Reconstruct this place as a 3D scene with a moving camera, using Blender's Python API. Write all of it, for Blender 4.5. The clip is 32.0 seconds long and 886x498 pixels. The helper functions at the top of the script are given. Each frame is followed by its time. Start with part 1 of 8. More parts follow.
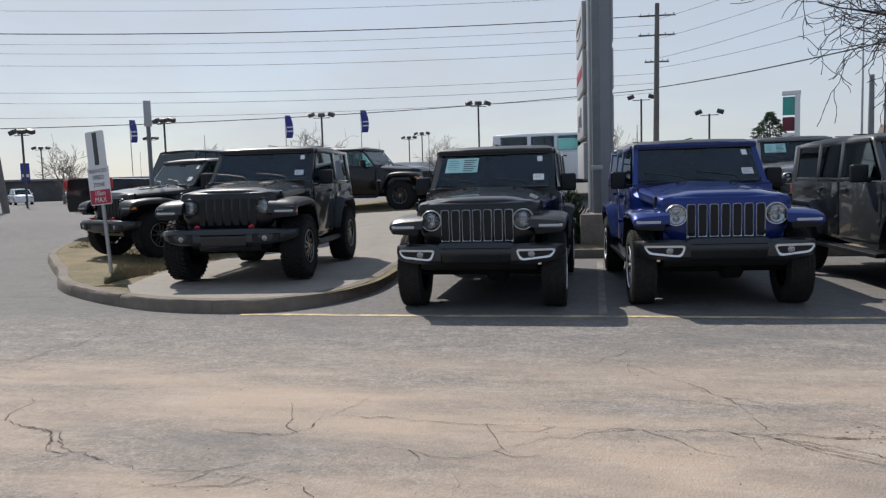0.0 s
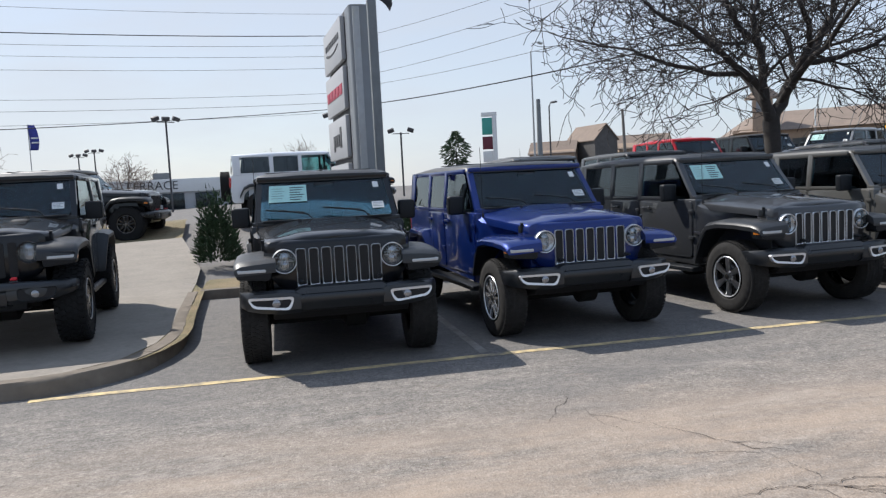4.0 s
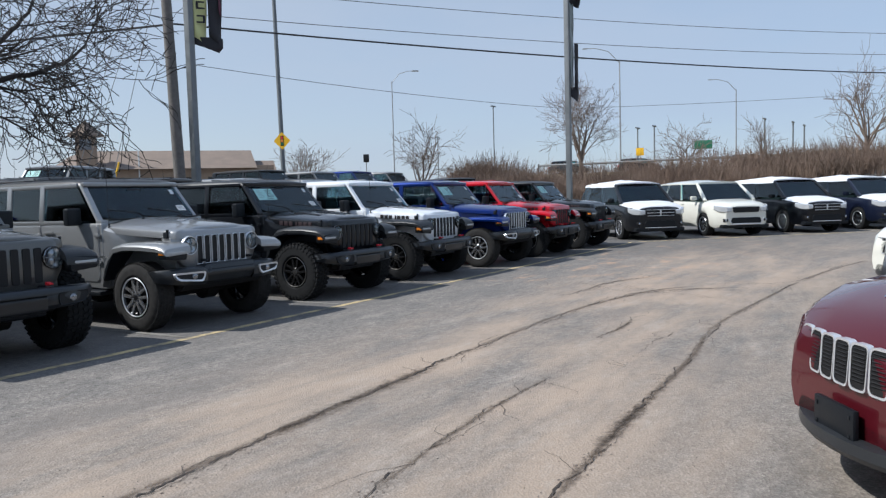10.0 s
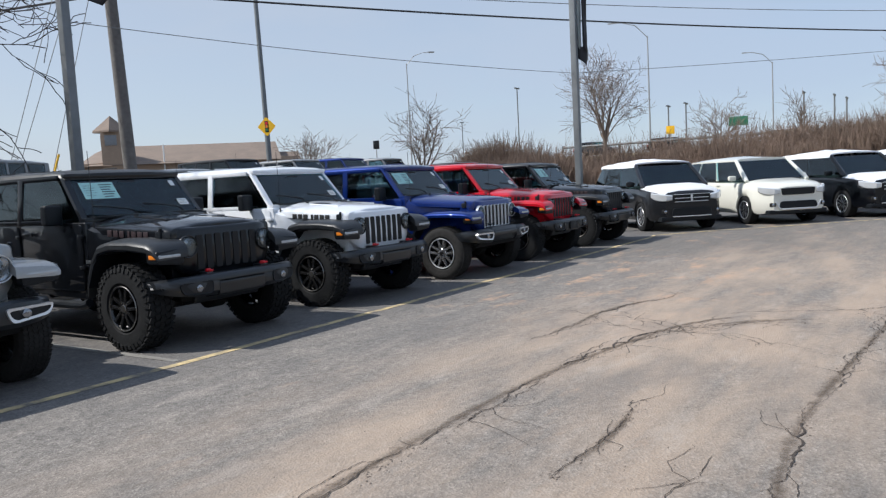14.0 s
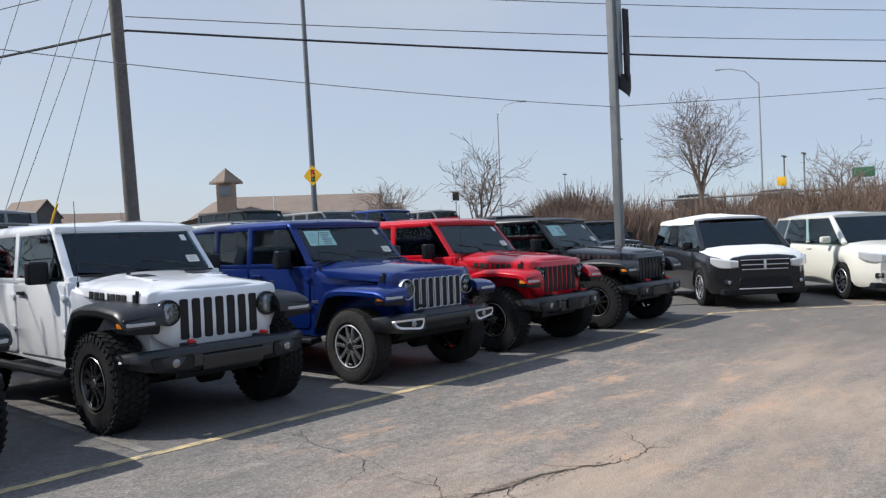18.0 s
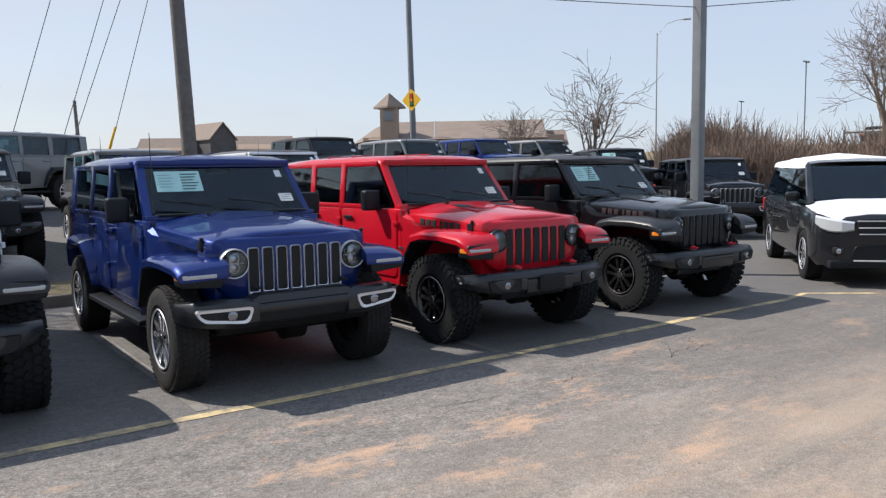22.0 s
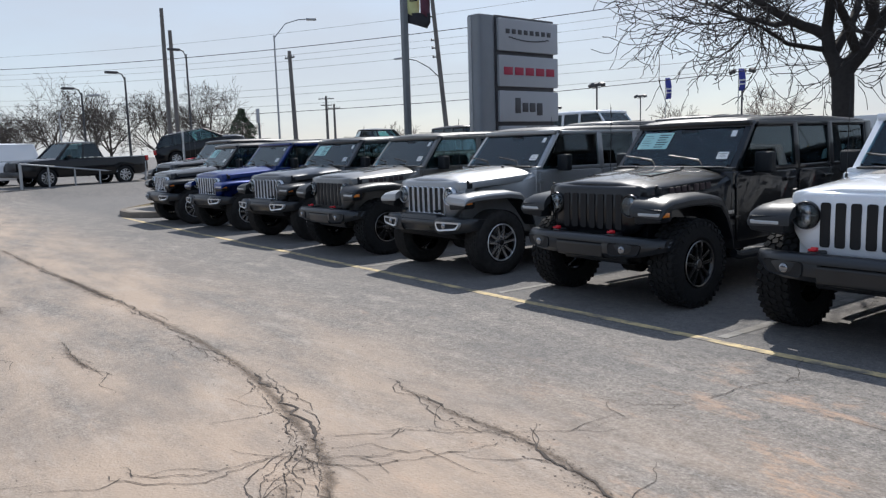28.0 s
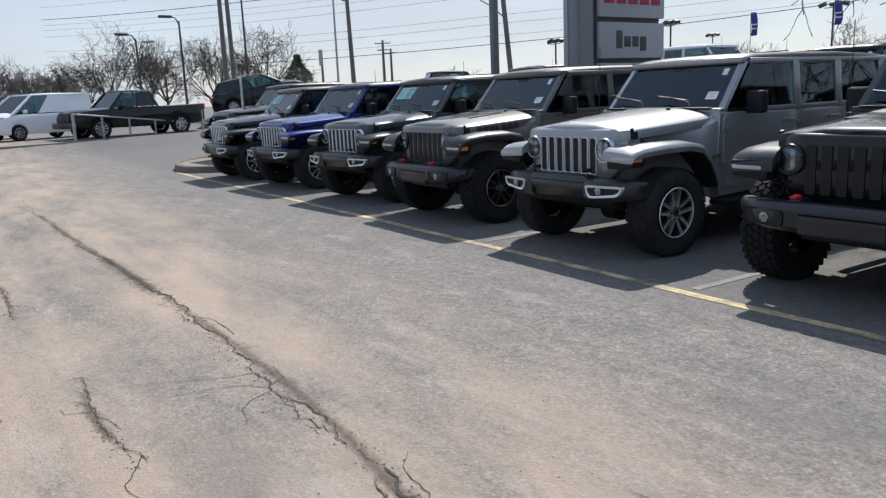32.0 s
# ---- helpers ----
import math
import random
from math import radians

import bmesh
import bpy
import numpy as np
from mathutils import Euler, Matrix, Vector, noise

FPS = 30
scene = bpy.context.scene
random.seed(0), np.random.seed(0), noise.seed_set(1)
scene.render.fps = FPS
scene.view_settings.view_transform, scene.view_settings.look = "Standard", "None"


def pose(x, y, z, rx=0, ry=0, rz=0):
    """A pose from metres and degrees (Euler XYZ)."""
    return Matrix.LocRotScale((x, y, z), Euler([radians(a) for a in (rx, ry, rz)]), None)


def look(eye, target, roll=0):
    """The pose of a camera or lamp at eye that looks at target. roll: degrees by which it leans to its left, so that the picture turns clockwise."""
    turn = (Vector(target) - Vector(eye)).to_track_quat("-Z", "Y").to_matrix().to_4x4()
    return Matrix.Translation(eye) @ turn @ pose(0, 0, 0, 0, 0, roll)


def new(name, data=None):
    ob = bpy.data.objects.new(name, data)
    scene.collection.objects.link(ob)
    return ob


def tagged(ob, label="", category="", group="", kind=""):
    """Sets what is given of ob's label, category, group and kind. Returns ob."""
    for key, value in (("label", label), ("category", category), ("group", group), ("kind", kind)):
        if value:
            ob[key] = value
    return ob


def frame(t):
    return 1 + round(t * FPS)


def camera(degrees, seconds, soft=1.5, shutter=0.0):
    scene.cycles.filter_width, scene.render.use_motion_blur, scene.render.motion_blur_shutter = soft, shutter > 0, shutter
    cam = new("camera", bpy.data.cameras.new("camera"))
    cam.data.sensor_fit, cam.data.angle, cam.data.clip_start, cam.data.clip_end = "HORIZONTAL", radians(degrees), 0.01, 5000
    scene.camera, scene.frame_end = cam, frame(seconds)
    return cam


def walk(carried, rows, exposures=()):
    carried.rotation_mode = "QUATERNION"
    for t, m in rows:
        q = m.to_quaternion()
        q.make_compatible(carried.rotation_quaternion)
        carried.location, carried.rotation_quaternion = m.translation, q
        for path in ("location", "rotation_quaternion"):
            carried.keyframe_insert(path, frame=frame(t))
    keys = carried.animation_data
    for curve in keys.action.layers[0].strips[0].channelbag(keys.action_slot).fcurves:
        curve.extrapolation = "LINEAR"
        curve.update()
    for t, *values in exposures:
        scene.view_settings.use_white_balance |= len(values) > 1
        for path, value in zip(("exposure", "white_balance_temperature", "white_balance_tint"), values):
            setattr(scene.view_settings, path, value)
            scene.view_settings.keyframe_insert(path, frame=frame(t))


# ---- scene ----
cam = camera(60.0, 32.0, soft=1.3)
PATH = [
    (0, (2.772, -7.8, 1.427), (2.384, -5.846, 1.246), -1.7),
    (0.5, (2.806, -7.462, 1.458), (2.307, -5.535, 1.266), -2.2),
    (1, (2.63, -7.234, 1.428), (2.116, -5.309, 1.259), -1.7),
    (1.5, (2.366, -6.992, 1.455), (1.859, -5.068, 1.25), -2.4),
    (2, (2.107, -6.804, 1.467), (1.697, -4.855, 1.283), -2.1),
    (2.5, (1.843, -6.692, 1.504), (1.488, -4.73, 1.353), -2.2),
    (4.5, (0.926, -6.848, 1.63), (1.672, -5.002, 1.446), -2.3),
    (5, (1.166, -6.875, 1.63), (2.208, -5.178, 1.439), -1.2),
    (5.5, (1.483, -6.817, 1.58), (2.818, -5.337, 1.407), -1.0),
    (6, (1.875, -6.696, 1.57), (3.397, -5.406, 1.432), -2.2),
    (6.5, (2.288, -6.709, 1.577), (3.896, -5.527, 1.448), -2.2),
    (7, (2.639, -6.719, 1.554), (4.333, -5.661, 1.444), -1.0),
    (7.5, (3.027, -6.676, 1.564), (4.754, -5.67, 1.503), -1.4),
    (8, (3.487, -6.737, 1.562), (5.197, -5.7, 1.524), -1.4),
    (8.5, (3.969, -6.745, 1.533), (5.701, -5.746, 1.48), -1.5),
    (9, (4.408, -6.763, 1.497), (6.133, -5.753, 1.422), -1.1),
    (9.5, (4.85, -6.816, 1.477), (6.528, -5.733, 1.363), -0.9),
    (10, (5.34, -6.738, 1.48), (7.047, -5.704, 1.343), -1.6),
    (10.5, (5.857, -6.6, 1.451), (7.566, -5.575, 1.28), -1.5),
    (11, (6.309, -6.409, 1.466), (8.011, -5.377, 1.274), -2.4),
    (11.5, (6.837, -6.269, 1.443), (8.539, -5.235, 1.26), -3.6),
    (12, (7.332, -6.159, 1.435), (9.005, -5.078, 1.248), -3.1),
    (12.5, (7.847, -6.084, 1.445), (9.482, -4.944, 1.275), -3.5),
    (13, (8.427, -5.972, 1.46), (10.028, -4.787, 1.282), -3.3),
    (13.5, (8.959, -5.768, 1.445), (10.587, -4.621, 1.264), -3.8),
    (14, (9.451, -5.687, 1.457), (11.111, -4.583, 1.289), -3.1),
    (14.5, (9.936, -5.613, 1.482), (11.602, -4.515, 1.335), -2.2),
    (16.5, (12.109, -5.55, 1.493), (13.661, -4.292, 1.399), -1.3),
    (17, (12.635, -5.48, 1.502), (14.165, -4.198, 1.39), -2.2),
    (17.5, (13.235, -5.45, 1.516), (14.771, -4.172, 1.454), -2.4),
    (18, (13.701, -5.425, 1.493), (15.198, -4.099, 1.472), -2.4),
    (18.5, (14.182, -5.389, 1.503), (15.626, -4.006, 1.472), -3.4),
    (19, (14.648, -5.341, 1.508), (16.062, -3.929, 1.417), -2.9),
    (19.5, (15.075, -5.25, 1.517), (16.443, -3.798, 1.375), -2.7),
    (20, (15.553, -5.221, 1.516), (16.829, -3.693, 1.325), -2.4),
    (20.5, (16.016, -5.122, 1.512), (17.225, -3.545, 1.293), -2.3),
    (21, (16.544, -5.107, 1.519), (17.768, -3.54, 1.306), -2.4),
    (22, (17.525, -5.105, 1.627), (18.695, -3.496, 1.43), -0.9),
    (22.5, (18.048, -5.077, 1.649), (19.119, -3.397, 1.466), -0.7),
    (23, (18.521, -4.99, 1.542), (19.381, -3.191, 1.38), -0.8),
    (23.5, (18.967, -4.935, 1.574), (19.592, -3.045, 1.38), -0.2),
    (24, (19.35, -4.919, 1.584), (19.582, -2.946, 1.352), 0.7),
    (24.5, (19.665, -4.915, 1.627), (19.413, -2.951, 1.35), 0.3),
    (25, (19.886, -4.984, 1.664), (19.137, -3.149, 1.394), -1.0),
    (25.5, (19.954, -5.158, 1.664), (18.76, -3.567, 1.456), -2.1),
    (26, (20.015, -5.284, 1.676), (18.467, -4.03, 1.504), -2.6),
    (26.5, (20.101, -5.298, 1.673), (18.412, -4.239, 1.507), -1.5),
    (28.5, (19.927, -5.245, 1.587), (18.357, -4.042, 1.288), -2.0),
    (29, (19.719, -5.093, 1.584), (18.123, -3.937, 1.245), -2.3),
    (29.5, (19.469, -5.006, 1.571), (17.804, -3.958, 1.21), -2.3),
    (30, (19.113, -4.956, 1.575), (17.447, -3.917, 1.197), -3.7),
    (30.5, (18.754, -4.85, 1.545), (17.059, -3.863, 1.157), -3.9),
    (31, (18.366, -4.75, 1.53), (16.665, -3.775, 1.137), -3.6),
    (31.5, (17.907, -4.666, 1.533), (16.243, -3.63, 1.133), -3.1),
    (32, (17.543, -4.537, 1.544), (15.888, -3.486, 1.15), -2.5),
]
EXPOSURE = [(0, 0.14, 6500, 10), (2.5, 0.24, 6450, 10), (4.5, 0.46, 6400, 10), (6, 0.30, 6250, 9), (9, 0.16, 6050, 8), (14, 0.24, 6250, 9), (18, 0.22, 6350, 10), (20, 0.26, 6450, 10), (21, 0.38, 6450, 11), (22.5, 0.48, 6500, 11), (24, 0.56, 6500, 12), (25, 0.55, 6350, 10), (25.6, 0.43, 6350, 10), (26.5, 0.26, 6350, 10), (29, 0.25, 6250, 10), (32, 0.27, 6250, 10)]
walk(cam, [(t, look(eye, target, roll)) for t, eye, target, roll in PATH], EXPOSURE)

# ---- sky and sun ----
SUN_DIR = Vector((-0.60, 0.68, 1.0)).normalized()
world = bpy.data.worlds.new("sky")
scene.world = world
world.use_nodes = True
wn = world.node_tree.nodes
sky = wn.new("ShaderNodeTexSky")
sky.sky_type = "NISHITA"
sky.sun_disc = False
sky.sun_elevation = math.asin(SUN_DIR.z)
sky.sun_rotation = math.atan2(SUN_DIR.x, SUN_DIR.y)
sky.air_density, sky.dust_density, sky.ozone_density = 1.0, 0.6, 1.8
wn["Background"].inputs["Strength"].default_value = 0.12
veil = wn.new("ShaderNodeMix")  # thin high cloud over the blue
veil.data_type = "RGBA"
wisps = wn.new("ShaderNodeTexNoise")  # faint streaks in the cloud
wisps.inputs["Scale"].default_value, wisps.inputs["Detail"].default_value, wisps.inputs["Roughness"].default_value = 1.0, 6.0, 0.55
stretch = wn.new("ShaderNodeMapping")
stretch.inputs["Scale"].default_value = (2.2, 2.2, 7.0)
stretch.inputs["Rotation"].default_value = (0.25, 0.15, 0.0)
world.node_tree.links.new(wn.new("ShaderNodeTexCoord").outputs["Generated"], stretch.inputs["Vector"])
world.node_tree.links.new(stretch.outputs["Vector"], wisps.inputs["Vector"])
thick = wn.new("ShaderNodeMapRange")
thick.interpolation_type = "SMOOTHSTEP"
for sock, v in (("From Min", 0.36), ("From Max", 0.64), ("To Min", 0.67), ("To Max", 0.85)):
    thick.inputs[sock].default_value = v
world.node_tree.links.new(wisps.outputs["Fac"], thick.inputs["Value"])
world.node_tree.links.new(thick.outputs["Result"], veil.inputs[0])
toward = wn.new("ShaderNodeVectorMath")
toward.operation = "DOT_PRODUCT"
toward.inputs[1].default_value = SUN_DIR
world.node_tree.links.new(wn.new("ShaderNodeTexCoord").outputs["Generated"], toward.inputs[0])
spread = wn.new("ShaderNodeMapRange")
spread.interpolation_type = "SMOOTHSTEP"
spread.inputs["From Min"].default_value, spread.inputs["From Max"].default_value = -0.55, 0.75
world.node_tree.links.new(toward.outputs["Value"], spread.inputs["Value"])
haze = wn.new("ShaderNodeMix")  # the cloud is whiter on the sun's side
haze.data_type = "RGBA"
haze.inputs[6].default_value, haze.inputs[7].default_value = (3.45, 4.1, 5.2, 1), (4.25, 4.45, 4.85, 1)
world.node_tree.links.new(spread.outputs["Result"], haze.inputs[0])
above = wn.new("ShaderNodeSeparateXYZ")
world.node_tree.links.new(toward.inputs[0].links[0].from_socket, above.inputs[0])
climb = wn.new("ShaderNodeMapRange")
climb.interpolation_type = "SMOOTHSTEP"
climb.inputs["From Min"].default_value, climb.inputs["From Max"].default_value = 0.25, 0.95
world.node_tree.links.new(above.outputs["Z"], climb.inputs["Value"])
zenith = wn.new("ShaderNodeMix")  # and thinner overhead, where the blue comes through
zenith.data_type = "RGBA"
zenith.inputs[7].default_value = (2.85, 3.72, 5.3, 1)
world.node_tree.links.new(climb.outputs["Result"], zenith.inputs[0])
world.node_tree.links.new(haze.outputs[2], zenith.inputs[6])
world.node_tree.links.new(zenith.outputs[2], veil.inputs[7])
world.node_tree.links.new(sky.outputs["Color"], veil.inputs[6])
world.node_tree.links.new(veil.outputs[2], wn["Background"].inputs["Color"])
sun = new("sun", bpy.data.lights.new("sun", "SUN"))
sun.data.energy, sun.data.angle, sun.data.color = 4.4, radians(0.6), (1.0, 0.95, 0.88)
sun.matrix_world = look((0, 0, 30), Vector((0, 0, 30)) - SUN_DIR)


# ---- materials ----
def shader(name):
    m = bpy.data.materials.new(name)
    m.use_nodes = True
    return m, m.node_tree.nodes, m.node_tree.links, m.node_tree.nodes["Principled BSDF"]


def noise_node(nt, scale, detail=4.0, rough=0.55, coord=None):
    n = nt.nodes.new("ShaderNodeTexNoise")
    n.inputs["Scale"].default_value, n.inputs["Detail"].default_value, n.inputs["Roughness"].default_value = scale, detail, rough
    if coord is not None:
        nt.links.new(coord, n.inputs["Vector"])
    return n


def ramp_node(nt, fac, stops):
    r = nt.nodes.new("ShaderNodeValToRGB")
    el = r.color_ramp.elements
    while len(el) < len(stops):
        el.new(0.5)
    for e, (p, c) in zip(el, stops):
        e.position, e.color = p, (*c, 1) if len(c) == 3 else c
    nt.links.new(fac, r.inputs["Fac"])
    return r


def mix_node(nt, fac, a, b, mode="MIX"):
    m = nt.nodes.new("ShaderNodeMix")
    m.data_type, m.blend_type = "RGBA", mode
    for sock, v in ((m.inputs[0], fac), (m.inputs[6], a), (m.inputs[7], b)):
        if isinstance(v, (int, float)):
            sock.default_value = v
        elif isinstance(v, tuple):
            sock.default_value = (*v, 1)
        else:
            nt.links.new(v, sock)
    return m.outputs[2]


def coords(nt, kind="Object"):
    return nt.nodes.new("ShaderNodeTexCoord").outputs[kind]


def bump_from(nt, height, strength, dist=0.01):
    b = nt.nodes.new("ShaderNodeBump")
    b.inputs["Strength"].default_value, b.inputs["Distance"].default_value = strength, dist
    nt.links.new(height, b.inputs["Height"])
    return b.outputs["Normal"]


def plain(name, color, rough=0.6, metal=0.0, vary=0.25, scale=12.0, bump=0.15, coat=0.0, spec=0.5):
    """A surface with grain and broad wear in its colour and its gloss."""
    m, n, l, p = shader(name)
    nt = m.node_tree
    co = coords(nt)
    a, b = noise_node(nt, scale, 6, 0.6, co), noise_node(nt, scale * 0.13, 3, 0.5, co)
    lo, hi = tuple(c * (1 - vary) for c in color), tuple(min(1, c * (1 + vary)) for c in color)
    c1 = ramp_node(nt, a.outputs["Fac"], [(0.3, lo), (0.7, hi)]).outputs["Color"]
    c2 = ramp_node(nt, b.outputs["Fac"], [(0.3, lo), (0.7, hi)]).outputs["Color"]
    l.new(mix_node(nt, 0.5, c1, c2), p.inputs["Base Color"])
    r = nt.nodes.new("ShaderNodeMapRange")
    r.inputs["To Min"].default_value, r.inputs["To Max"].default_value = max(0.02, rough - 0.12), min(1, rough + 0.12)
    l.new(b.outputs["Fac"], r.inputs["Value"])
    l.new(r.outputs["Result"], p.inputs["Roughness"])
    p.inputs["Metallic"].default_value = metal
    p.inputs["Specular IOR Level"].default_value = spec
    p.inputs["Coat Weight"].default_value = coat
    if bump:
        l.new(bump_from(nt, a.outputs["Fac"], bump), p.inputs["Normal"])
    return m


def car_paint(name, color, metal=0.0, flake=0.12, rough=0.38):
    """Clear-coated paint with flakes and a thin film of road dust."""
    m, n, l, p = shader(name)
    nt = m.node_tree
    co = coords(nt)
    fl = noise_node(nt, 900, 1, 0.5, co)
    c1 = ramp_node(nt, fl.outputs["Fac"], [(0.35, tuple(c * (1 - flake) for c in color)), (0.7, tuple(min(1, c * (1 + flake)) for c in color))]).outputs["Color"]
    du = noise_node(nt, 2.3, 5, 0.6, co)
    dust = ramp_node(nt, du.outputs["Fac"], [(0.45, (0, 0, 0)), (0.8, (0.010, 0.010, 0.010))]).outputs["Color"]
    l.new(mix_node(nt, dust, c1, (0.33, 0.30, 0.26)), p.inputs["Base Color"])
    p.inputs["Metallic"].default_value, p.inputs["Roughness"].default_value = metal, rough
    p.inputs["Specular IOR Level"].default_value = 0.12
    p.inputs["Coat Weight"].default_value, p.inputs["Coat Roughness"].default_value = 1.0, 0.025
    p.inputs["Coat IOR"].default_value = 1.39
    return m


def glass_mat(name, tint):
    """A thin tinted pane: dimmed view through it and a mirror gloss."""
    m = bpy.data.materials.new(name)
    m.use_nodes = True
    nt = m.node_tree
    nt.nodes.clear()
    out = nt.nodes.new("ShaderNodeOutputMaterial")
    mix, tr, gl, fr = (nt.nodes.new("ShaderNode" + k) for k in ("MixShader", "BsdfTransparent", "BsdfGlossy", "Fresnel"))
    tr.inputs["Color"].default_value = (*tint, 1)
    gl.inputs["Roughness"].default_value = 0.02
    gl.inputs["Color"].default_value = (0.82, 0.93, 0.98, 1)
    fr.inputs["IOR"].default_value = 1.55
    nt.links.new(fr.outputs[0], mix.inputs[0])
    nt.links.new(tr.outputs[0], mix.inputs[1])
    nt.links.new(gl.outputs[0], mix.inputs[2])
    nt.links.new(mix.outputs[0], out.inputs["Surface"])
    return m


def simple(name, color, rough=0.5, metal=0.0, coat=0.0):
    m, n, l, p = shader(name)
    p.inputs["Base Color"].default_value = (*color, 1)
    p.inputs["Roughness"].default_value, p.inputs["Metallic"].default_value = rough, metal
    p.inputs["Coat Weight"].default_value = coat
    return m


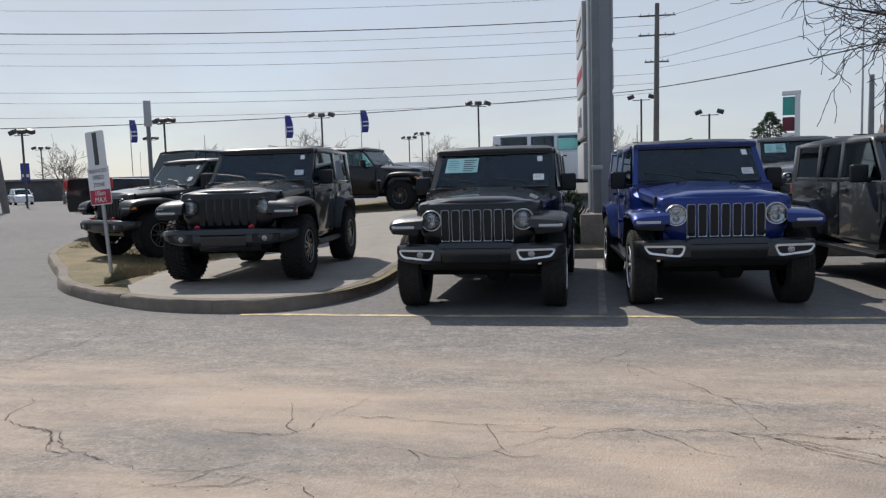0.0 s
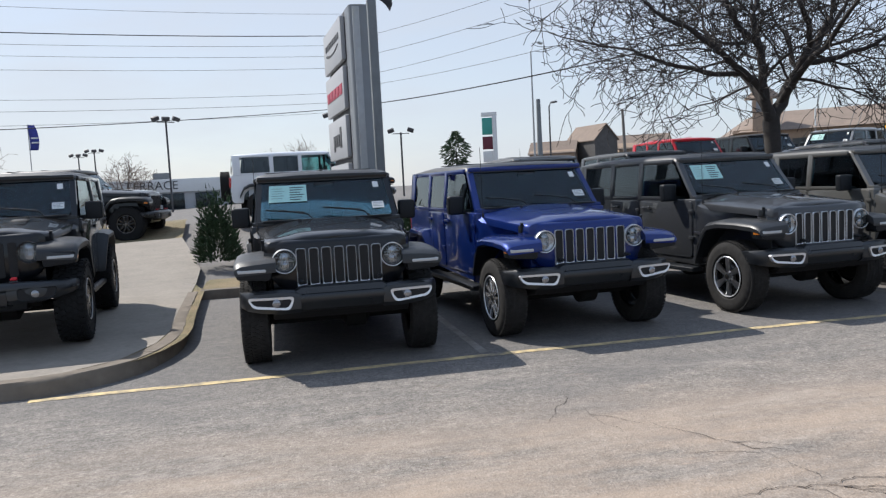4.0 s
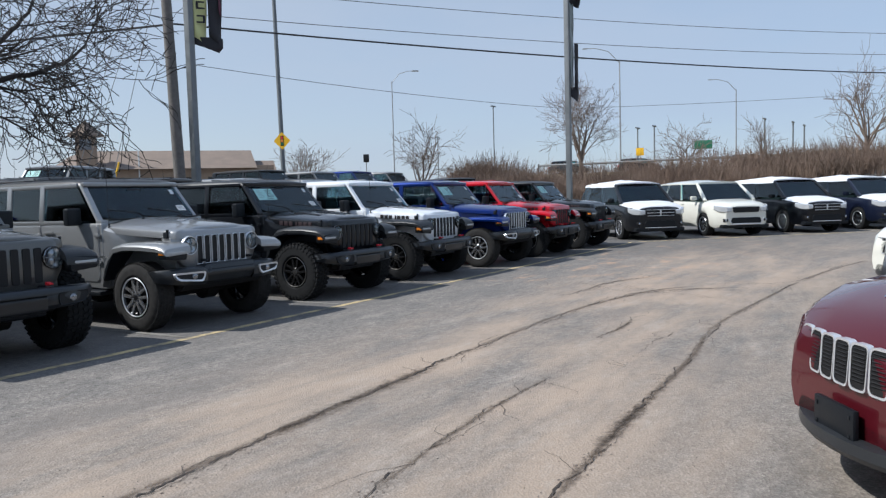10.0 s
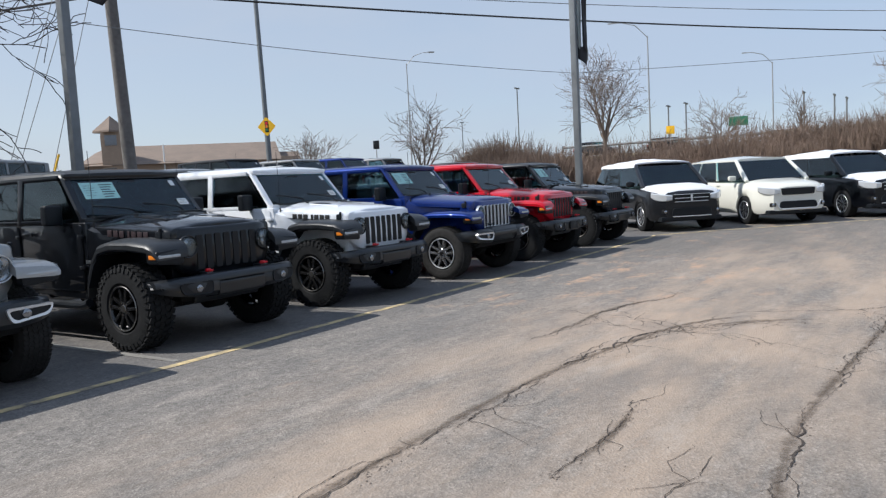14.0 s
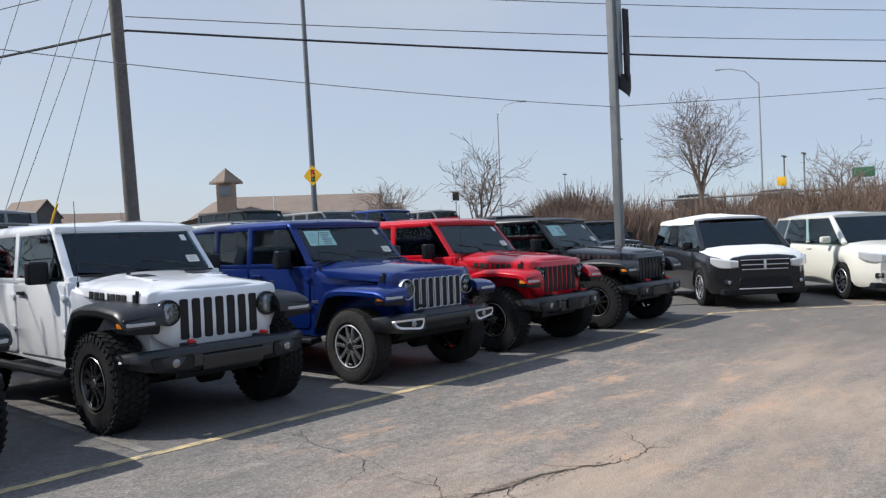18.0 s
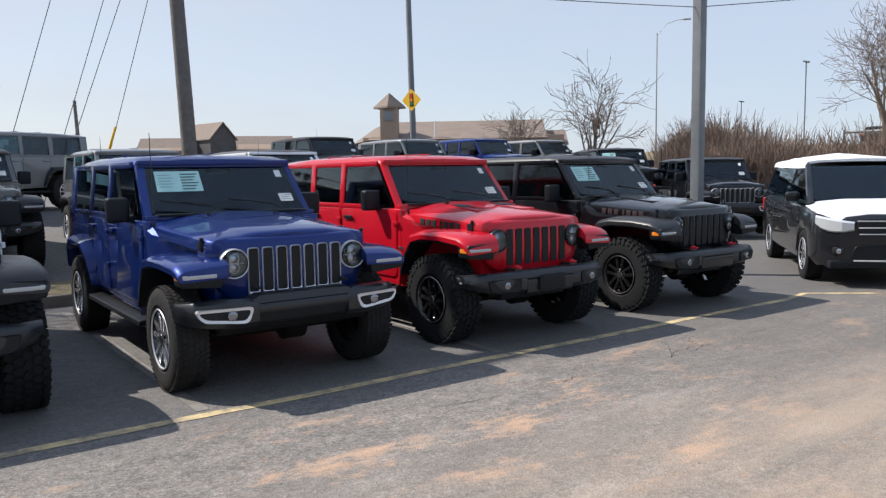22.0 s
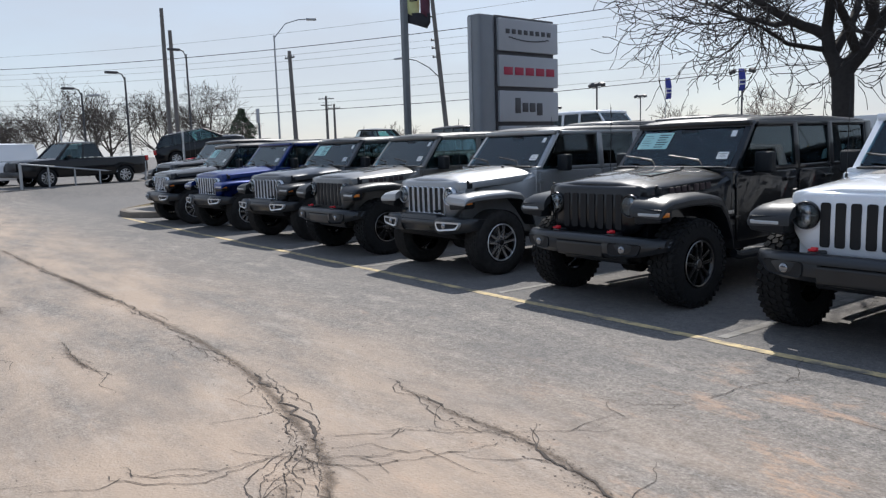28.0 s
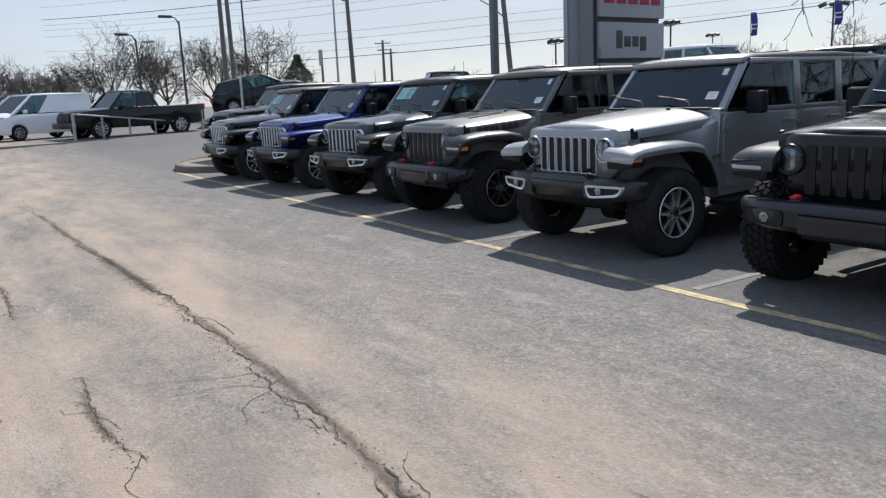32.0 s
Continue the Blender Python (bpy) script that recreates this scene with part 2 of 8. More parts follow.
M = {
    "plastic": plain("black_plastic", (0.010, 0.012, 0.015), 0.42, vary=0.25, scale=60, bump=0.08, spec=0.22),
    "flare": plain("grained_plastic", (0.023, 0.025, 0.028), 0.40, vary=0.2, scale=80, bump=0.08, spec=0.4),
    "hard_top": plain("grained_hard_top", (0.031, 0.033, 0.036), 0.44, vary=0.25, scale=60, bump=0.10, spec=0.55),
    "bumper": plain("bumper_plastic", (0.014, 0.016, 0.019), 0.32, vary=0.18, scale=50, bump=0.04, coat=0.1, spec=0.5),
    "steel_bar": plain("black_coated_steel", (0.016, 0.018, 0.021), 0.33, vary=0.15, scale=40, bump=0.02),
    "rubber": plain("tyre_rubber", (0.014, 0.0145, 0.0155), 0.80, vary=0.4, scale=30, bump=0.25, spec=0.2),
    "dusty_rubber": plain("dusty_tyre_rubber", (0.026, 0.025, 0.0245), 0.85, vary=0.5, scale=18, bump=0.3, spec=0.2),
    "chrome": simple("chrome", (0.75, 0.76, 0.78), 0.12, 1.0),
    "silver": simple("machined_alloy", (0.62, 0.62, 0.63), 0.28, 1.0),
    "black_alloy": simple("black_alloy", (0.015, 0.015, 0.016), 0.25, 0.3, 0.6),
    "bronze": simple("grey_alloy", (0.22, 0.21, 0.20), 0.3, 0.9),
    "black": simple("gloss_black", (0.008, 0.008, 0.009), 0.35),
    # shade of hollows put into a near-black fill; the black air dam shares it
    "shade_black": simple("recess_shade_black", (0.004, 0.004, 0.005), 0.7),
    "glass": glass_mat("tinted_glass", (0.58, 0.76, 0.77)),
    "privacy": glass_mat("privacy_glass", (0.34, 0.37, 0.39)),
    "lens": glass_mat("lamp_lens", (0.86, 0.88, 0.9)),
    "reflector": simple("lamp_reflector", (0.42, 0.44, 0.47), 0.15, 0.95),
    "lampclear": simple("clear_grey_lamp", (0.24, 0.25, 0.27), 0.12, 0.7, 0.8),
    "lampwhite": simple("clear_lamp", (0.42, 0.44, 0.46), 0.25, 0.2, 0.6),
    "bright": simple("satin_bright_trim", (0.70, 0.71, 0.73), 0.32, 0.55, 0.4),
    "alloy": simple("bright_alloy", (0.66, 0.66, 0.67), 0.20, 0.9, 0.3),
    "crystal": simple("crystal_lamp", (0.66, 0.68, 0.70), 0.16, 0.35, 0.8),
    "decal": simple("matt_black_decal", (0.010, 0.010, 0.011), 0.7),
    "decal_red": simple("dull_red_decal", (0.024, 0.011, 0.014), 0.6),
    "dark_wall": plain("dark_brick_wall", (0.085, 0.080, 0.078), 0.9, vary=0.3, scale=1.5),
    "lamp_dark": simple("dark_lamp_housing", (0.03, 0.032, 0.036), 0.2, 0.4, 0.6),
    "amber": simple("amber_lamp", (0.75, 0.22, 0.02), 0.3, 0.0, 0.6),
    "red": simple("red_lamp", (0.45, 0.01, 0.01), 0.3, 0.0, 0.6),
    "hook": simple("red_tow_hook", (0.62, 0.02, 0.03), 0.4),
    "sticker": plain("window_sheet", (0.42, 0.68, 0.64), 0.7, vary=0.08, scale=20, bump=0),
    "paper": plain("white_paper", (0.72, 0.73, 0.72), 0.75, vary=0.05, scale=20, bump=0),
    "ink": simple("dark_print", (0.05, 0.08, 0.09), 0.7),
    "seat": plain("black_cloth", (0.030, 0.031, 0.033), 0.85, vary=0.25, scale=70, spec=0.15),
    "cloth_top": plain("black_soft_top", (0.03, 0.03, 0.032), 0.85, vary=0.25, scale=40, bump=0.2),
    "underbody": plain("underbody", (0.010, 0.010, 0.010), 0.85, spec=0.15),
    "film": plain("white_transport_film", (0.74, 0.75, 0.77), 0.45, vary=0.05, scale=8, bump=0.5),
    "galv": plain("galvanised_steel", (0.36, 0.37, 0.38), 0.5, 0.55, vary=0.15, scale=9),
    "pole_grey": plain("weathered_grey_pole", (0.17, 0.185, 0.195), 0.55, 0.2, vary=0.22, scale=5),
    "dark_pole": plain("dark_pole", (0.06, 0.06, 0.065), 0.55, 0.2, vary=0.22, scale=5),
    "wood_pole": plain("weathered_wood_pole", (0.15, 0.138, 0.128), 0.88, vary=0.35, scale=9, bump=0.5),
    "bark": plain("grey_bark", (0.036, 0.031, 0.029), 0.92, vary=0.4, scale=14, bump=0.6),
    "twig": plain("far_twigs", (0.19, 0.15, 0.125), 0.95, vary=0.35, scale=3, bump=0),
    "twig_dark": plain("dark_far_twigs", (0.075, 0.062, 0.054), 0.95, vary=0.35, scale=3, bump=0),
    "brush": plain("red_brown_brush", (0.21, 0.15, 0.115), 0.95, vary=0.5, scale=0.7, bump=0),
    "needles": plain("evergreen_needles", (0.025, 0.05, 0.02), 0.85, vary=0.5, scale=6, bump=0),
    "concrete": plain("concrete", (0.225, 0.20, 0.17), 0.9, vary=0.25, scale=18, bump=0.3),
    "kerb": plain("worn_kerb", (0.155, 0.128, 0.10), 0.92, vary=0.38, scale=7, bump=0.45),
    "wire": simple("black_cable", (0.02, 0.02, 0.022), 0.7),
    "wire_grey": simple("grey_cable", (0.16, 0.165, 0.17), 0.6),
    "sign_white": plain("white_sign", (0.66, 0.67, 0.67), 0.5, vary=0.07, scale=6, bump=0),
    "sign_red": simple("red_sign", (0.36, 0.015, 0.05), 0.5),
    "sign_yellow": simple("yellow_sign", (0.85, 0.48, 0.01), 0.5),
    "sign_green": simple("green_sign", (0.02, 0.16, 0.09), 0.5),
    "teal": simple("teal_sign", (0.05, 0.32, 0.27), 0.5),
    "maroon": simple("maroon_sign", (0.12, 0.015, 0.03), 0.5),
    "banner_yellow": plain("yellow_banner", (0.62, 0.63, 0.30), 0.75, vary=0.1, scale=3),
    "banner_black": plain("black_banner", (0.02, 0.02, 0.025), 0.75, vary=0.2, scale=3),
    "banner_red": plain("red_banner", (0.10, 0.03, 0.05), 0.75, vary=0.3, scale=3),
    "banner_white": plain("pale_banner", (0.30, 0.34, 0.34), 0.75, vary=0.2, scale=3),
    "banner_blue": plain("blue_flag", (0.04, 0.05, 0.28), 0.75, vary=0.2, scale=3),
    "tower_side": plain("grey_cladding", (0.20, 0.215, 0.235), 0.42, 0.3, vary=0.12, scale=2, bump=0.03),
    "tower_face": plain("pale_sign_panel", (0.38, 0.39, 0.41), 0.5, vary=0.05, scale=3, bump=0),
    "tan_wall": plain("tan_siding", (0.30, 0.22, 0.16), 0.85, vary=0.15, scale=2),
    "roof_brown": plain("brown_shingles", (0.20, 0.155, 0.125), 0.9, vary=0.22, scale=5),
    "yellow_paint": None, "white_paint": None,
}


def worn_paint(name, color, lo=0.44, hi=0.58):
    m, n, l, p = shader(name)
    nt = m.node_tree
    co = coords(nt)
    a = noise_node(nt, 2.2, 9, 0.75, co)
    r = ramp_node(nt, a.outputs["Fac"], [(lo, (0.16, 0.145, 0.125)), (hi, color)])
    l.new(r.outputs["Color"], p.inputs["Base Color"])
    p.inputs["Roughness"].default_value = 0.85
    return m


M["yellow_paint"] = worn_paint("worn_yellow_paint", (0.60, 0.46, 0.235), 0.40, 0.56)
M["white_paint"] = worn_paint("worn_white_paint", (0.25, 0.24, 0.22))


def asphalt_mat():
    """Old asphalt: stone chips of mixed greys, tan dust that has washed along the lane, rust-coloured clay, dark sealed patches."""
    m, n, l, p = shader("old_asphalt")
    nt = m.node_tree
    co = coords(nt)

    def span(sock, a, b):
        r = nt.nodes.new("ShaderNodeMapRange")
        r.interpolation_type = "SMOOTHSTEP"
        r.inputs["From Min"].default_value, r.inputs["From Max"].default_value = a, b
        l.new(sock, r.inputs["Value"])
        return r.outputs["Result"]

    def times(a, b):
        x = nt.nodes.new("ShaderNodeMath")
        x.operation = "MULTIPLY"
        for s, v in zip(x.inputs, (a, b)):
            if isinstance(v, (int, float)):
                s.default_value = v
            else:
                l.new(v, s)
        return x.outputs[0]

    def stretched(sx, sy, turn=0.0):
        q = nt.nodes.new("ShaderNodeMapping")
        q.inputs["Scale"].default_value = (sx, sy, 1.0)
        q.inputs["Rotation"].default_value = (0, 0, turn)
        l.new(co, q.inputs["Vector"])
        return q.outputs["Vector"]

    def grey(sock, a, va, b, vb):
        return ramp_node(nt, sock, [(a, (va, va, va)), (b, (vb, vb, vb))]).outputs["Color"]

    chips = nt.nodes.new("ShaderNodeTexVoronoi")
    chips.inputs["Scale"].default_value = 70
    l.new(co, chips.inputs["Vector"])
    tone = nt.nodes.new("ShaderNodeSeparateColor")
    l.new(chips.outputs["Color"], tone.inputs[0])
    fine = noise_node(nt, 38, 8, 0.82, co)
    base = ramp_node(nt, fine.outputs["Fac"], [(0.34, (0.084, 0.078, 0.073)), (0.66, (0.292, 0.266, 0.240))]).outputs["Color"]
    c = mix_node(nt, 1.0, base, grey(tone.outputs[0], 0.0, 0.78, 1.0, 1.22), "MULTIPLY")
    c = mix_node(nt, 1.0, c, grey(noise_node(nt, 12, 6, 0.70, co).outputs["Fac"], 0.34, 0.72, 0.66, 1.25), "MULTIPLY")
    c = mix_node(nt, 1.0, c, ramp_node(nt, noise_node(nt, 3.0, 8, 0.68, stretched(0.7, 1.2, 0.2)).outputs["Fac"], [(0.34, (0.77, 0.775, 0.785)), (0.66, (1.13, 1.105, 1.07))]).outputs["Color"], "MULTIPLY")
    sep = nt.nodes.new("ShaderNodeSeparateXYZ")
    l.new(co, sep.inputs[0])
    lane = times(times(span(sep.outputs["Y"], -1.0, -3.0), span(sep.outputs["Y"], -7.4, -4.6)), span(sep.outputs["X"], 31.0, 22.0))
    streaks = noise_node(nt, 1.0, 7, 0.66, stretched(0.32, 1.25, 0.06))
    dusty = grey(streaks.outputs["Fac"], 0.36, 0.10, 0.60, 1.0)
    c = mix_node(nt, times(times(lane, dusty), 0.76), c, (0.408, 0.311, 0.232))
    pale = grey(noise_node(nt, 1.7, 9, 0.76, stretched(0.55, 1.6, -0.15)).outputs["Fac"], 0.54, 0.0, 0.70, 0.50)
    c = mix_node(nt, times(pale, span(sep.outputs["Y"], -0.2, -1.0)), c, (0.41, 0.358, 0.31))
    sealed = grey(noise_node(nt, 0.55, 6, 0.62, stretched(0.6, 1.3, 0.3)).outputs["Fac"], 0.53, 0.0, 0.66, 0.42)
    c = mix_node(nt, sealed, c, (0.115, 0.109, 0.105))
    spots = noise_node(nt, 1.3, 10, 0.76, stretched(0.8, 1.7, 0.12))
    clay = grey(spots.outputs["Fac"], 0.535, 0.0, 0.64, 0.72)
    bay = times(times(span(sep.outputs["X"], 15.0, 19.0), span(sep.outputs["Y"], 0.0, -0.7)), span(sep.outputs["Y"], -5.6, -1.6))
    c = mix_node(nt, times(clay, bay), c, (0.50, 0.315, 0.20))
    rust = grey(noise_node(nt, 2.6, 8, 0.72, stretched(0.6, 1.7, 0.1)).outputs["Fac"], 0.60, 0.0, 0.72, 0.28)
    c = mix_node(nt, times(rust, span(sep.outputs["Y"], -0.4, -1.4)), c, (0.45, 0.30, 0.20))
    c = mix_node(nt, times(grey(chips.outputs["Distance"], 0.05, 1.0, 0.20, 0.0), times(span(tone.outputs[1], 0.35, 0.8), 0.62)), c, (0.50, 0.475, 0.445))
    corner = times(times(span(sep.outputs["X"], 20.5, 25.5), span(sep.outputs["X"], 40.0, 33.0)), span(sep.outputs["Y"], -6.5, -3.0))
    c = mix_node(nt, times(corner, grey(streaks.outputs["Fac"], 0.40, 0.68, 0.66, 0.30)), c, (0.118, 0.106, 0.094))
    # darker from just before the yellow line back through the bays
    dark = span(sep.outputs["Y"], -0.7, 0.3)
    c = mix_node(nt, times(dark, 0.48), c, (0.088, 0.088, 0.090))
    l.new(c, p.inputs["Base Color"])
    p.inputs["Roughness"].default_value = 0.92
    l.new(bump_from(nt, chips.outputs["Distance"], 0.4, 0.010), p.inputs["Normal"])
    return m


def grass_mat():
    m, n, l, p = shader("dead_grass")
    nt = m.node_tree
    co = coords(nt)
    a, b = noise_node(nt, 26, 8, 0.75, co), noise_node(nt, 1.3, 4, 0.6, co)
    c1 = ramp_node(nt, a.outputs["Fac"], [(0.3, (0.07, 0.05, 0.03)), (0.7, (0.31, 0.235, 0.135))]).outputs["Color"]
    c2 = ramp_node(nt, b.outputs["Fac"], [(0.35, (0.10, 0.11, 0.045)), (0.65, (0.30, 0.23, 0.13))]).outputs["Color"]
    l.new(mix_node(nt, 0.45, c1, c2), p.inputs["Base Color"])
    p.inputs["Roughness"].default_value = 0.95
    l.new(bump_from(nt, a.outputs["Fac"], 0.9, 0.03), p.inputs["Normal"])
    return m


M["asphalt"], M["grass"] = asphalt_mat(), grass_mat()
def washed_dirt():
    """Brown dirt that lies in and beside a crack, thinning out to both sides."""
    m, n, l, p = shader("washed_dirt")
    nt = m.node_tree
    co = coords(nt)
    a, b = noise_node(nt, 9.0, 9, 0.80, co), noise_node(nt, 60, 6, 0.78, co)
    l.new(ramp_node(nt, b.outputs["Fac"], [(0.32, (0.055, 0.040, 0.029)), (0.68, (0.19, 0.145, 0.11))]).outputs["Color"], p.inputs["Base Color"])
    spread = nt.nodes.new("ShaderNodeAttribute")
    spread.attribute_name = "cover"
    add = nt.nodes.new("ShaderNodeMath")
    add.operation = "ADD"
    l.new(spread.outputs["Fac"], add.inputs[0])
    l.new(a.outputs["Fac"], add.inputs[1])
    l.new(ramp_node(nt, add.outputs[0], [(0.62, (0, 0, 0)), (1.0, (0.80, 0.80, 0.80))]).outputs["Color"], p.inputs["Alpha"])
    p.inputs["Roughness"].default_value = 0.95
    return m


M["washed_dirt"] = washed_dirt()
M["crack"] = plain("crack_dirt", (0.050, 0.039, 0.032), 0.95, vary=0.5, scale=25)
M["crack_brown"] = plain("crumbled_asphalt", (0.17, 0.135, 0.11), 0.95, vary=0.45, scale=30, bump=0.6)

PAINT = {
    "black": car_paint("black_car_paint", (0.0025, 0.0034, 0.0055)),
    "charcoal": car_paint("charcoal_car_paint", (0.050, 0.053, 0.058), 0.4),
    "granite": car_paint("warm_grey_car_paint", (0.122, 0.120, 0.114), 0.5),
    "graphite": car_paint("graphite_car_paint", (0.014, 0.015, 0.018), 0.3),
    "silver": car_paint("silver_car_paint", (0.31, 0.315, 0.32), 0.6),
    "white": car_paint("white_car_paint", (0.74, 0.76, 0.79), flake=0.02),
    "blue": car_paint("deep_blue_car_paint", (0.003, 0.020, 0.140), 0.4),
    "red": car_paint("bright_red_car_paint", (0.50, 0.006, 0.018)),
    "maroon": car_paint("dark_red_car_paint", (0.085, 0.006, 0.012), 0.25),
    "ivory": car_paint("ivory_car_paint", (0.72, 0.71, 0.64), flake=0.02),
    "navy": car_paint("navy_car_paint", (0.008, 0.012, 0.03), 0.2),
    "grey": car_paint("grey_car_paint", (0.20, 0.205, 0.21), 0.4),
}


# ---- mesh helpers ----
def part(name, bm, material, parent=None, label="", smooth=35, key=None):
    """Links a bmesh as one mesh object under its thing."""
    me = bpy.data.meshes.new(name)
    bm.normal_update()
    bm.to_mesh(me)
    bm.free()
    return placed(name, me, material, parent, label, smooth)


def placed(name, me, material, parent=None, label="", smooth=35):
    if not me.materials:
        me.materials.append(material)
        if smooth:
            me.shade_smooth()
            me.set_sharp_from_angle(angle=radians(smooth))
    ob = new(name, me)
    if parent is not None:
        ob.parent = parent
    return tagged(ob, label)


def thing(name, label, category, m=None, group="", kind=""):
    ob = new(name)
    ob.empty_display_size = 0.2
    if m is not None:
        ob.matrix_basis = m
    return tagged(ob, label, category, group, kind)


def moved(vs, m):
    for v in vs:
        v.co = m @ v.co


def box(bm, c, s, bevel=0.0, turn=None, seg=2):
    """A block of size s round the centre c, its edges rounded by bevel."""
    tmp = bmesh.new()
    bmesh.ops.create_cube(tmp, size=1.0)
    for v in tmp.verts:
        v.co = Vector((v.co.x * s[0], v.co.y * s[1], v.co.z * s[2]))
    if bevel:
        bmesh.ops.bevel(tmp, geom=tmp.edges[:], offset=min(bevel, min(s) * 0.45), segments=seg, affect="EDGES", profile=0.6)
    m = Matrix.Translation(c) @ (turn if turn is not None else Matrix())
    moved(tmp.verts, m)
    return absorb(bm, tmp)


def absorb(bm, tmp):
    me = bpy.data.meshes.new("tmp")
    tmp.to_mesh(me)
    tmp.free()
    first = len(bm.verts)
    bm.from_mesh(me)
    bpy.data.meshes.remove(me)
    bm.verts.ensure_lookup_table()
    return bm.verts[first:]


def prism(bm, outline, a, b, axis="x", bevel=0.0, seg=2):
    """An outline drawn across the axis (yz for x, xz for y, xy for z), drawn out from a to b."""
    tmp = bmesh.new()
    put = {"x": lambda p, t: (t, p[0], p[1]), "y": lambda p, t: (p[0], t, p[1]), "z": lambda p, t: (p[0], p[1], t)}[axis]
    va = [tmp.verts.new(put(p, a)) for p in outline]
    vb = [tmp.verts.new(put(p, b)) for p in outline]
    tmp.faces.new(va), tmp.faces.new(vb)
    for i in range(len(outline)):
        j = (i + 1) % len(outline)
        tmp.faces.new((va[i], va[j], vb[j], vb[i]))
    bmesh.ops.recalc_face_normals(tmp, faces=tmp.faces[:])
    if bevel:
        bmesh.ops.bevel(tmp, geom=tmp.edges[:], offset=bevel, segments=seg, affect="EDGES", profile=0.6)
    return absorb(bm, tmp)


def tube(bm, points, radii, sides=8, caps=True):
    """A round tube through the points; radii: one number or one a point."""
    pts = [Vector(p) for p in points]
    if isinstance(radii, (int, float)):
        radii = [radii] * len(pts)
    rings, up = [], None
    for i, p in enumerate(pts):
        d = (pts[min(i + 1, len(pts) - 1)] - pts[max(i - 1, 0)]).normalized()
        u = up if up is not None and abs(up.dot(d)) < 0.95 else (Vector((0, 0, 1)) if abs(d.z) < 0.9 else Vector((1, 0, 0)))
        s = d.cross(u).normalized()
        up = s.cross(d).normalized()
        rings.append([bm.verts.new(p + radii[i] * (math.cos(a) * s + math.sin(a) * up)) for a in (2 * math.pi * k / sides for k in range(sides))])
    for a, b in zip(rings, rings[1:]):
        for k in range(sides):
            bm.faces.new((a[k], a[(k + 1) % sides], b[(k + 1) % sides], b[k]))
    if caps:
        bm.faces.new(rings[0][::-1]), bm.faces.new(rings[-1])
    return [v for r in rings for v in r]


def lathe(bm, profile, sides=28, axis="x", centre=(0, 0, 0), closed=False):
    """Turns (along, radius) pairs about an axis through the centre."""
    c = Vector(centre)
    rings = []
    for a, r in profile:
        ring = []
        for k in range(sides):
            t = 2 * math.pi * k / sides
            u, v = r * math.cos(t), r * math.sin(t)
            ring.append(bm.verts.new(c + Vector({"x": (a, u, v), "y": (u, a, v), "z": (u, v, a)}[axis])))
        rings.append(ring)
    pairs = list(zip(rings, rings[1:])) + ([(rings[-1], rings[0])] if closed else [])
    for p, q in pairs:
        for k in range(sides):
            bm.faces.new((p[k], p[(k + 1) % sides], q[(k + 1) % sides], q[k]))
    bmesh.ops.recalc_face_normals(bm, faces=bm.faces[:])


def sheet(bm, corners):
    return bm.faces.new([bm.verts.new(c) for c in corners])


def pane(bm, corners, thick=0.006):
    """A thin pane with real thickness through four or more corners in a plane."""
    a = [Vector(c) for c in corners]
    n = (a[1] - a[0]).cross(a[-1] - a[0]).normalized() * thick
    f = [bm.verts.new(c) for c in a]
    g = [bm.verts.new(c - n) for c in a]
    bm.faces.new(f), bm.faces.new(g[::-1])
    for i in range(len(a)):
        j = (i + 1) % len(a)
        bm.faces.new((f[i], g[i], g[j], f[j]))


def rounded(points, r, seg=3):
    """A flat outline with its corners rounded."""
    out, n = [], len(points)
    for i, p in enumerate(points):
        p, a, b = Vector(p), Vector(points[i - 1]), Vector(points[(i + 1) % n])
        ra = min(r, (a - p).length * 0.45, (b - p).length * 0.45)
        s, e = p + (a - p).normalized() * ra, p + (b - p).normalized() * ra
        for k in range(seg + 1):
            t = k / seg
            out.append(tuple((1 - t) ** 2 * s + 2 * t * (1 - t) * p + t * t * e))
    return out


def height(x, y):
    """The lie of the land: a level lot, rising behind the first row, and a bank to the east."""
    def step(v, a, b):
        t = min(1, max(0, (v - a) / (b - a)))
        return t * t * (3 - 2 * t)
    start = 6.6 - 0.4 * step(x, 10.5, 14.5)
    more = 0.20 * min(max(y - 13.6, 0), 1.8) * (1 - (1 - step(x, 21, 26)) * step(y, 19, 27))
    up = (0.10 * min(max(y - start, 0), 5.5) + more + 0.01 * min(max(y - 10.5, 0), 4.0) * step(x, 21, 26)) * step(x, -16, 2)
    west = 0.42 * step(-x, 12.5, 16.5) * step(-y, -24, -14)
    bank = 2.6 * step(x - 0.25 * abs(y + 4), 44, 62)
    return max(up, bank, west)


# ---- four-wheel-drive vehicles: shared part meshes ----
CACHE = {}


def kept(key, name, material, parent, make, label="", smooth=35):
    """A part whose mesh is made once for each key and material."""
    k = (key, material.name)
    if k not in CACHE:
        bm = bmesh.new()
        make(bm)
        me = bpy.data.meshes.new(name)
        bm.normal_update()
        bm.to_mesh(me)
        bm.free()
        CACHE[k] = me
    return placed(name, CACHE[k], material, parent, label, smooth)


def at(ob, x, y, z, rx=0, ry=0, rz=0, scale=None):
    ob.matrix_basis = pose(x, y, z, rx, ry, rz) @ (Matrix.Diagonal((*scale, 1)) if scale else Matrix())
    return ob


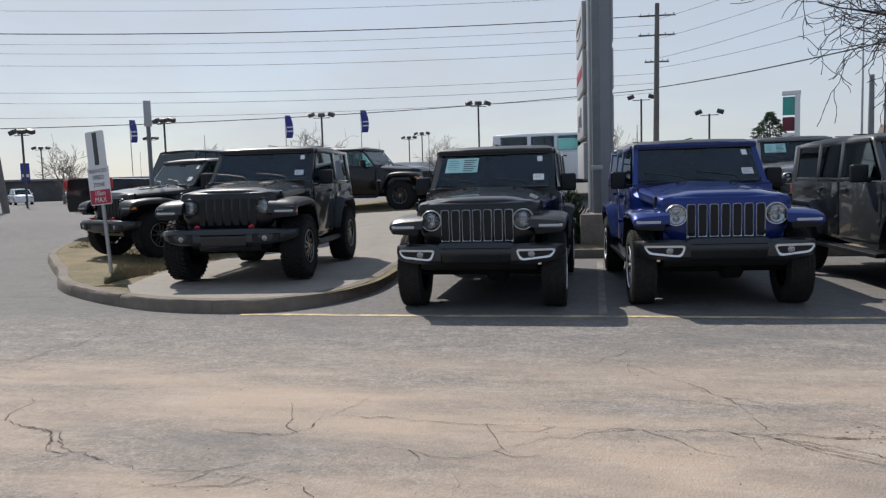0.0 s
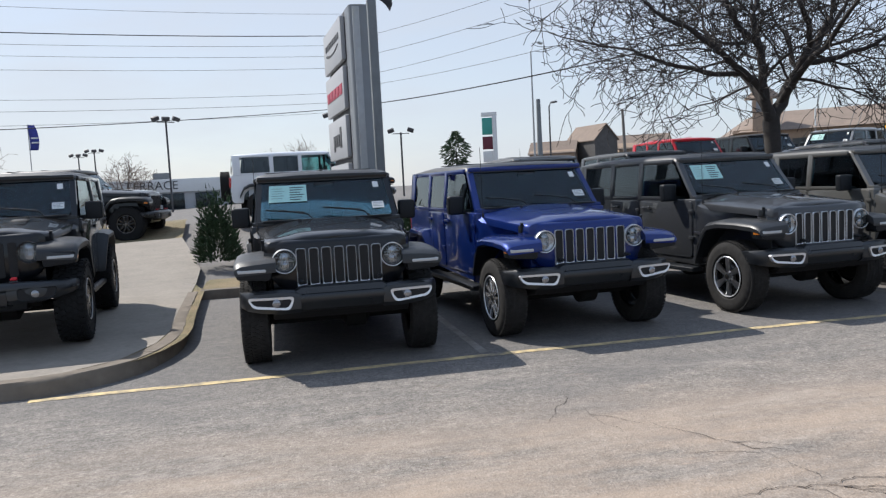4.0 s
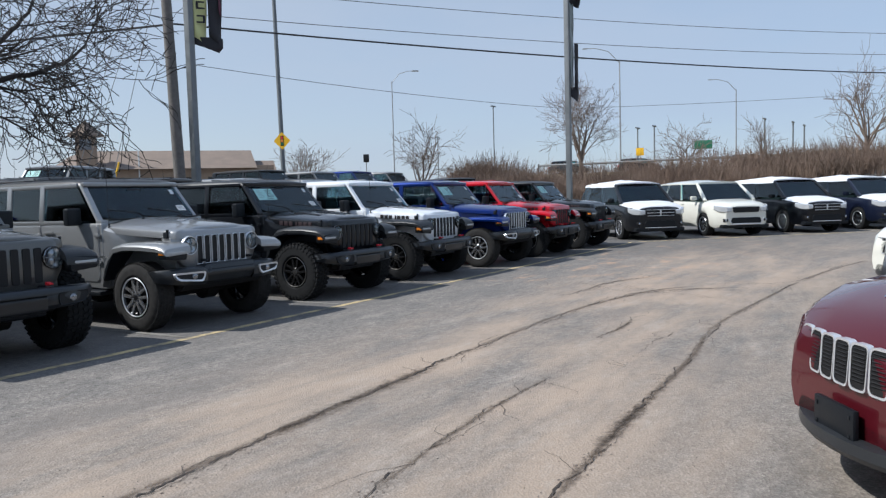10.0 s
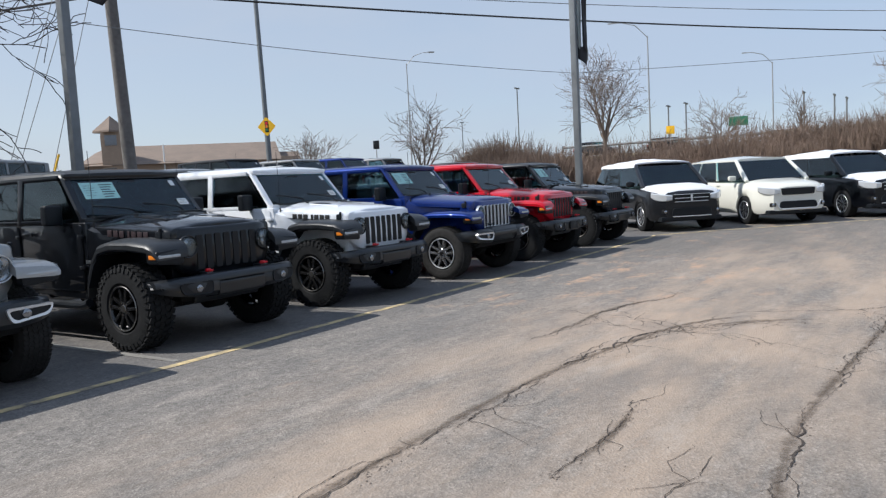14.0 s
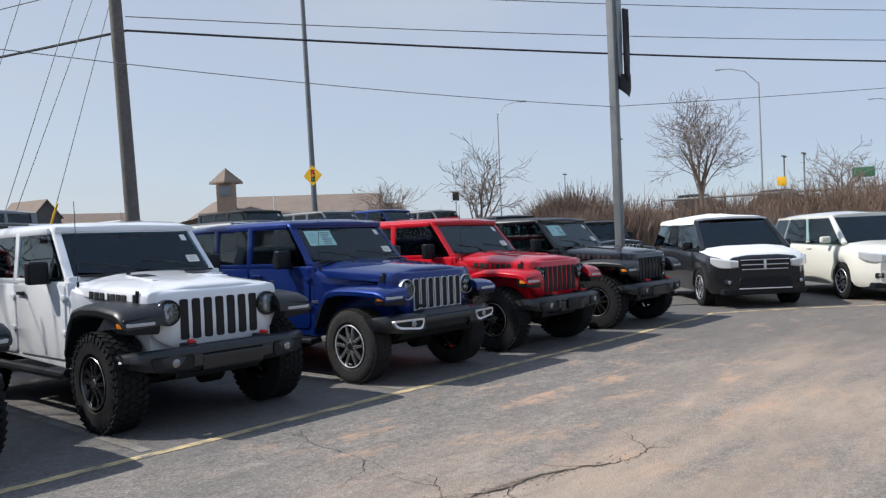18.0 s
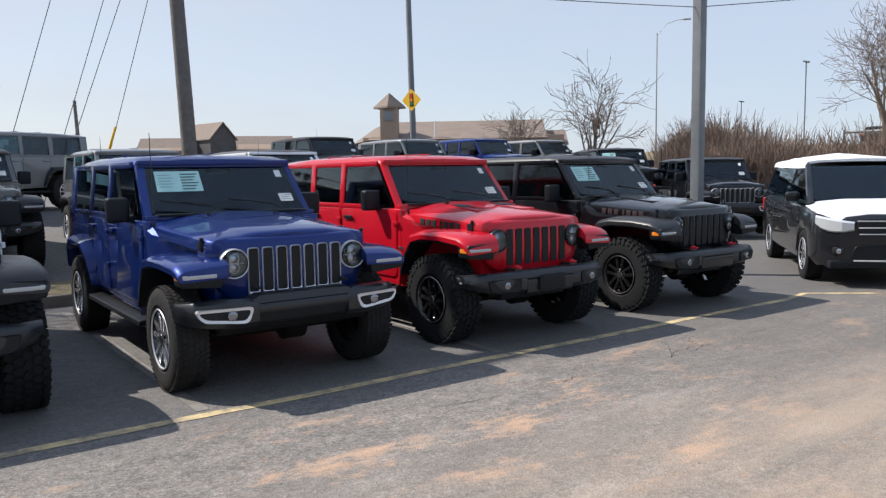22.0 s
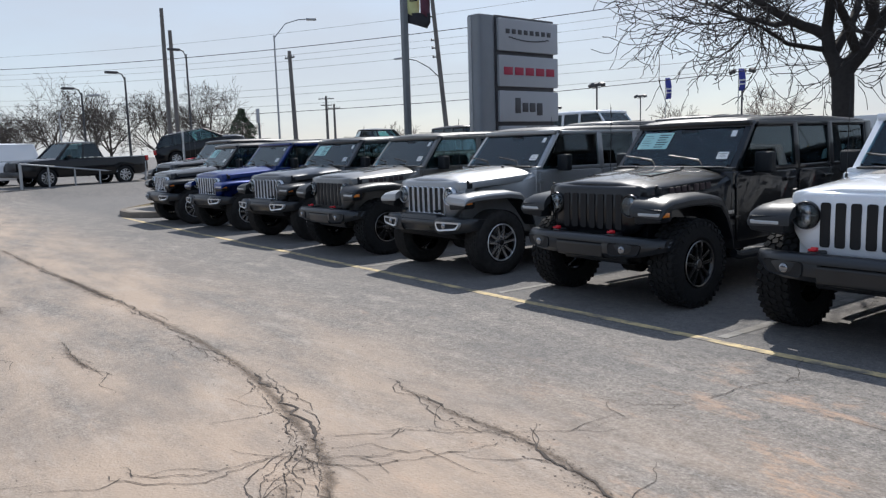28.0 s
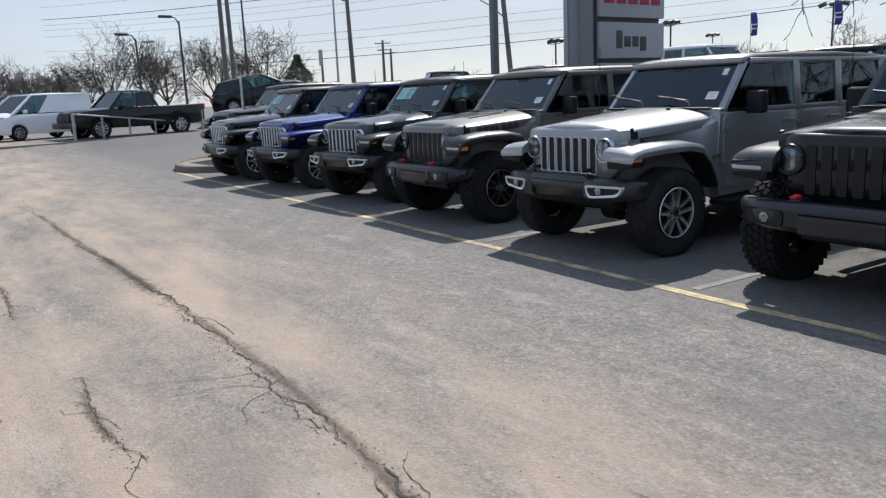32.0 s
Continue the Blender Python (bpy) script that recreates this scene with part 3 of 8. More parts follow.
def tyre_mesh(r, w, rim, knobs):
    def make(bm):
        h = w / 2
        lathe(bm, [(-h * 0.80, rim), (-h, rim + 0.03), (-h * 1.02, (rim + r) / 2), (-h * 0.95, r - 0.03), (-h * 0.80, r - 0.010), (0, r - 0.004),
                   (h * 0.80, r - 0.010), (h * 0.95, r - 0.03), (h * 1.02, (rim + r) / 2), (h, rim + 0.03), (h * 0.80, rim)], 44)
        n = 38 if knobs else 58
        for k in range(n):
            t = 2 * math.pi * k / n
            for row, x in enumerate((-0.40, -0.20, 0.0, 0.20, 0.40) if knobs else (-0.40, -0.24, -0.08, 0.08, 0.24, 0.40)):
                tt = t + (row % 2) * math.pi / n
                m = pose(0, 0, 0, math.degrees(tt)) @ Matrix.Translation((x * w, 0, r - 0.002 - 0.02 * max(0, abs(x) - 0.3)))
                s = ((0.165 if knobs else 0.125) * w, 0.085 if knobs else 0.060, 0.016 if knobs else 0.006)
                tmp = bmesh.new()
                bmesh.ops.create_cube(tmp, size=1.0)
                for v in tmp.verts:
                    v.co = m @ pose(0, 0, 0, 0, 0, 20 if row % 2 else -20) @ Vector((v.co.x * s[0], v.co.y * s[1] * 0.58, v.co.z * s[2]))
                absorb(bm, tmp)
            if knobs:
                for sgn in (-1, 1):
                    m = pose(0, 0, 0, math.degrees(t)) @ Matrix.Translation((sgn * h * 0.97, 0, r - 0.045)) @ pose(0, 0, 0, 0, sgn * -12, 0)
                    tmp = bmesh.new()
                    bmesh.ops.create_cube(tmp, size=1.0)
                    for v in tmp.verts:
                        v.co = m @ Vector((v.co.x * 0.016, v.co.y * (0.030 if k % 2 else 0.040), v.co.z * (0.055 if k % 2 else 0.035)))
                    absorb(bm, tmp)
    return make


def rim_mesh(rim, w):
    """Dished barrel, its outer face towards -x."""
    def make(bm):
        h = w / 2
        lathe(bm, [(h * 0.7, rim * 0.96), (-h * 0.60, rim * 0.90), (-h * 0.96, rim * 0.985), (-h * 0.98, rim * 1.0), (-h * 0.90, rim * 1.01)], 40)
        lathe(bm, [(-h * 0.30, rim * 0.88), (-h * 0.28, 0.0001)], 24)
    return make


def lip_mesh(rim, w):
    def make(bm):
        h = w / 2
        lathe(bm, [(-h * 0.97, rim * 1.005), (-h * 1.01, rim * 0.985), (-h * 0.99, rim * 0.955), (-h * 0.93, rim * 0.945)], 40)
    return make


def spokes_mesh(rim, w, spokes, twin):
    """Spokes and hub, outer face towards -x; twin spokes open out from the hub like a V."""
    def make(bm):
        h = w / 2
        for k in range(spokes):
            t = 360 / spokes * k
            for s in ((-1, 1) if twin else (0,)):
                foot, tip, wide = s * 0.022, s * rim * 0.235, 0.019 if twin else 0.040
                outline = [(foot - 0.018, 0.04), (foot + 0.018, 0.04), (tip + wide, rim * 0.97), (tip - wide, rim * 0.97)]
                vs = prism(bm, outline, -h * 0.90, -h * 0.66, "x", 0.007, 2)
                moved(vs, pose(0, 0, 0, t))
        lathe(bm, [(-h * 0.45, 0.078), (-h * 0.80, 0.074), (-h * 0.90, 0.055), (-h * 0.90, 0.0001)], 20)
    return make


def nuts_mesh(w):
    def make(bm):
        h = w / 2
        lathe(bm, [(-h * 0.87, 0.042), (-h * 0.95, 0.036), (-h * 0.96, 0.0001)], 16)
        for k in range(5):
            a = 2 * math.pi * k / 5
            tube(bm, [(-h * 0.78, 0.062 * math.cos(a), 0.062 * math.sin(a)), (-h * 0.93, 0.062 * math.cos(a), 0.062 * math.sin(a))], 0.011, 6)
    return make


def disc_mesh(rim):
    def make(bm):
        lathe(bm, [(-0.03, 0.0001), (-0.03, rim * 0.72), (0.0, rim * 0.72)], 24)
    return make


def wheel(parent, x, y, r, w, rim, knobs, alloy, spokes, twin, rubber, turn=0.0, name="wheel"):
    side = -1 if x > 0 else 1
    hub = kept(("disc", rim), name, M["underbody"], parent, disc_mesh(rim))
    at(hub, x, y, r, 0, 0, (180 if side < 0 else 0) + turn)
    kept(("tyre", r, w, rim, knobs), "tyre", rubber, hub, tyre_mesh(r, w, rim, knobs), "knobbly black tyre" if knobs else "dusty black tyre")
    kept(("rim", rim, w), "rim", M["black_alloy"], hub, rim_mesh(rim, w))
    kept(("lip", rim, w), "rim_lip", M["bronze"] if knobs else M["bright"], hub, lip_mesh(rim, w), "polished rim edge")
    kept(("spokes", rim, w, spokes, twin), "spokes", alloy, hub, spokes_mesh(rim, w, spokes, twin))
    kept(("nuts", w), "hub_cap", M["bronze"] if knobs else M["black_alloy"], hub, nuts_mesh(w))
    return hub


def loft(bm, stations):
    """Skins between outlines of the same number of points, closed at both ends."""
    rings = [[bm.verts.new(p) for p in s] for s in stations]
    n = len(rings[0])
    for a, b in zip(rings, rings[1:]):
        for k in range(n):
            bm.faces.new((a[k], a[(k + 1) % n], b[(k + 1) % n], b[k]))
    bm.faces.new(rings[0]), bm.faces.new(rings[-1])
    bmesh.ops.recalc_face_normals(bm, faces=bm.faces[:])


WHEELBASE = {4: 3.008, 2: 2.46}


def rear_of(doors):
    return WHEELBASE[doors] - WHEELBASE[4]


def body_mesh(doors):
    d = rear_of(doors)

    def make(bm):
        # tub with the rear wheel arches cut out of its side outline
        ra = 3.458 + d
        arch = [(ra + 0.47 * math.cos(a), 0.52 + 0.40 * math.sin(a) ** 0.6) for a in (math.pi * (1 - k / 8) for k in range(9))]
        prism(bm, [(1.16, 1.265), (1.12, 0.46), *arch, (4.14 + d, 0.52), (4.21 + d, 0.56), (4.24 + d, 0.80), (4.20 + d, 1.265)], -0.80, 0.80, "x", 0.022, 3)
    return make


def clip_mesh(bm):
    """Front fenders from the grille back to the doors."""
    st = []
    for y, w, z in ((0.09, 0.60, 1.06), (0.30, 0.615, 1.085), (0.62, 0.635, 1.12), (0.86, 0.665, 1.15), (0.97, 0.735, 1.17), (1.05, 0.785, 1.19), (1.25, 0.802, 1.25)):
        lo = 0.62 if y < 0.93 else 0.50
        st.append([(-w, y, lo), (-w, y, z - 0.10), (-w + 0.012, y, z - 0.03), (-w + 0.05, y, z), (w - 0.05, y, z), (w - 0.012, y, z - 0.03), (w, y, z - 0.10), (w, y, lo)])
    loft(bm, st)


def screen_frame(bm):
    """Windscreen frame: two posts, header and sill."""
    for sx in (-1, 1):
        st = []
        for v in (0.0, 0.5, 1.0):
            x, y, z = 0.765 - 0.05 * v, 1.235 + 0.405 * v, 1.255 + 0.490 * v
            st.append([(sx * (x + 0.012), y + 0.03, z), (sx * (x + 0.006), y - 0.012, z), (sx * (x - 0.055), y - 0.022, z), (sx * (x - 0.06), y + 0.012, z), (sx * (x - 0.03), y + 0.07, z)])
        loft(bm, st)
    box(bm, (0, 1.625, 1.755), (1.44, 0.085, 0.055), 0.02)
    box(bm, (0, 1.245, 1.272), (1.56, 0.12, 0.07), 0.02)


def cab_posts(doors):
    d = rear_of(doors)
    return [(2.40, 0.10), (3.15 + d, 0.11), (4.06 + d, 0.20)] if doors == 4 else [(2.58, 0.11), (3.48, 0.18)]


def cab_post(y, w, sx):
    """One painted post between side windows."""
    def make(bm):
        vs = box(bm, (0, 0, 0), (0.055, w, 0.525), 0.014)
        moved(vs, Matrix.Translation((sx * 0.758, y, 1.5025)) @ pose(0, 0, 0, 0, -sx * 6.0, 0))
    return make


def cab_rail(doors, sx, top):
    """The painted rail over or under one side's windows."""
    L = (1.68, 4.13 + rear_of(doors))

    def make(bm):
        if top:
            box(bm, (sx * 0.722, (L[0] + L[1]) / 2, 1.740), (0.075, L[1] - L[0], 0.06), 0.018)
        else:
            box(bm, (sx * 0.785, (L[0] + L[1]) / 2, 1.275), (0.045, L[1] - L[0], 0.05), 0.014)
    return make


def cab_rear(doors):
    d = rear_of(doors)

    def make(bm):
        box(bm, (0, 4.13 + d, 1.740), (1.42, 0.10, 0.07), 0.02)
    return make


def hood_mesh(rubicon):
    def make(bm):
        st = []
        for y, hw, zc, ze in ((0.018, 0.590, 1.176, 1.156), (0.03, 0.635, 1.190, 1.164), (0.07, 0.665, 1.204, 1.170), (0.25, 0.678, 1.230, 1.180), (0.50, 0.694, 1.254, 1.194), (0.75, 0.713, 1.274, 1.210), (1.0, 0.736, 1.292, 1.228), (1.20, 0.755, 1.306, 1.248)):
            s = [(hw, ze - 0.095), (hw - 0.001, ze - 0.045), (hw - 0.010, ze - 0.018), (hw - 0.035, ze - 0.002), (hw * 0.84, ze + (zc - ze) * 0.35), (hw * 0.66, zc - 0.014), (hw * 0.56, zc - 0.004), (hw * 0.46, zc + 0.006), (hw * 0.25, zc + 0.011), (0.0, zc + 0.013)]
            st.append([(-x, y, z) for x, z in s] + [(x, y, z) for x, z in s[-2::-1]])
        loft(bm, st)
        if rubicon:
            for sx in (-1, 1):
                box(bm, (sx * 0.27, 0.66, 1.268), (0.22, 0.50, 0.018), 0.008, pose(0, 0, 0, 4.5), 3)
    return make


def hood_vents(bm):
    for k in range(4):
        vs = box(bm, (0, 0, 0), (0.15, 0.032, 0.012), 0.004)
        moved(vs, Matrix.Translation((0, 0.72 + 0.045 * k, 1.283 + 0.0035 * k)) @ pose(0, 0, 0, 10, 0, 0))
    box(bm, (0, 0.79, 1.284), (0.17, 0.19, 0.008), 0.003, pose(0, 0, 0, 4))


SLOT_X = [-0.342 + 0.114 * k for k in range(7)]


def grille_mesh(bm):
    """The upright face: rounded outline, leaning back above the lamps; slots and lamps sit in it."""
    xs = [-0.67 + 1.34 * k / 24 for k in range(25)]
    st = []
    for x in xs:
        y, a = -0.02 + 0.9 * max(0.0, abs(x) - 0.43) ** 1.6, 0.690 + 0.225 * max(0, (abs(x) - 0.36) / 0.31) ** 2.4
        b = 1.172 - 0.085 * max(0, (abs(x) - 0.55) / 0.12) ** 2.0
        st.append([(x, y + 0.014, a), (x, y, a + 0.02), (x, y - 0.006, (a + b) / 2), (x, y + 0.002, b - 0.040), (x, y + 0.012, b - 0.016), (x, y + 0.035, b), (x, y + 0.16, b + 0.002), (x, y + 0.16, a)])
    loft(bm, st)


def slot_mesh(bm):
    out = rounded([(-0.038, 0.775), (0.038, 0.775), (0.038, 1.118), (-0.038, 1.118)], 0.022)
    prism(bm, out, -0.031, -0.012, "y")


def ring_mesh(bm):
    """A bright rounded frame round a slot, heavier at its foot."""
    o = rounded([(-0.046, 0.766), (0.046, 0.766), (0.046, 1.124), (-0.046, 1.124)], 0.024)
    r = rounded([(-0.042, 0.776), (0.042, 0.776), (0.042, 1.120), (-0.042, 1.120)], 0.022)
    i = rounded([(-0.038, 0.792), (0.038, 0.792), (0.038, 1.116), (-0.038, 1.116)], 0.020)
    loops = [[bm.verts.new((x, y, z)) for x, z in q] for q, y in ((o, -0.012), (o, -0.034), (r, -0.042), (i, -0.034), (i, -0.024))]
    n = len(o)
    for a, b in zip(loops, loops[1:]):
        for k in range(n):
            j = (k + 1) % n
            bm.faces.new((a[k], a[j], b[j], b[k]))
    bmesh.ops.recalc_face_normals(bm, faces=bm.faces[:])


def lamp_body(bm):
    lathe(bm, [(0.04, 0.114), (-0.024, 0.114), (-0.026, 0.108), (-0.018, 0.101), (-0.011, 0.060), (-0.010, 0.0001)], 32, "y")


def lamp_ring(bm):
    lathe(bm, [(0.02, 0.124), (-0.024, 0.123), (-0.032, 0.119), (-0.030, 0.114), (-0.020, 0.112)], 32, "y")


def lamp_optic(bm):
    """Two projectors one over the other with a bright strip between."""
    for z in (0.038, -0.038):
        lathe(bm, [(-0.010, 0.044), (-0.018, 0.043), (-0.019, 0.036), (-0.014, 0.030), (-0.020, 0.016), (-0.021, 0.0001)], 18, "y", (0, 0, z))
    box(bm, (0, -0.015, 0), (0.17, 0.008, 0.010), 0.002)


def lamp_lens(bm):
    lathe(bm, [(-0.028, 0.104), (-0.036, 0.075), (-0.041, 0.035), (-0.042, 0.0001)], 28, "y")


def bumper_plain(bm):
    """Road bumper: beam with a raised stepped deck in its middle and ends that sweep back round the lamps."""
    prism(bm, rounded([(-0.13, 0.535), (0.12, 0.535), (0.12, 0.715), (-0.11, 0.725), (-0.185, 0.690), (-0.190, 0.640)], 0.025), -0.42, 0.42, "x", 0.010, 2)
    for sx in (-1, 1):
        st = []
        for x, y0, z0, z1 in ((0.37, -0.185, 0.530, 0.722), (0.43, -0.200, 0.530, 0.740), (0.56, -0.205, 0.530, 0.748), (0.72, -0.165, 0.545, 0.742), (0.84, -0.085, 0.562, 0.730), (0.905, 0.05, 0.585, 0.715)):
            st.append([(sx * x, y0 + 0.045, z0), (sx * x, y0 + 0.006, z0 + 0.04), (sx * x, y0, z1 - 0.065), (sx * x, y0 + 0.012, z1 - 0.022), (sx * x, y0 + 0.045, z1), (sx * x, y0 + 0.20, z1 - 0.01), (sx * x, y0 + 0.22, z0 + 0.02)])
        loft(bm, st)
    st = []
    for x, z1 in ((-0.44, 0.722), (-0.36, 0.765), (0.36, 0.765), (0.44, 0.722)):
        st.append([(x, -0.175, 0.700), (x, -0.160, z1 - 0.012), (x, -0.135, z1), (x, 0.05, z1 - 0.005), (x, 0.05, 0.700)])
    loft(bm, st)


def air_dam(bm):
    """Black strip under the bumper."""
    prism(bm, rounded([(0.00, 0.46), (0.20, 0.43), (0.20, 0.545), (-0.09, 0.545)], 0.02), -0.62, 0.62, "x", 0.01, 1)


def bumper_steel(bm):
    """Off-road bumper: boxed beam with a hoop bar and tapered ends that hold the lamps."""
    prism(bm, rounded([(-0.22, 0.485), (0.10, 0.45), (0.10, 0.675), (-0.14, 0.685), (-0.235, 0.630)], 0.03), -0.30, 0.30, "x", 0.014, 2)
    for sx in (-1, 1):
        st = []
        for x, y0, z0, z1 in ((0.29, -0.225, 0.495, 0.670), (0.38, -0.245, 0.500, 0.685), (0.58, -0.235, 0.510, 0.688), (0.74, -0.185, 0.535, 0.685), (0.85, -0.09, 0.565, 0.678), (0.90, 0.03, 0.59, 0.67)):
            st.append([(sx * x, y0 + 0.05, z0), (sx * x, y0 + 0.006, z0 + 0.045), (sx * x, y0, z1 - 0.055), (sx * x, y0 + 0.012, z1 - 0.02), (sx * x, y0 + 0.045, z1), (sx * x, y0 + 0.17, z1 - 0.01), (sx * x, y0 + 0.18, z0 + 0.02)])
        loft(bm, st)
        box(bm, (sx * 0.36, -0.10, 0.705), (0.09, 0.15, 0.05), 0.018)
    prism(bm, rounded([(0.02, 0.41), (0.24, 0.40), (0.20, 0.50), (-0.02, 0.51)], 0.02), -0.42, 0.42, "x", 0.01, 1)


def hoop_bar(bm):
    """Broad rounded steel lip along the top of the off-road bumper."""
    st = []
    for x, y0, z1 in ((-0.89, -0.04, 0.692), (-0.74, -0.186, 0.706), (-0.56, -0.238, 0.712), (-0.36, -0.250, 0.716), (0.36, -0.250, 0.716), (0.56, -0.238, 0.712), (0.74, -0.186, 0.706), (0.89, -0.04, 0.692)):
        arc = [(x, y0 + 0.070 - 0.070 * math.sin(radians(a)), z1 - 0.062 + 0.062 * math.cos(radians(a))) for a in (100, 80, 62, 46, 32, 20, 9, 0)]
        st.append(arc + [(x, y0 + 0.15, z1 - 0.008), (x, y0 + 0.16, z1 - 0.06)])
    loft(bm, st)


def bezel_outline(sx, g=0.0, trail=False):
    if trail:
        return [(sx * (0.40 + g), 0.530 + g * 0.6), (sx * (0.71 - g), 0.545 + g * 0.6), (sx * (0.75 - g), 0.650 - g * 0.6), (sx * (0.39 + g), 0.655 - g * 0.6)]
    return [(sx * (0.465 + g), 0.570 + g), (sx * (0.79 - g), 0.600 + g), (sx * (0.84 - g), 0.690 - g), (sx * (0.42 + g), 0.690 - g)]


def bezel_y(x, trail):
    if trail:
        return float(np.interp(abs(x), (0.38, 0.58, 0.74, 0.87), (-0.246, -0.238, -0.19, -0.085)))
    return -0.212 + 0.36 * max(0, abs(x) - 0.56) ** 1.35


def bezel_mesh(sx, trail):
    def make(bm):
        o, i = rounded(bezel_outline(sx, 0, trail), 0.042), rounded(bezel_outline(sx, 0.011 if trail else 0.021, trail), 0.036)
        a = [bm.verts.new((x, bezel_y(x, trail) - 0.010, z)) for x, z in o]
        b = [bm.verts.new((x, bezel_y(x, trail) - 0.006, z)) for x, z in i]
        c = [bm.verts.new((x, bezel_y(x, trail) + 0.03, z)) for x, z in o]
        for k in range(len(a)):
            j = (k + 1) % len(a)
            bm.faces.new((a[k], a[j], b[j], b[k])), bm.faces.new((c[k], c[j], a[j], a[k]))
        bmesh.ops.recalc_face_normals(bm, faces=bm.faces[:])
    return make


def pocket_mesh(sx, trail):
    def make(bm):
        o = rounded(bezel_outline(sx, 0.009, trail), 0.036)
        f = bm.faces.new([bm.verts.new((x, bezel_y(x, trail) - 0.004, z)) for x, z in o])
        bmesh.ops.recalc_face_normals(bm, faces=[f])
    return make


def fog_mesh(bm):
    lathe(bm, [(0.03, 0.036), (-0.010, 0.036), (-0.014, 0.031), (-0.016, 0.018), (-0.017, 0.0001)], 18, "y")


def hook_mesh(bm):
    tube(bm, [(-0.017, -0.02, 0.0), (-0.017, -0.06, 0.008), (0, -0.075, 0.012), (0.017, -0.06, 0.008), (0.017, -0.02, 0.0)], 0.010, 6)
    box(bm, (0, -0.01, 0.008), (0.05, 0.035, 0.034), 0.008)


def flare_front(high):
    """Flat-topped fender flare, for the side at -x."""
    def make(bm):
        lift = 0.045 if high else 0.0
        prof = [(-0.135, 0.935, 0.925, 0.03), (-0.125, 0.965, 0.935, 0.045), (-0.08, 0.995 + lift * 0.5, 0.94, 0.06), (0.02, 1.015 + lift * 0.8, 0.94, 0.065), (0.28, 1.03 + lift, 0.94, 0.065), (0.60, 1.03 + lift, 0.94, 0.065), (0.78, 1.00 + lift * 0.9, 0.94, 0.07), (0.90, 0.90 + lift * 0.5, 0.93, 0.07), (0.985, 0.77, 0.92, 0.06), (1.07, 0.56, 0.89, 0.05)]
        st = []
        for y, z, xo, t in prof:
            xi = -0.57 if y < 0.86 else -0.70
            st.append([(xi, y, z - t), (xi, y, z + 0.028), (-xo + 0.16, y, z + 0.016), (-xo + 0.055, y, z + 0.004), (-xo + 0.012, y, z - 0.016), (-xo, y, z - 0.036), (-xo + 0.004, y, z - t - 0.012), (-xo + 0.05, y, z - t - 0.015)])
        loft(bm, st)
    return make


def flare_skirt(high):
    """Black lower face under the front of the flare, and the inner arch lip."""
    def make(bm):
        lift = 0.02 if high else 0.0
        prism(bm, rounded([(-0.915, 0.855), (-0.62, 0.83), (-0.60, 0.97 + lift), (-0.925, 0.955 + lift)], 0.025), -0.130, 0.03, "y", 0.016, 2)
        st = []
        for y, z in ((0.0, 0.93), (0.30, 0.95), (0.60, 0.95), (0.78, 0.91), (0.88, 0.80), (0.99, 0.58)):
            z += lift * 1.5
            st.append([(-0.925, y, z), (-0.925, y + 0.01, z + 0.04), (-0.62, y + 0.01, z + 0.04), (-0.62, y, z)])
        loft(bm, st)
    return make


def flare_rear(d, high):
    def make(bm):
        lift = 0.04 if high else 0.0
        c = 3.458 + d
        st = []
        for y, z, k in ((-0.56, 0.62, 0.95), (-0.47, 0.86, 0.98), (-0.34, 0.99 + lift, 1.0), (0.28, 1.01 + lift, 1.0), (0.44, 0.93, 0.99), (0.55, 0.72, 0.96)):
            xo, xi = -0.935 * k, -0.74
            st.append([(xi, c + y, z - 0.07), (xi, c + y, z + 0.02), (xo + 0.06, c + y, z), (xo, c + y, z - 0.03), (xo, c + y, z - 0.07), (xo + 0.05, c + y, z - 0.08)])
        loft(bm, st)
    return make


def door_outline(kind, d=0.0):
    if kind == "front":
        return [(1.23, 0.55), (2.35, 0.55), (2.38, 1.245), (1.21, 1.245)]
    return [(2.40, 0.55), (2.88, 0.55), (3.06, 0.86), (3.16, 1.245), (2.42, 1.245)]


def door_mesh(kind, sx):
    def make(bm):
        prism(bm, rounded(door_outline(kind), 0.06), sx * 0.79, sx * 0.816, "x", 0.010, 2)
    return make


def handle_mesh(bm):
    box(bm, (0, 0, 0), (0.03, 0.17, 0.035), 0.012)
    box(bm, (0.012, -0.10, -0.002), (0.02, 0.04, 0.04), 0.015)


def hinge_mesh(bm):
    box(bm, (0, 0, 0), (0.03, 0.09, 0.045), 0.01)


def mirror_mesh(bm):
    vs = box(bm, (0, 0, 0), (0.19, 0.11, 0.215), 0.035, None, 3)
    box(bm, (0.13, 0.02, -0.08), (0.12, 0.06, 0.05), 0.015)


def mirror_glass(bm):
    box(bm, (0, 0.057, 0.0), (0.155, 0.004, 0.17), 0.001)


def side_quad(sx, a, b, low=1.302, high=1.714, out0=0.790, out1=0.742):
    """Corners of a side window between two stations along the car; a and b are (low, high) stations."""
    return [(sx * out0, a[0], low), (sx * out0, b[0], low), (sx * out1, b[1], high), (sx * out1, a[1], high)]


def soft_quad(c, r=0.05):
    """Rounds the corners of a window held in a plane."""
    return [Vector(p) for p in rounded_3d([Vector(v) for v in c], r)]


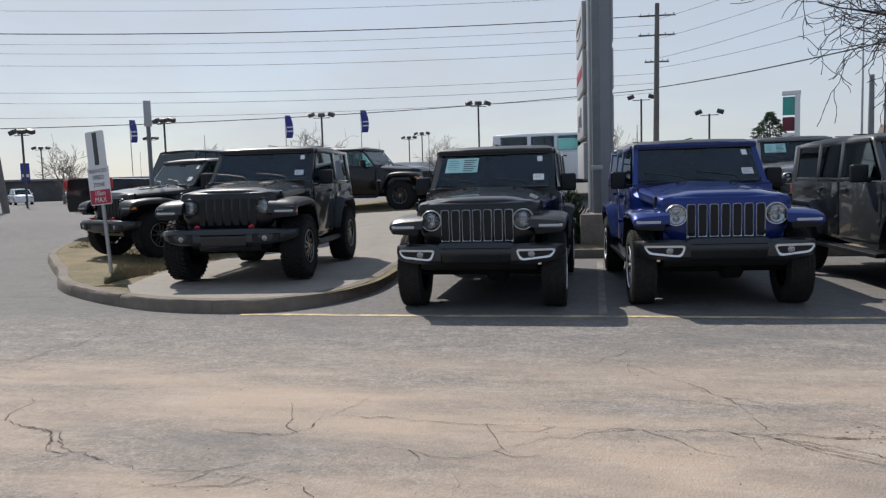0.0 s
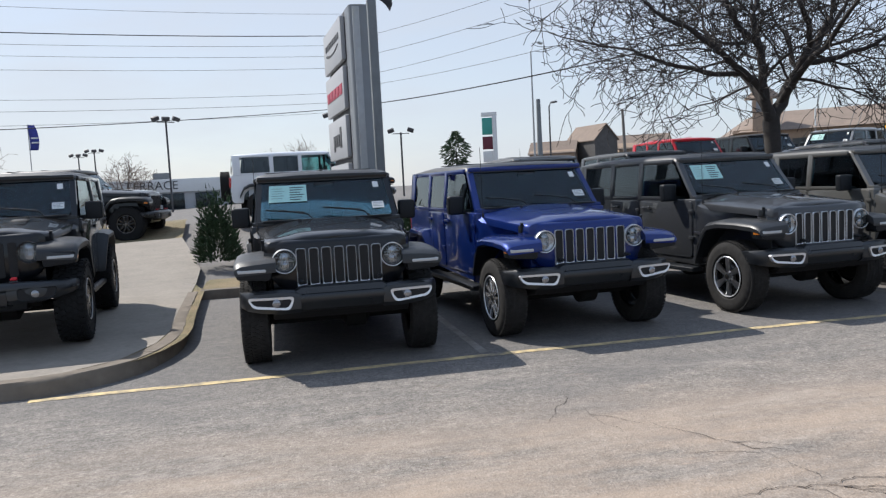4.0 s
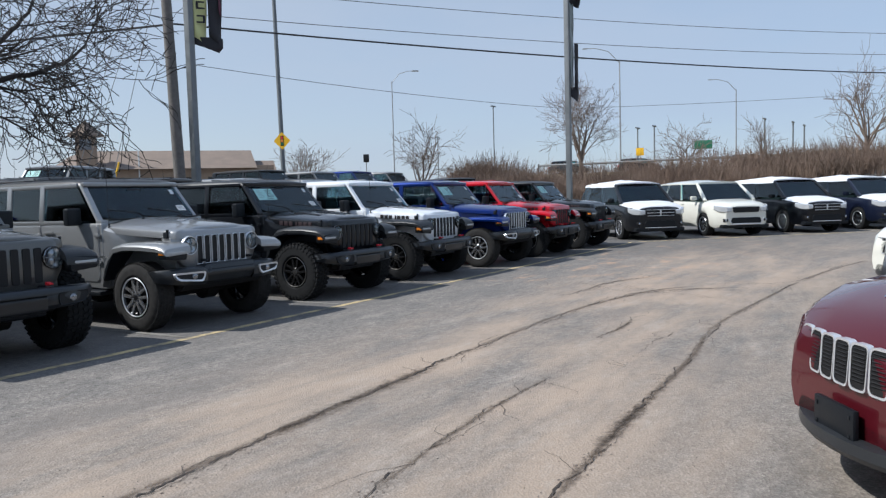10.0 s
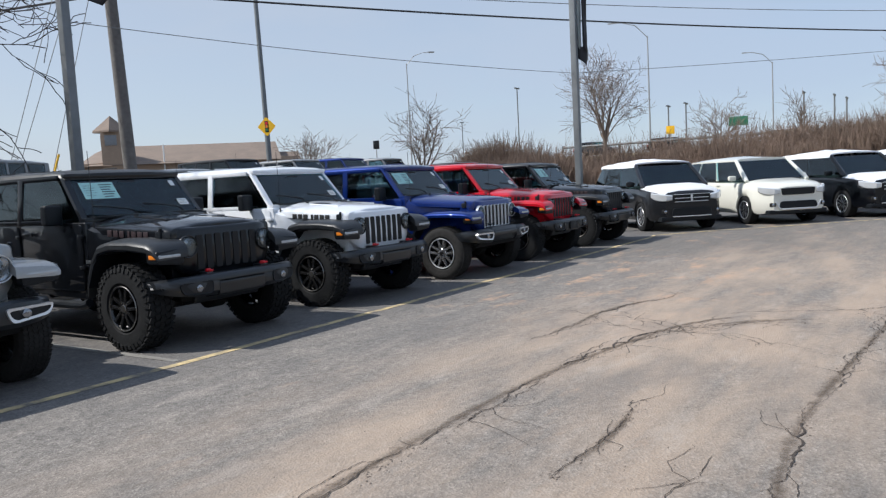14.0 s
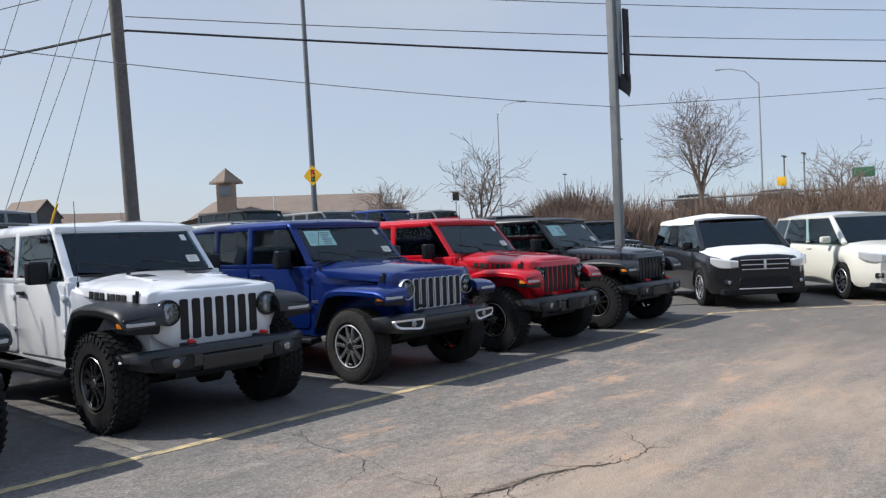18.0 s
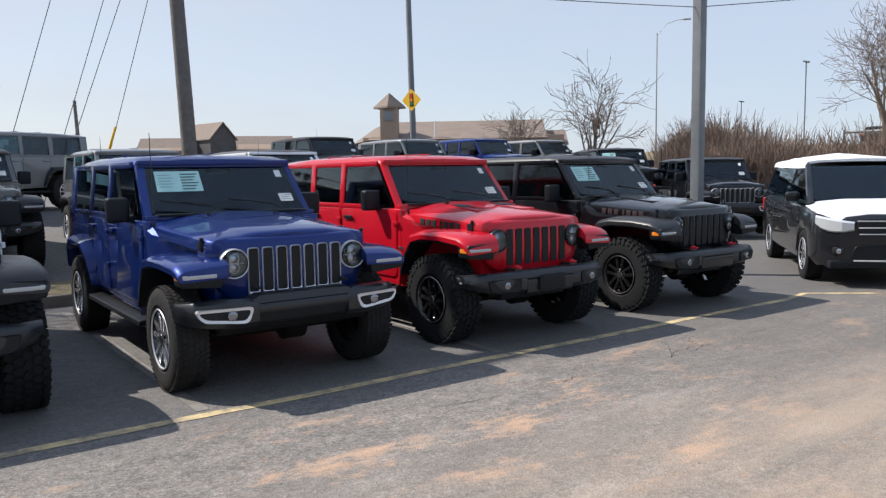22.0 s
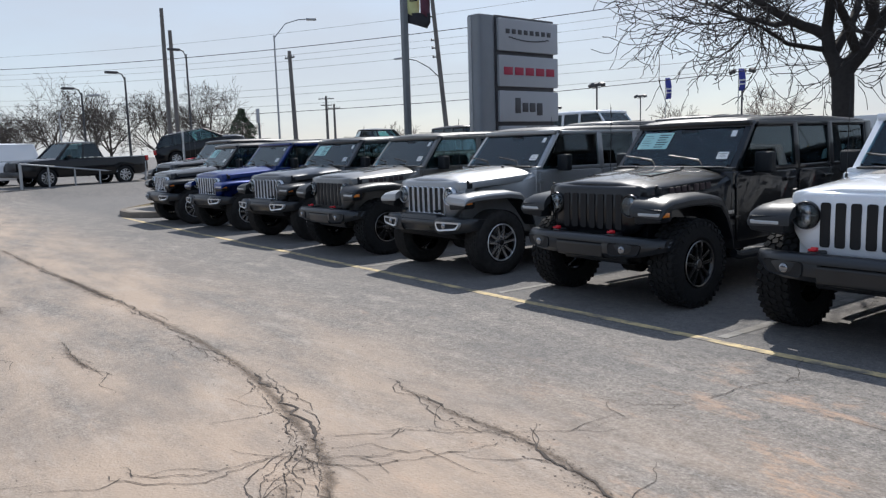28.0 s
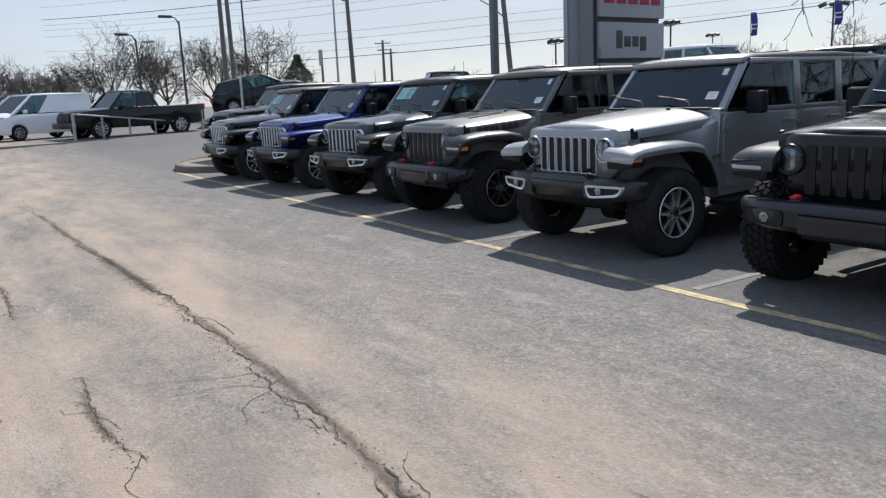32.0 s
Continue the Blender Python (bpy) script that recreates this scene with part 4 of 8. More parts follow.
def rounded_3d(points, r, seg=3):
    out, n = [], len(points)
    for i, p in enumerate(points):
        a, b = points[i - 1], points[(i + 1) % n]
        s, e = p + (a - p).normalized() * r, p + (b - p).normalized() * r
        for k in range(seg + 1):
            t = k / seg
            out.append((1 - t) ** 2 * s + 2 * t * (1 - t) * p + t * t * e)
    return out


def win_mesh(c, r=0.05):
    def make(bm):
        pane(bm, soft_quad(c, r))
        bmesh.ops.recalc_face_normals(bm, faces=bm.faces[:])
    return make


def roof_mesh(doors, soft=False):
    d = rear_of(doors)

    def make(bm):
        e = 4.18 + d
        st = []
        for y, hw, z in ((1.60, 0.68, 1.775), (1.66, 0.700, 1.800), (1.80, 0.708, 1.815), (2.4, 0.712, 1.826), (3.3 + d, 0.712, 1.826), (e - 0.08, 0.70, 1.797), (e, 0.67, 1.755)):
            s = [(hw + 0.035, z - 0.058), (hw + 0.022, z - 0.034), (hw, z - 0.018), (hw - 0.07, z), (hw * 0.5, z + 0.011), (0, z + 0.014)]
            st.append([(-x, y, q) for x, q in s] + [(x, y, q) for x, q in s[-2::-1]])
        loft(bm, st)
        if not soft:
            for y in (2.44, 3.02):
                if y < e - 0.5:
                    box(bm, (0, y, 1.840), (1.26, 0.03, 0.012), 0.004)
            box(bm, (0, 2.1, 1.842), (0.03, 0.70, 0.010), 0.003)
    return make


def interior_mesh(doors):
    d = rear_of(doors)

    def make(bm):
        st = []
        for y, z in ((1.27, 1.245), (1.40, 1.275), (1.62, 1.26), (1.66, 1.10)):
            st.append([(-0.72, y, z - 0.16), (-0.72, y, z - 0.03), (-0.60, y, z), (0.60, y, z), (0.72, y, z - 0.03), (0.72, y, z - 0.16)])
        loft(bm, st)
        for sx in (-1, 1):
            vs = box(bm, (0, 0, 0), (0.48, 0.16, 0.64), 0.06)
            moved(vs, Matrix.Translation((sx * 0.37, 2.38, 1.22)) @ pose(0, 0, 0, -14, 0, 0))
            box(bm, (sx * 0.37, 2.50, 1.60), (0.27, 0.11, 0.17), 0.05)
        box(bm, (0, 3.22 + d * 0.8, 1.22), (1.28, 0.18, 0.54), 0.06)
        for sx in (-1, 1):
            box(bm, (sx * 0.40, 3.30 + d * 0.8, 1.54), (0.24, 0.10, 0.14), 0.04)
        lathe(bm, [(0.0, 0.175), (0.02, 0.19), (0.04, 0.175), (0.02, 0.16)], 20, "y", (0.37, 1.70, 1.28), True)
        for y in (1.74, 2.72, 3.85 + d):
            for sx in (-1, 1):
                tube(bm, [(sx * 0.66, y, 1.2), (sx * 0.63, y, 1.73)], 0.03, 6)
        box(bm, (0, 1.58, 1.665), (0.22, 0.03, 0.055), 0.015)
    return make


def under_mesh(doors):
    d = rear_of(doors)

    def make(bm):
        box(bm, (0, 2.0 + d / 2, 0.52), (1.1, 3.9 + d, 0.16), 0.03)
        box(bm, (0, 0.55, 0.80), (0.9, 0.9, 0.40), 0.03)
        for y in (0.45, 3.458 + d):
            tube(bm, [(-0.72, y, 0.40), (0.72, y, 0.40)], 0.055, 10)
            lathe(bm, [(-0.14, 0.05), (-0.09, 0.13), (0.09, 0.13), (0.14, 0.05)], 14, "x", (0.16, y, 0.40))
        tube(bm, [(-0.55, 0.25, 0.46), (0.50, 0.30, 0.42)], 0.022, 6)
        for sx in (-1, 1):
            tube(bm, [(sx * 0.50, 0.58, 0.42), (sx * 0.44, 0.62, 0.80)], 0.035, 8)
        box(bm, (0, 3.75 + d, 0.45), (0.9, 0.5, 0.22), 0.05)
    return make


def step_mesh(tubular):
    def make(bm):
        if tubular:
            tube(bm, [(0, 1.05, 0.44), (0, 1.15, 0.41), (0, 2.85, 0.41), (0, 2.93, 0.44)], 0.045, 10)
        else:
            prism(bm, rounded([(-0.10, 0.39), (0.06, 0.39), (0.06, 0.44), (-0.06, 0.455), (-0.10, 0.44)], 0.012), 1.02, 2.98, "y", 0.008, 1)
    return make


def tail_mesh(bm):
    box(bm, (0, 0, 0), (0.15, 0.09, 0.27), 0.02)


def wiper_mesh(bm):
    tube(bm, [(0.02, 0.0, 0.0), (-0.03, 0.03, 0.05), (-0.30, 0.075, 0.10)], 0.008, 5)
    tube(bm, [(-0.06, 0.052, 0.066), (-0.46, 0.088, 0.112)], 0.010, 5)


def latch_mesh(bm):
    box(bm, (0, 0, 0), (0.035, 0.075, 0.075), 0.014)
    tube(bm, [(0, -0.02, 0.03), (0, -0.03, 0.065)], 0.016, 6)


def nub_mesh(bm):
    lathe(bm, [(0, 0.022), (0.022, 0.018), (0.028, 0.0001)], 10, "z")


def screen_pt(u, v):
    """A point of the windscreen: u across from -1 to 1, v up from 0 to 1."""
    w = 0.725 - 0.045 * v
    return Vector((u * w, 1.243 + 0.387 * v, 1.300 + 0.447 * v))


def on_screen(u0, u1, v0, v1, off):
    n = Vector((0, -0.447, 0.387)).normalized() * off
    return [screen_pt(u0, v0) + n, screen_pt(u1, v0) + n, screen_pt(u1, v1) + n, screen_pt(u0, v1) + n]


def quad_mesh(c):
    def make(bm):
        sheet(bm, c)
    return make


def antenna_mesh(bm):
    tube(bm, [(0, 0, 0), (0, 0, 0.05)], 0.012, 6)
    tube(bm, [(0, 0, 0.05), (0, 0.01, 0.78)], 0.0035, 5)


LOOKS = {
    # trim: bright grille rings, road tyres and bumper; trail: dark grille, knobbly tyres, steel bumper with red hooks
    "trim": dict(r=0.405, w=0.255, rim=0.232, knobs=False, alloy="alloy", spokes=5, twin=True),
    "trim_grey": dict(r=0.405, w=0.255, rim=0.232, knobs=False, alloy="silver", spokes=6, twin=False),
    "trail": dict(r=0.425, w=0.285, rim=0.222, knobs=True, alloy="black_alloy", spokes=5, twin=True),
}


def offroader(x, y, z, rz, paint, label, look_="trim", doors=4, top="black", flares="plastic", sheet_=True, hood_word="", slip=False, hooks=True, tilt=0.0, group="off-road cars in rows"):
    """A boxy off-road car; its grille stands over the given point and it faces -y before turning by rz."""
    lk, P, d = LOOKS[look_], PAINT[paint], rear_of(doors)
    trail = look_ == "trail"
    halogen = paint in ("granite", "silver", "charcoal") or (paint == "blue" and top != "body")
    car = thing("offroad_car", label, "car", pose(x, y, z, tilt, 0, rz), group)
    kept(("body", doors), "body", P, car, body_mesh(doors))
    kept("clip", "front_clip", P, car, clip_mesh)
    kept("screenframe", "windshield_frame", P, car, screen_frame)
    for sx in (-1, 1):
        for k, (py, pw) in enumerate(cab_posts(doors)):
            kept(("cabpost", doors, sx, k), "window_post", P, car, cab_post(py, pw, sx))
        kept(("cabrail", doors, sx), "roof_rail", P, car, cab_rail(doors, sx, True))
        kept(("cabbelt", doors, sx), "belt_rail", P, car, cab_rail(doors, sx, False))
    kept(("cabrear", doors), "rear_header", P, car, cab_rear(doors))
    kept(("hood", trail), "hood", P, car, hood_mesh(trail))
    if trail:
        for sx in (-1, 1):
            at(kept("vents", "hood_vent", M["plastic"], car, hood_vents, "black hood vent"), sx * 0.27, 0, 0)
    gr = kept("grille", "grille", P, car, grille_mesh, "upright seven-slot grille")
    for sx in SLOT_X:
        # solid near-black block: the slot's inner shade is in its colour
        at(kept("slot", "slot", M["shade_black"], gr, slot_mesh), sx, 0, -0.026)
        if not trail:
            at(kept("ring", "slot_ring", M["bright"], gr, ring_mesh, "bright slot frame"), sx, 0, -0.026)
    for sx in (-1, 1):
        hl = at(kept("lamp", "headlight", M["reflector"] if halogen else M["lamp_dark"], car, lamp_body, "round headlight"), sx * 0.492, -0.018, 0.988, scale=(0.91, 1, 0.91))
        kept("lampring", "lamp_ring", M["black_alloy"] if trail else M["bright"], hl, lamp_ring)
        kept("optic", "lamp_optic", M["reflector"], hl, lamp_optic)
        kept("lens", "lens", M["lens"], hl, lamp_lens)
        fl = at(kept(("flare", trail), "fender_flare", P if flares == "body" else M["flare"], car, flare_front(trail)), 0, 0, 0, scale=(-sx, 1, 1))
        kept(("skirt", trail), "flare_skirt", M["plastic"], fl, flare_skirt(trail), "black plastic lower flare")
        at(kept("drl", "turn_signal", M["lampwhite"], fl, lambda bm: box(bm, (0, 0, 0), (0.255, 0.03, 0.040), 0.014), "clear turn signal"), -0.780, -0.122, 0.925)
        at(kept("marker", "side_marker", M["amber"], fl, lambda bm: box(bm, (0, 0, 0), (0.03, 0.10, 0.046), 0.012), "amber side marker"), -0.914, -0.062, 0.925)
        at(kept(("rflare", doors, trail), "fender_flare", P if flares == "body" else M["flare"], car, flare_rear(d, trail)), 0, 0, 0, scale=(-sx, 1, 1))
        mi = at(kept("mirror", "side_mirror", M["plastic"], car, mirror_mesh, "black side mirror"), sx * 0.912, 1.56, 1.35, scale=(-sx, 1, 1))
        kept("mglass", "mirror_glass", M["chrome"], mi, mirror_glass)
        dr = kept(("door", "front", sx), "door", P, car, door_mesh("front", sx))
        at(kept("handle", "handle", P if paint not in ("red", "white") else M["plastic"], dr, handle_mesh), sx * 0.826, 2.22, 1.15, scale=(sx, 1, 1))
        for zz in (0.80, 1.12):
            at(kept("hinge", "hinge", P, dr, hinge_mesh), sx * 0.822, 1.22, zz)
        if doors == 4:
            dr = kept(("door", "rear", sx), "door", P, car, door_mesh("rear", sx))
            at(kept("handle", "handle", P if paint not in ("red", "white") else M["plastic"], dr, handle_mesh), sx * 0.826, 3.03, 1.15, scale=(sx, 1, 1))
            for zz in (0.80, 1.12):
                at(kept("hinge", "hinge", P, dr, hinge_mesh), sx * 0.822, 2.42, zz)
            wins = [((1.345, 1.665), (2.345, 2.345)), ((2.455, 2.455), (3.09, 3.09)), ((3.21, 3.21), (3.96, 3.92))]
        else:
            wins = [((1.345, 1.665), (2.52, 2.52)), ((2.64, 2.64), (3.39, 3.35))]
        for k, (a, b) in enumerate(wins):
            kept(("win", doors, sx, k), "window", M["glass"] if k == 0 else M["privacy"], car, win_mesh(side_quad(sx, a, b)))
        at(kept("latch", "hood_latch", M["plastic"], car, latch_mesh), sx * 0.672, 0.15, 1.115)
        at(kept("nub", "hood_bumper", M["plastic"], car, nub_mesh), sx * 0.30, 1.02, 1.300)
        at(kept("wiper", "wiper", M["plastic"], car, wiper_mesh), 0.12 + 0.30 * sx, 1.17, 1.316)
        at(kept(("step", not trail), "side_step" if not trail else "rock_rail", M["plastic"], car, step_mesh(trail)), sx * 0.83, 0.10, 0.0, scale=(sx, 1, 1))
        at(kept("tail", "tail_light", M["red"], car, tail_mesh, "red tail light"), sx * 0.72, 4.22 + d, 1.06)
        rub = M["rubber"] if trail else M["dusty_rubber"]
        for yy in (0.45, 3.458 + d):
            wheel(car, sx * 0.79, yy, lk["r"], lk["w"], lk["rim"], lk["knobs"], M[lk["alloy"]], lk["spokes"], lk["twin"], rub)
        pk = kept(("pocket", sx, trail), "lamp_pocket", M["shade_black"], car, pocket_mesh(sx, trail))
        kept(("bezel", sx, trail), "fog_bezel", M["plastic"] if trail else M["bright"], pk, bezel_mesh(sx, trail), "" if trail else "bright fog lamp frame")
        at(kept("fog", "fog_lamp", M["lampclear"], car, fog_mesh, "small round fog lamp"), sx * (0.585 if not trail else 0.55), -0.205 if not trail else -0.232, 0.635 if not trail else 0.592)
        if trail or hooks:
            at(kept("hook", "tow_hook", M["hook"] if trail and hooks else M["plastic"], car, hook_mesh, "red tow hook" if trail and hooks else ""), sx * 0.36, -0.13 if trail else -0.09, 0.735 if trail else 0.80)
    kept("bumper_" + ("steel" if trail else "plain"), "front_bumper", M["bumper"], car, bumper_steel if trail else bumper_plain, "dark grey plastic bumper")
    if trail:
        kept("hoop", "hoop_bar", M["steel_bar"], car, hoop_bar, "glossy black steel bar")
    if paint == "red" and group == "off-road cars in rows":
        kept("bracket", "plate_bracket", M["plastic"], car, lambda bm: (box(bm, (0, -0.246, 0.590), (0.33, 0.02, 0.15), 0.006), [box(bm, (a * 0.12, -0.257, 0.590 + b * 0.045), (0.014, 0.006, 0.014), 0.003) for a in (-1, 1) for b in (-1, 1)]), "empty black plate bracket")
    if not trail:
        kept("dam", "air_dam", M["shade_black"], car, air_dam, "black lower air dam")
    kept("screen", "windshield", M["glass"], car, win_mesh([screen_pt(-0.975, 0.02), screen_pt(0.975, 0.02), screen_pt(0.975, 0.965), screen_pt(-0.975, 0.965)], 0.06))
    kept("cowl", "cowl", M["plastic"], car, lambda bm: box(bm, (0, 1.195, 1.306), (1.36, 0.10, 0.02), 0.008))
    at(kept("antenna", "antenna", M["black"], car, antenna_mesh), -0.735, 1.10, 1.21)
    kept(("rearwin", doors), "rear_window", M["privacy"], car, win_mesh([(0.62, 4.215 + d, 1.31), (-0.62, 4.215 + d, 1.31), (-0.58, 4.185 + d, 1.70), (0.58, 4.185 + d, 1.70)]))
    tops = {"black": (M["hard_top"], "black hard top"), "soft": (M["cloth_top"], "black soft top"), "body": (P, "body-coloured hard top")}
    kept(("roof", doors, top == "soft"), "roof", tops[top][0], car, roof_mesh(doors, top == "soft"), tops[top][1])
    kept(("interior", doors), "seats_and_dash", M["seat"], car, interior_mesh(doors))
    kept(("under", doors), "chassis", M["underbody"], car, under_mesh(doors))
    sp = at(kept(("disc", lk["rim"]), "spare_wheel", M["underbody"], car, disc_mesh(lk["rim"])), 0.05, 4.38 + d, 0.98, 0, 0, 90)
    kept(("tyre", lk["r"], lk["w"], lk["rim"], lk["knobs"]), "tyre", M["rubber"], sp, tyre_mesh(lk["r"], lk["w"], lk["rim"], lk["knobs"]))
    if sheet_:
        st = kept("sheet", "window_sheet", M["sticker"], car, quad_mesh(on_screen(-0.86, -0.28, 0.44, 0.84, 0.006)), "pale green price sheet in windscreen")
        kept("sheetbars", "print", M["ink"], st, sheet_bars, "dark printed lines")
    kept("tag", "stock_tag", M["paper"], car, quad_mesh(on_screen(0.70, 0.88, 0.19, 0.35, 0.006)), "white stock tag in windscreen")
    kept("tagbars", "print", M["ink"], car, tag_bars, "dark printed lines")
    kept("tag2", "permit", M["paper"], car, quad_mesh(on_screen(0.78, 0.87, 0.70, 0.84, 0.006)), "small white slip in windscreen")
    if slip:
        kept("slip", "leaflet", M["paper"], car, lambda bm: pane(bm, [(0.768, 1.80, 1.36), (0.768, 2.16, 1.36), (0.738, 2.16, 1.64), (0.738, 1.80, 1.64)], 0.002), "white leaflet inside a door window")
    if hood_word:
        for sx in (-1, 1):
            for k in range(7):
                kept(("word", sx, k), "decal_bar", M[hood_word], car, word_bar(sx, k), "lettering bar on hood side" if k == 0 else "")
    for sx in (-1, 1):
        kept(("badge", sx), "side_badge", M["silver"], car, badge_bars(sx))
    return car


def sheet_bars(bm):
    for k in range(6):
        v = 0.78 - 0.058 * k
        sheet(bm, on_screen(-0.54, -0.32 - 0.03 * (k % 3), v - 0.014, v + 0.008, 0.009))
    for k in range(5):
        v = 0.76 - 0.058 * k
        sheet(bm, on_screen(-0.82, -0.66 + 0.03 * (k % 2), v - 0.004, v + 0.004, 0.009))


def tag_bars(bm):
    for k in range(3):
        v = 0.31 - 0.038 * k
        sheet(bm, on_screen(0.72, 0.86 - 0.03 * (k % 2), v - 0.006, v + 0.004, 0.009))


def word_bar(sx, k):
    """One plain slanted bar in place of a letter on the hood's side."""
    def make(bm):
        y = 0.30 + 0.088 * k
        hw = np.interp(y, (0.25, 0.5, 0.75, 1.0), (0.678, 0.694, 0.713, 0.736)) + 0.006
        z = np.interp(y, (0.25, 0.5, 0.75, 1.0), (1.172, 1.182, 1.196, 1.212)) - 0.058
        wide = 0.030 if k == 3 else 0.066
        box(bm, (sx * hw, y + wide / 2, z), (0.008, wide, 0.066), 0.002, pose(0, 0, 0, 4, 0, -sx * 4.5))
    return make


def badge_bars(sx):
    def make(bm):
        for k in range(4):
            box(bm, (sx * 0.806, 1.085 + 0.03 * k, 0.86), (0.006, 0.021, 0.036), 0.001)
    return make


# ---- the lot: ground, lines, kerbs ----
def ground():
    bm = bmesh.new()
    xs = sorted({*range(-24, 60, 1), *range(60, 120, 4), -400, -250, -150, -100, -70, -50, -40, -32, 140, 180, 250, 400, 700, -700})
    ys = sorted({*range(-20, 30, 1), -500, -200, -100, -60, -40, -30, 34, 40, 50, 60, 80, 100, 140, 200, 300, 450, 700})
    grid = [[bm.verts.new((x, y, height(x, y))) for y in ys] for x in xs]
    for i in range(len(xs) - 1):
        for j in range(len(ys) - 1):
            bm.faces.new((grid[i][j], grid[i + 1][j], grid[i + 1][j + 1], grid[i][j + 1]))
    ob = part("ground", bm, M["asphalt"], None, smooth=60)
    return tagged(ob, "old cracked grey asphalt with tan dust stains", "ground", kind="structure")


GROUND = ground()


def strip(bm, pts, width, z=0.004, jag=0.0, rnd=None):
    """A flat ribbon along points on the ground, ragged by jag."""
    rnd = rnd or random.Random(1)
    left, right = [], []
    for i, p in enumerate(pts):
        a, b = Vector(pts[max(i - 1, 0)]), Vector(pts[min(i + 1, len(pts) - 1)])
        d = (b - a).normalized()
        n = Vector((-d.y, d.x))
        w = width[i] if isinstance(width, (list, tuple)) else width
        l, r = w / 2 * (1 + jag * rnd.uniform(-1, 1)), w / 2 * (1 + jag * rnd.uniform(-1, 1))
        q = Vector(p)
        left.append(bm.verts.new((*(q + n * l), height(*(q + n * l)) + z)))
        right.append(bm.verts.new((*(q - n * r), height(*(q - n * r)) + z)))
    for i in range(len(pts) - 1):
        bm.faces.new((right[i], right[i + 1], left[i + 1], left[i]))


# yellow line along the noses, bending with the row, and white stall lines
bm = bmesh.new()
strip(bm, [(-1.08 + 0.5 * k, 0.0 + 0.01 * math.sin(k)) for k in range(56)] + [(27.1, 0.1), (28.4, -1.05), (29.4, -2.2), (32.0, -4.9), (36.5, -9.5)], 0.10, 0.004, 0.12)
tagged(part("yellow_line", bm, M["yellow_paint"], None, smooth=0), "worn yellow parking line on asphalt", "road marking", kind="structure")
for k in (0, 2, 3, 4, 5, 6, 7):
    x = 2.9 + 2.73 * k - 0.05
    bm = bmesh.new()
    strip(bm, [(x, 0.12 + 0.5 * j) for j in range(11)], 0.085, 0.004, 0.15, random.Random(k))
    tagged(part("stall_line", bm, M["white_paint"], None, smooth=0), "worn pale stall line on asphalt", "road marking", "stall lines", "structure")


# ---- corner island with its pad, and the planted strip behind the first row ----
ISLAND = [(-14.0, 17.5), (-11.8, 13.0), (-10.3, 10.0), (-8.75, 6.75), (-7.2, 4.75), (-5.9, 3.25), (-4.9, 1.98), (-4.05, 1.22), (-3.1, 0.60), (-2.25, 0.20), (-1.46, 0.07), (-0.85, 0.16), (-0.35, 0.58), (-0.10, 1.3), (-0.05, 2.0), (-0.12, 3.2), (-0.22, 5.55)]
STRIP = [(-0.22, 5.55), (2.0, 5.55), (6.0, 5.55), (10.0, 5.55), (14.0, 5.58), (18.0, 5.58), (22.0, 5.62), (26.3, 5.3)]


def smooth_line(pts, step=0.35):
    """A curve through the points, resampled evenly."""
    out = []
    for i in range(len(pts) - 1):
        p0, p1, p2, p3 = (Vector(pts[min(max(k, 0), len(pts) - 1)]) for k in (i - 1, i, i + 1, i + 2))
        n = max(1, round((p2 - p1).length / step))
        for k in range(n):
            t = k / n
            out.append(0.5 * ((2 * p1) + (p2 - p0) * t + (2 * p0 - 5 * p1 + 4 * p2 - p3) * t * t + (3 * p1 - p0 - 3 * p2 + p3) * t ** 3))
    return out + [Vector(pts[-1])]


def kerb_run(name, pts, label, stone=1.6, h=0.145, side=1):
    """A kerb of cast stones end to end, each its own piece."""
    rnd = random.Random(len(pts))
    root = tagged(new(name), label, "kerb", kind="structure")
    line = smooth_line(pts, 0.2)
    per = max(2, round(stone / 0.2))
    for a in range(0, len(line) - 1, per):
        seg = line[a:a + per + 1]
        if len(seg) < 2:
            continue
        bm = bmesh.new()
        st = []
        for i, p in enumerate(seg):
            d = (seg[min(i + 1, len(seg) - 1)] - seg[max(i - 1, 0)]).normalized()
            n = Vector((-d.y, d.x)) * side
            q = p - d * 0.006 * (1 if i == len(seg) - 1 else 0)
            j = [rnd.uniform(-0.008, 0.008) for _ in range(3)]
            z = height(q.x, q.y)
            st.append([(q.x, q.y, z - 0.05), (q.x + n.x * 0.012, q.y + n.y * 0.012, z + h - 0.035 + j[0]), (q.x + n.x * (0.035 + j[1]), q.y + n.y * (0.035 + j[1]), z + h + j[2] * 0.5), (q.x + n.x * 0.17, q.y + n.y * 0.17, z + h + 0.004), (q.x + n.x * 0.17, q.y + n.y * 0.17, z - 0.05)])
        loft(bm, st)
        part("kerb_stone", bm, M["kerb"], root, smooth=50)
    return root


kerb_run("island_kerb", ISLAND, "worn low concrete kerb round the corner island", side=1)
kerb_run("strip_kerb", STRIP, "worn low concrete kerb of the planted strip", 2.6, side=1)


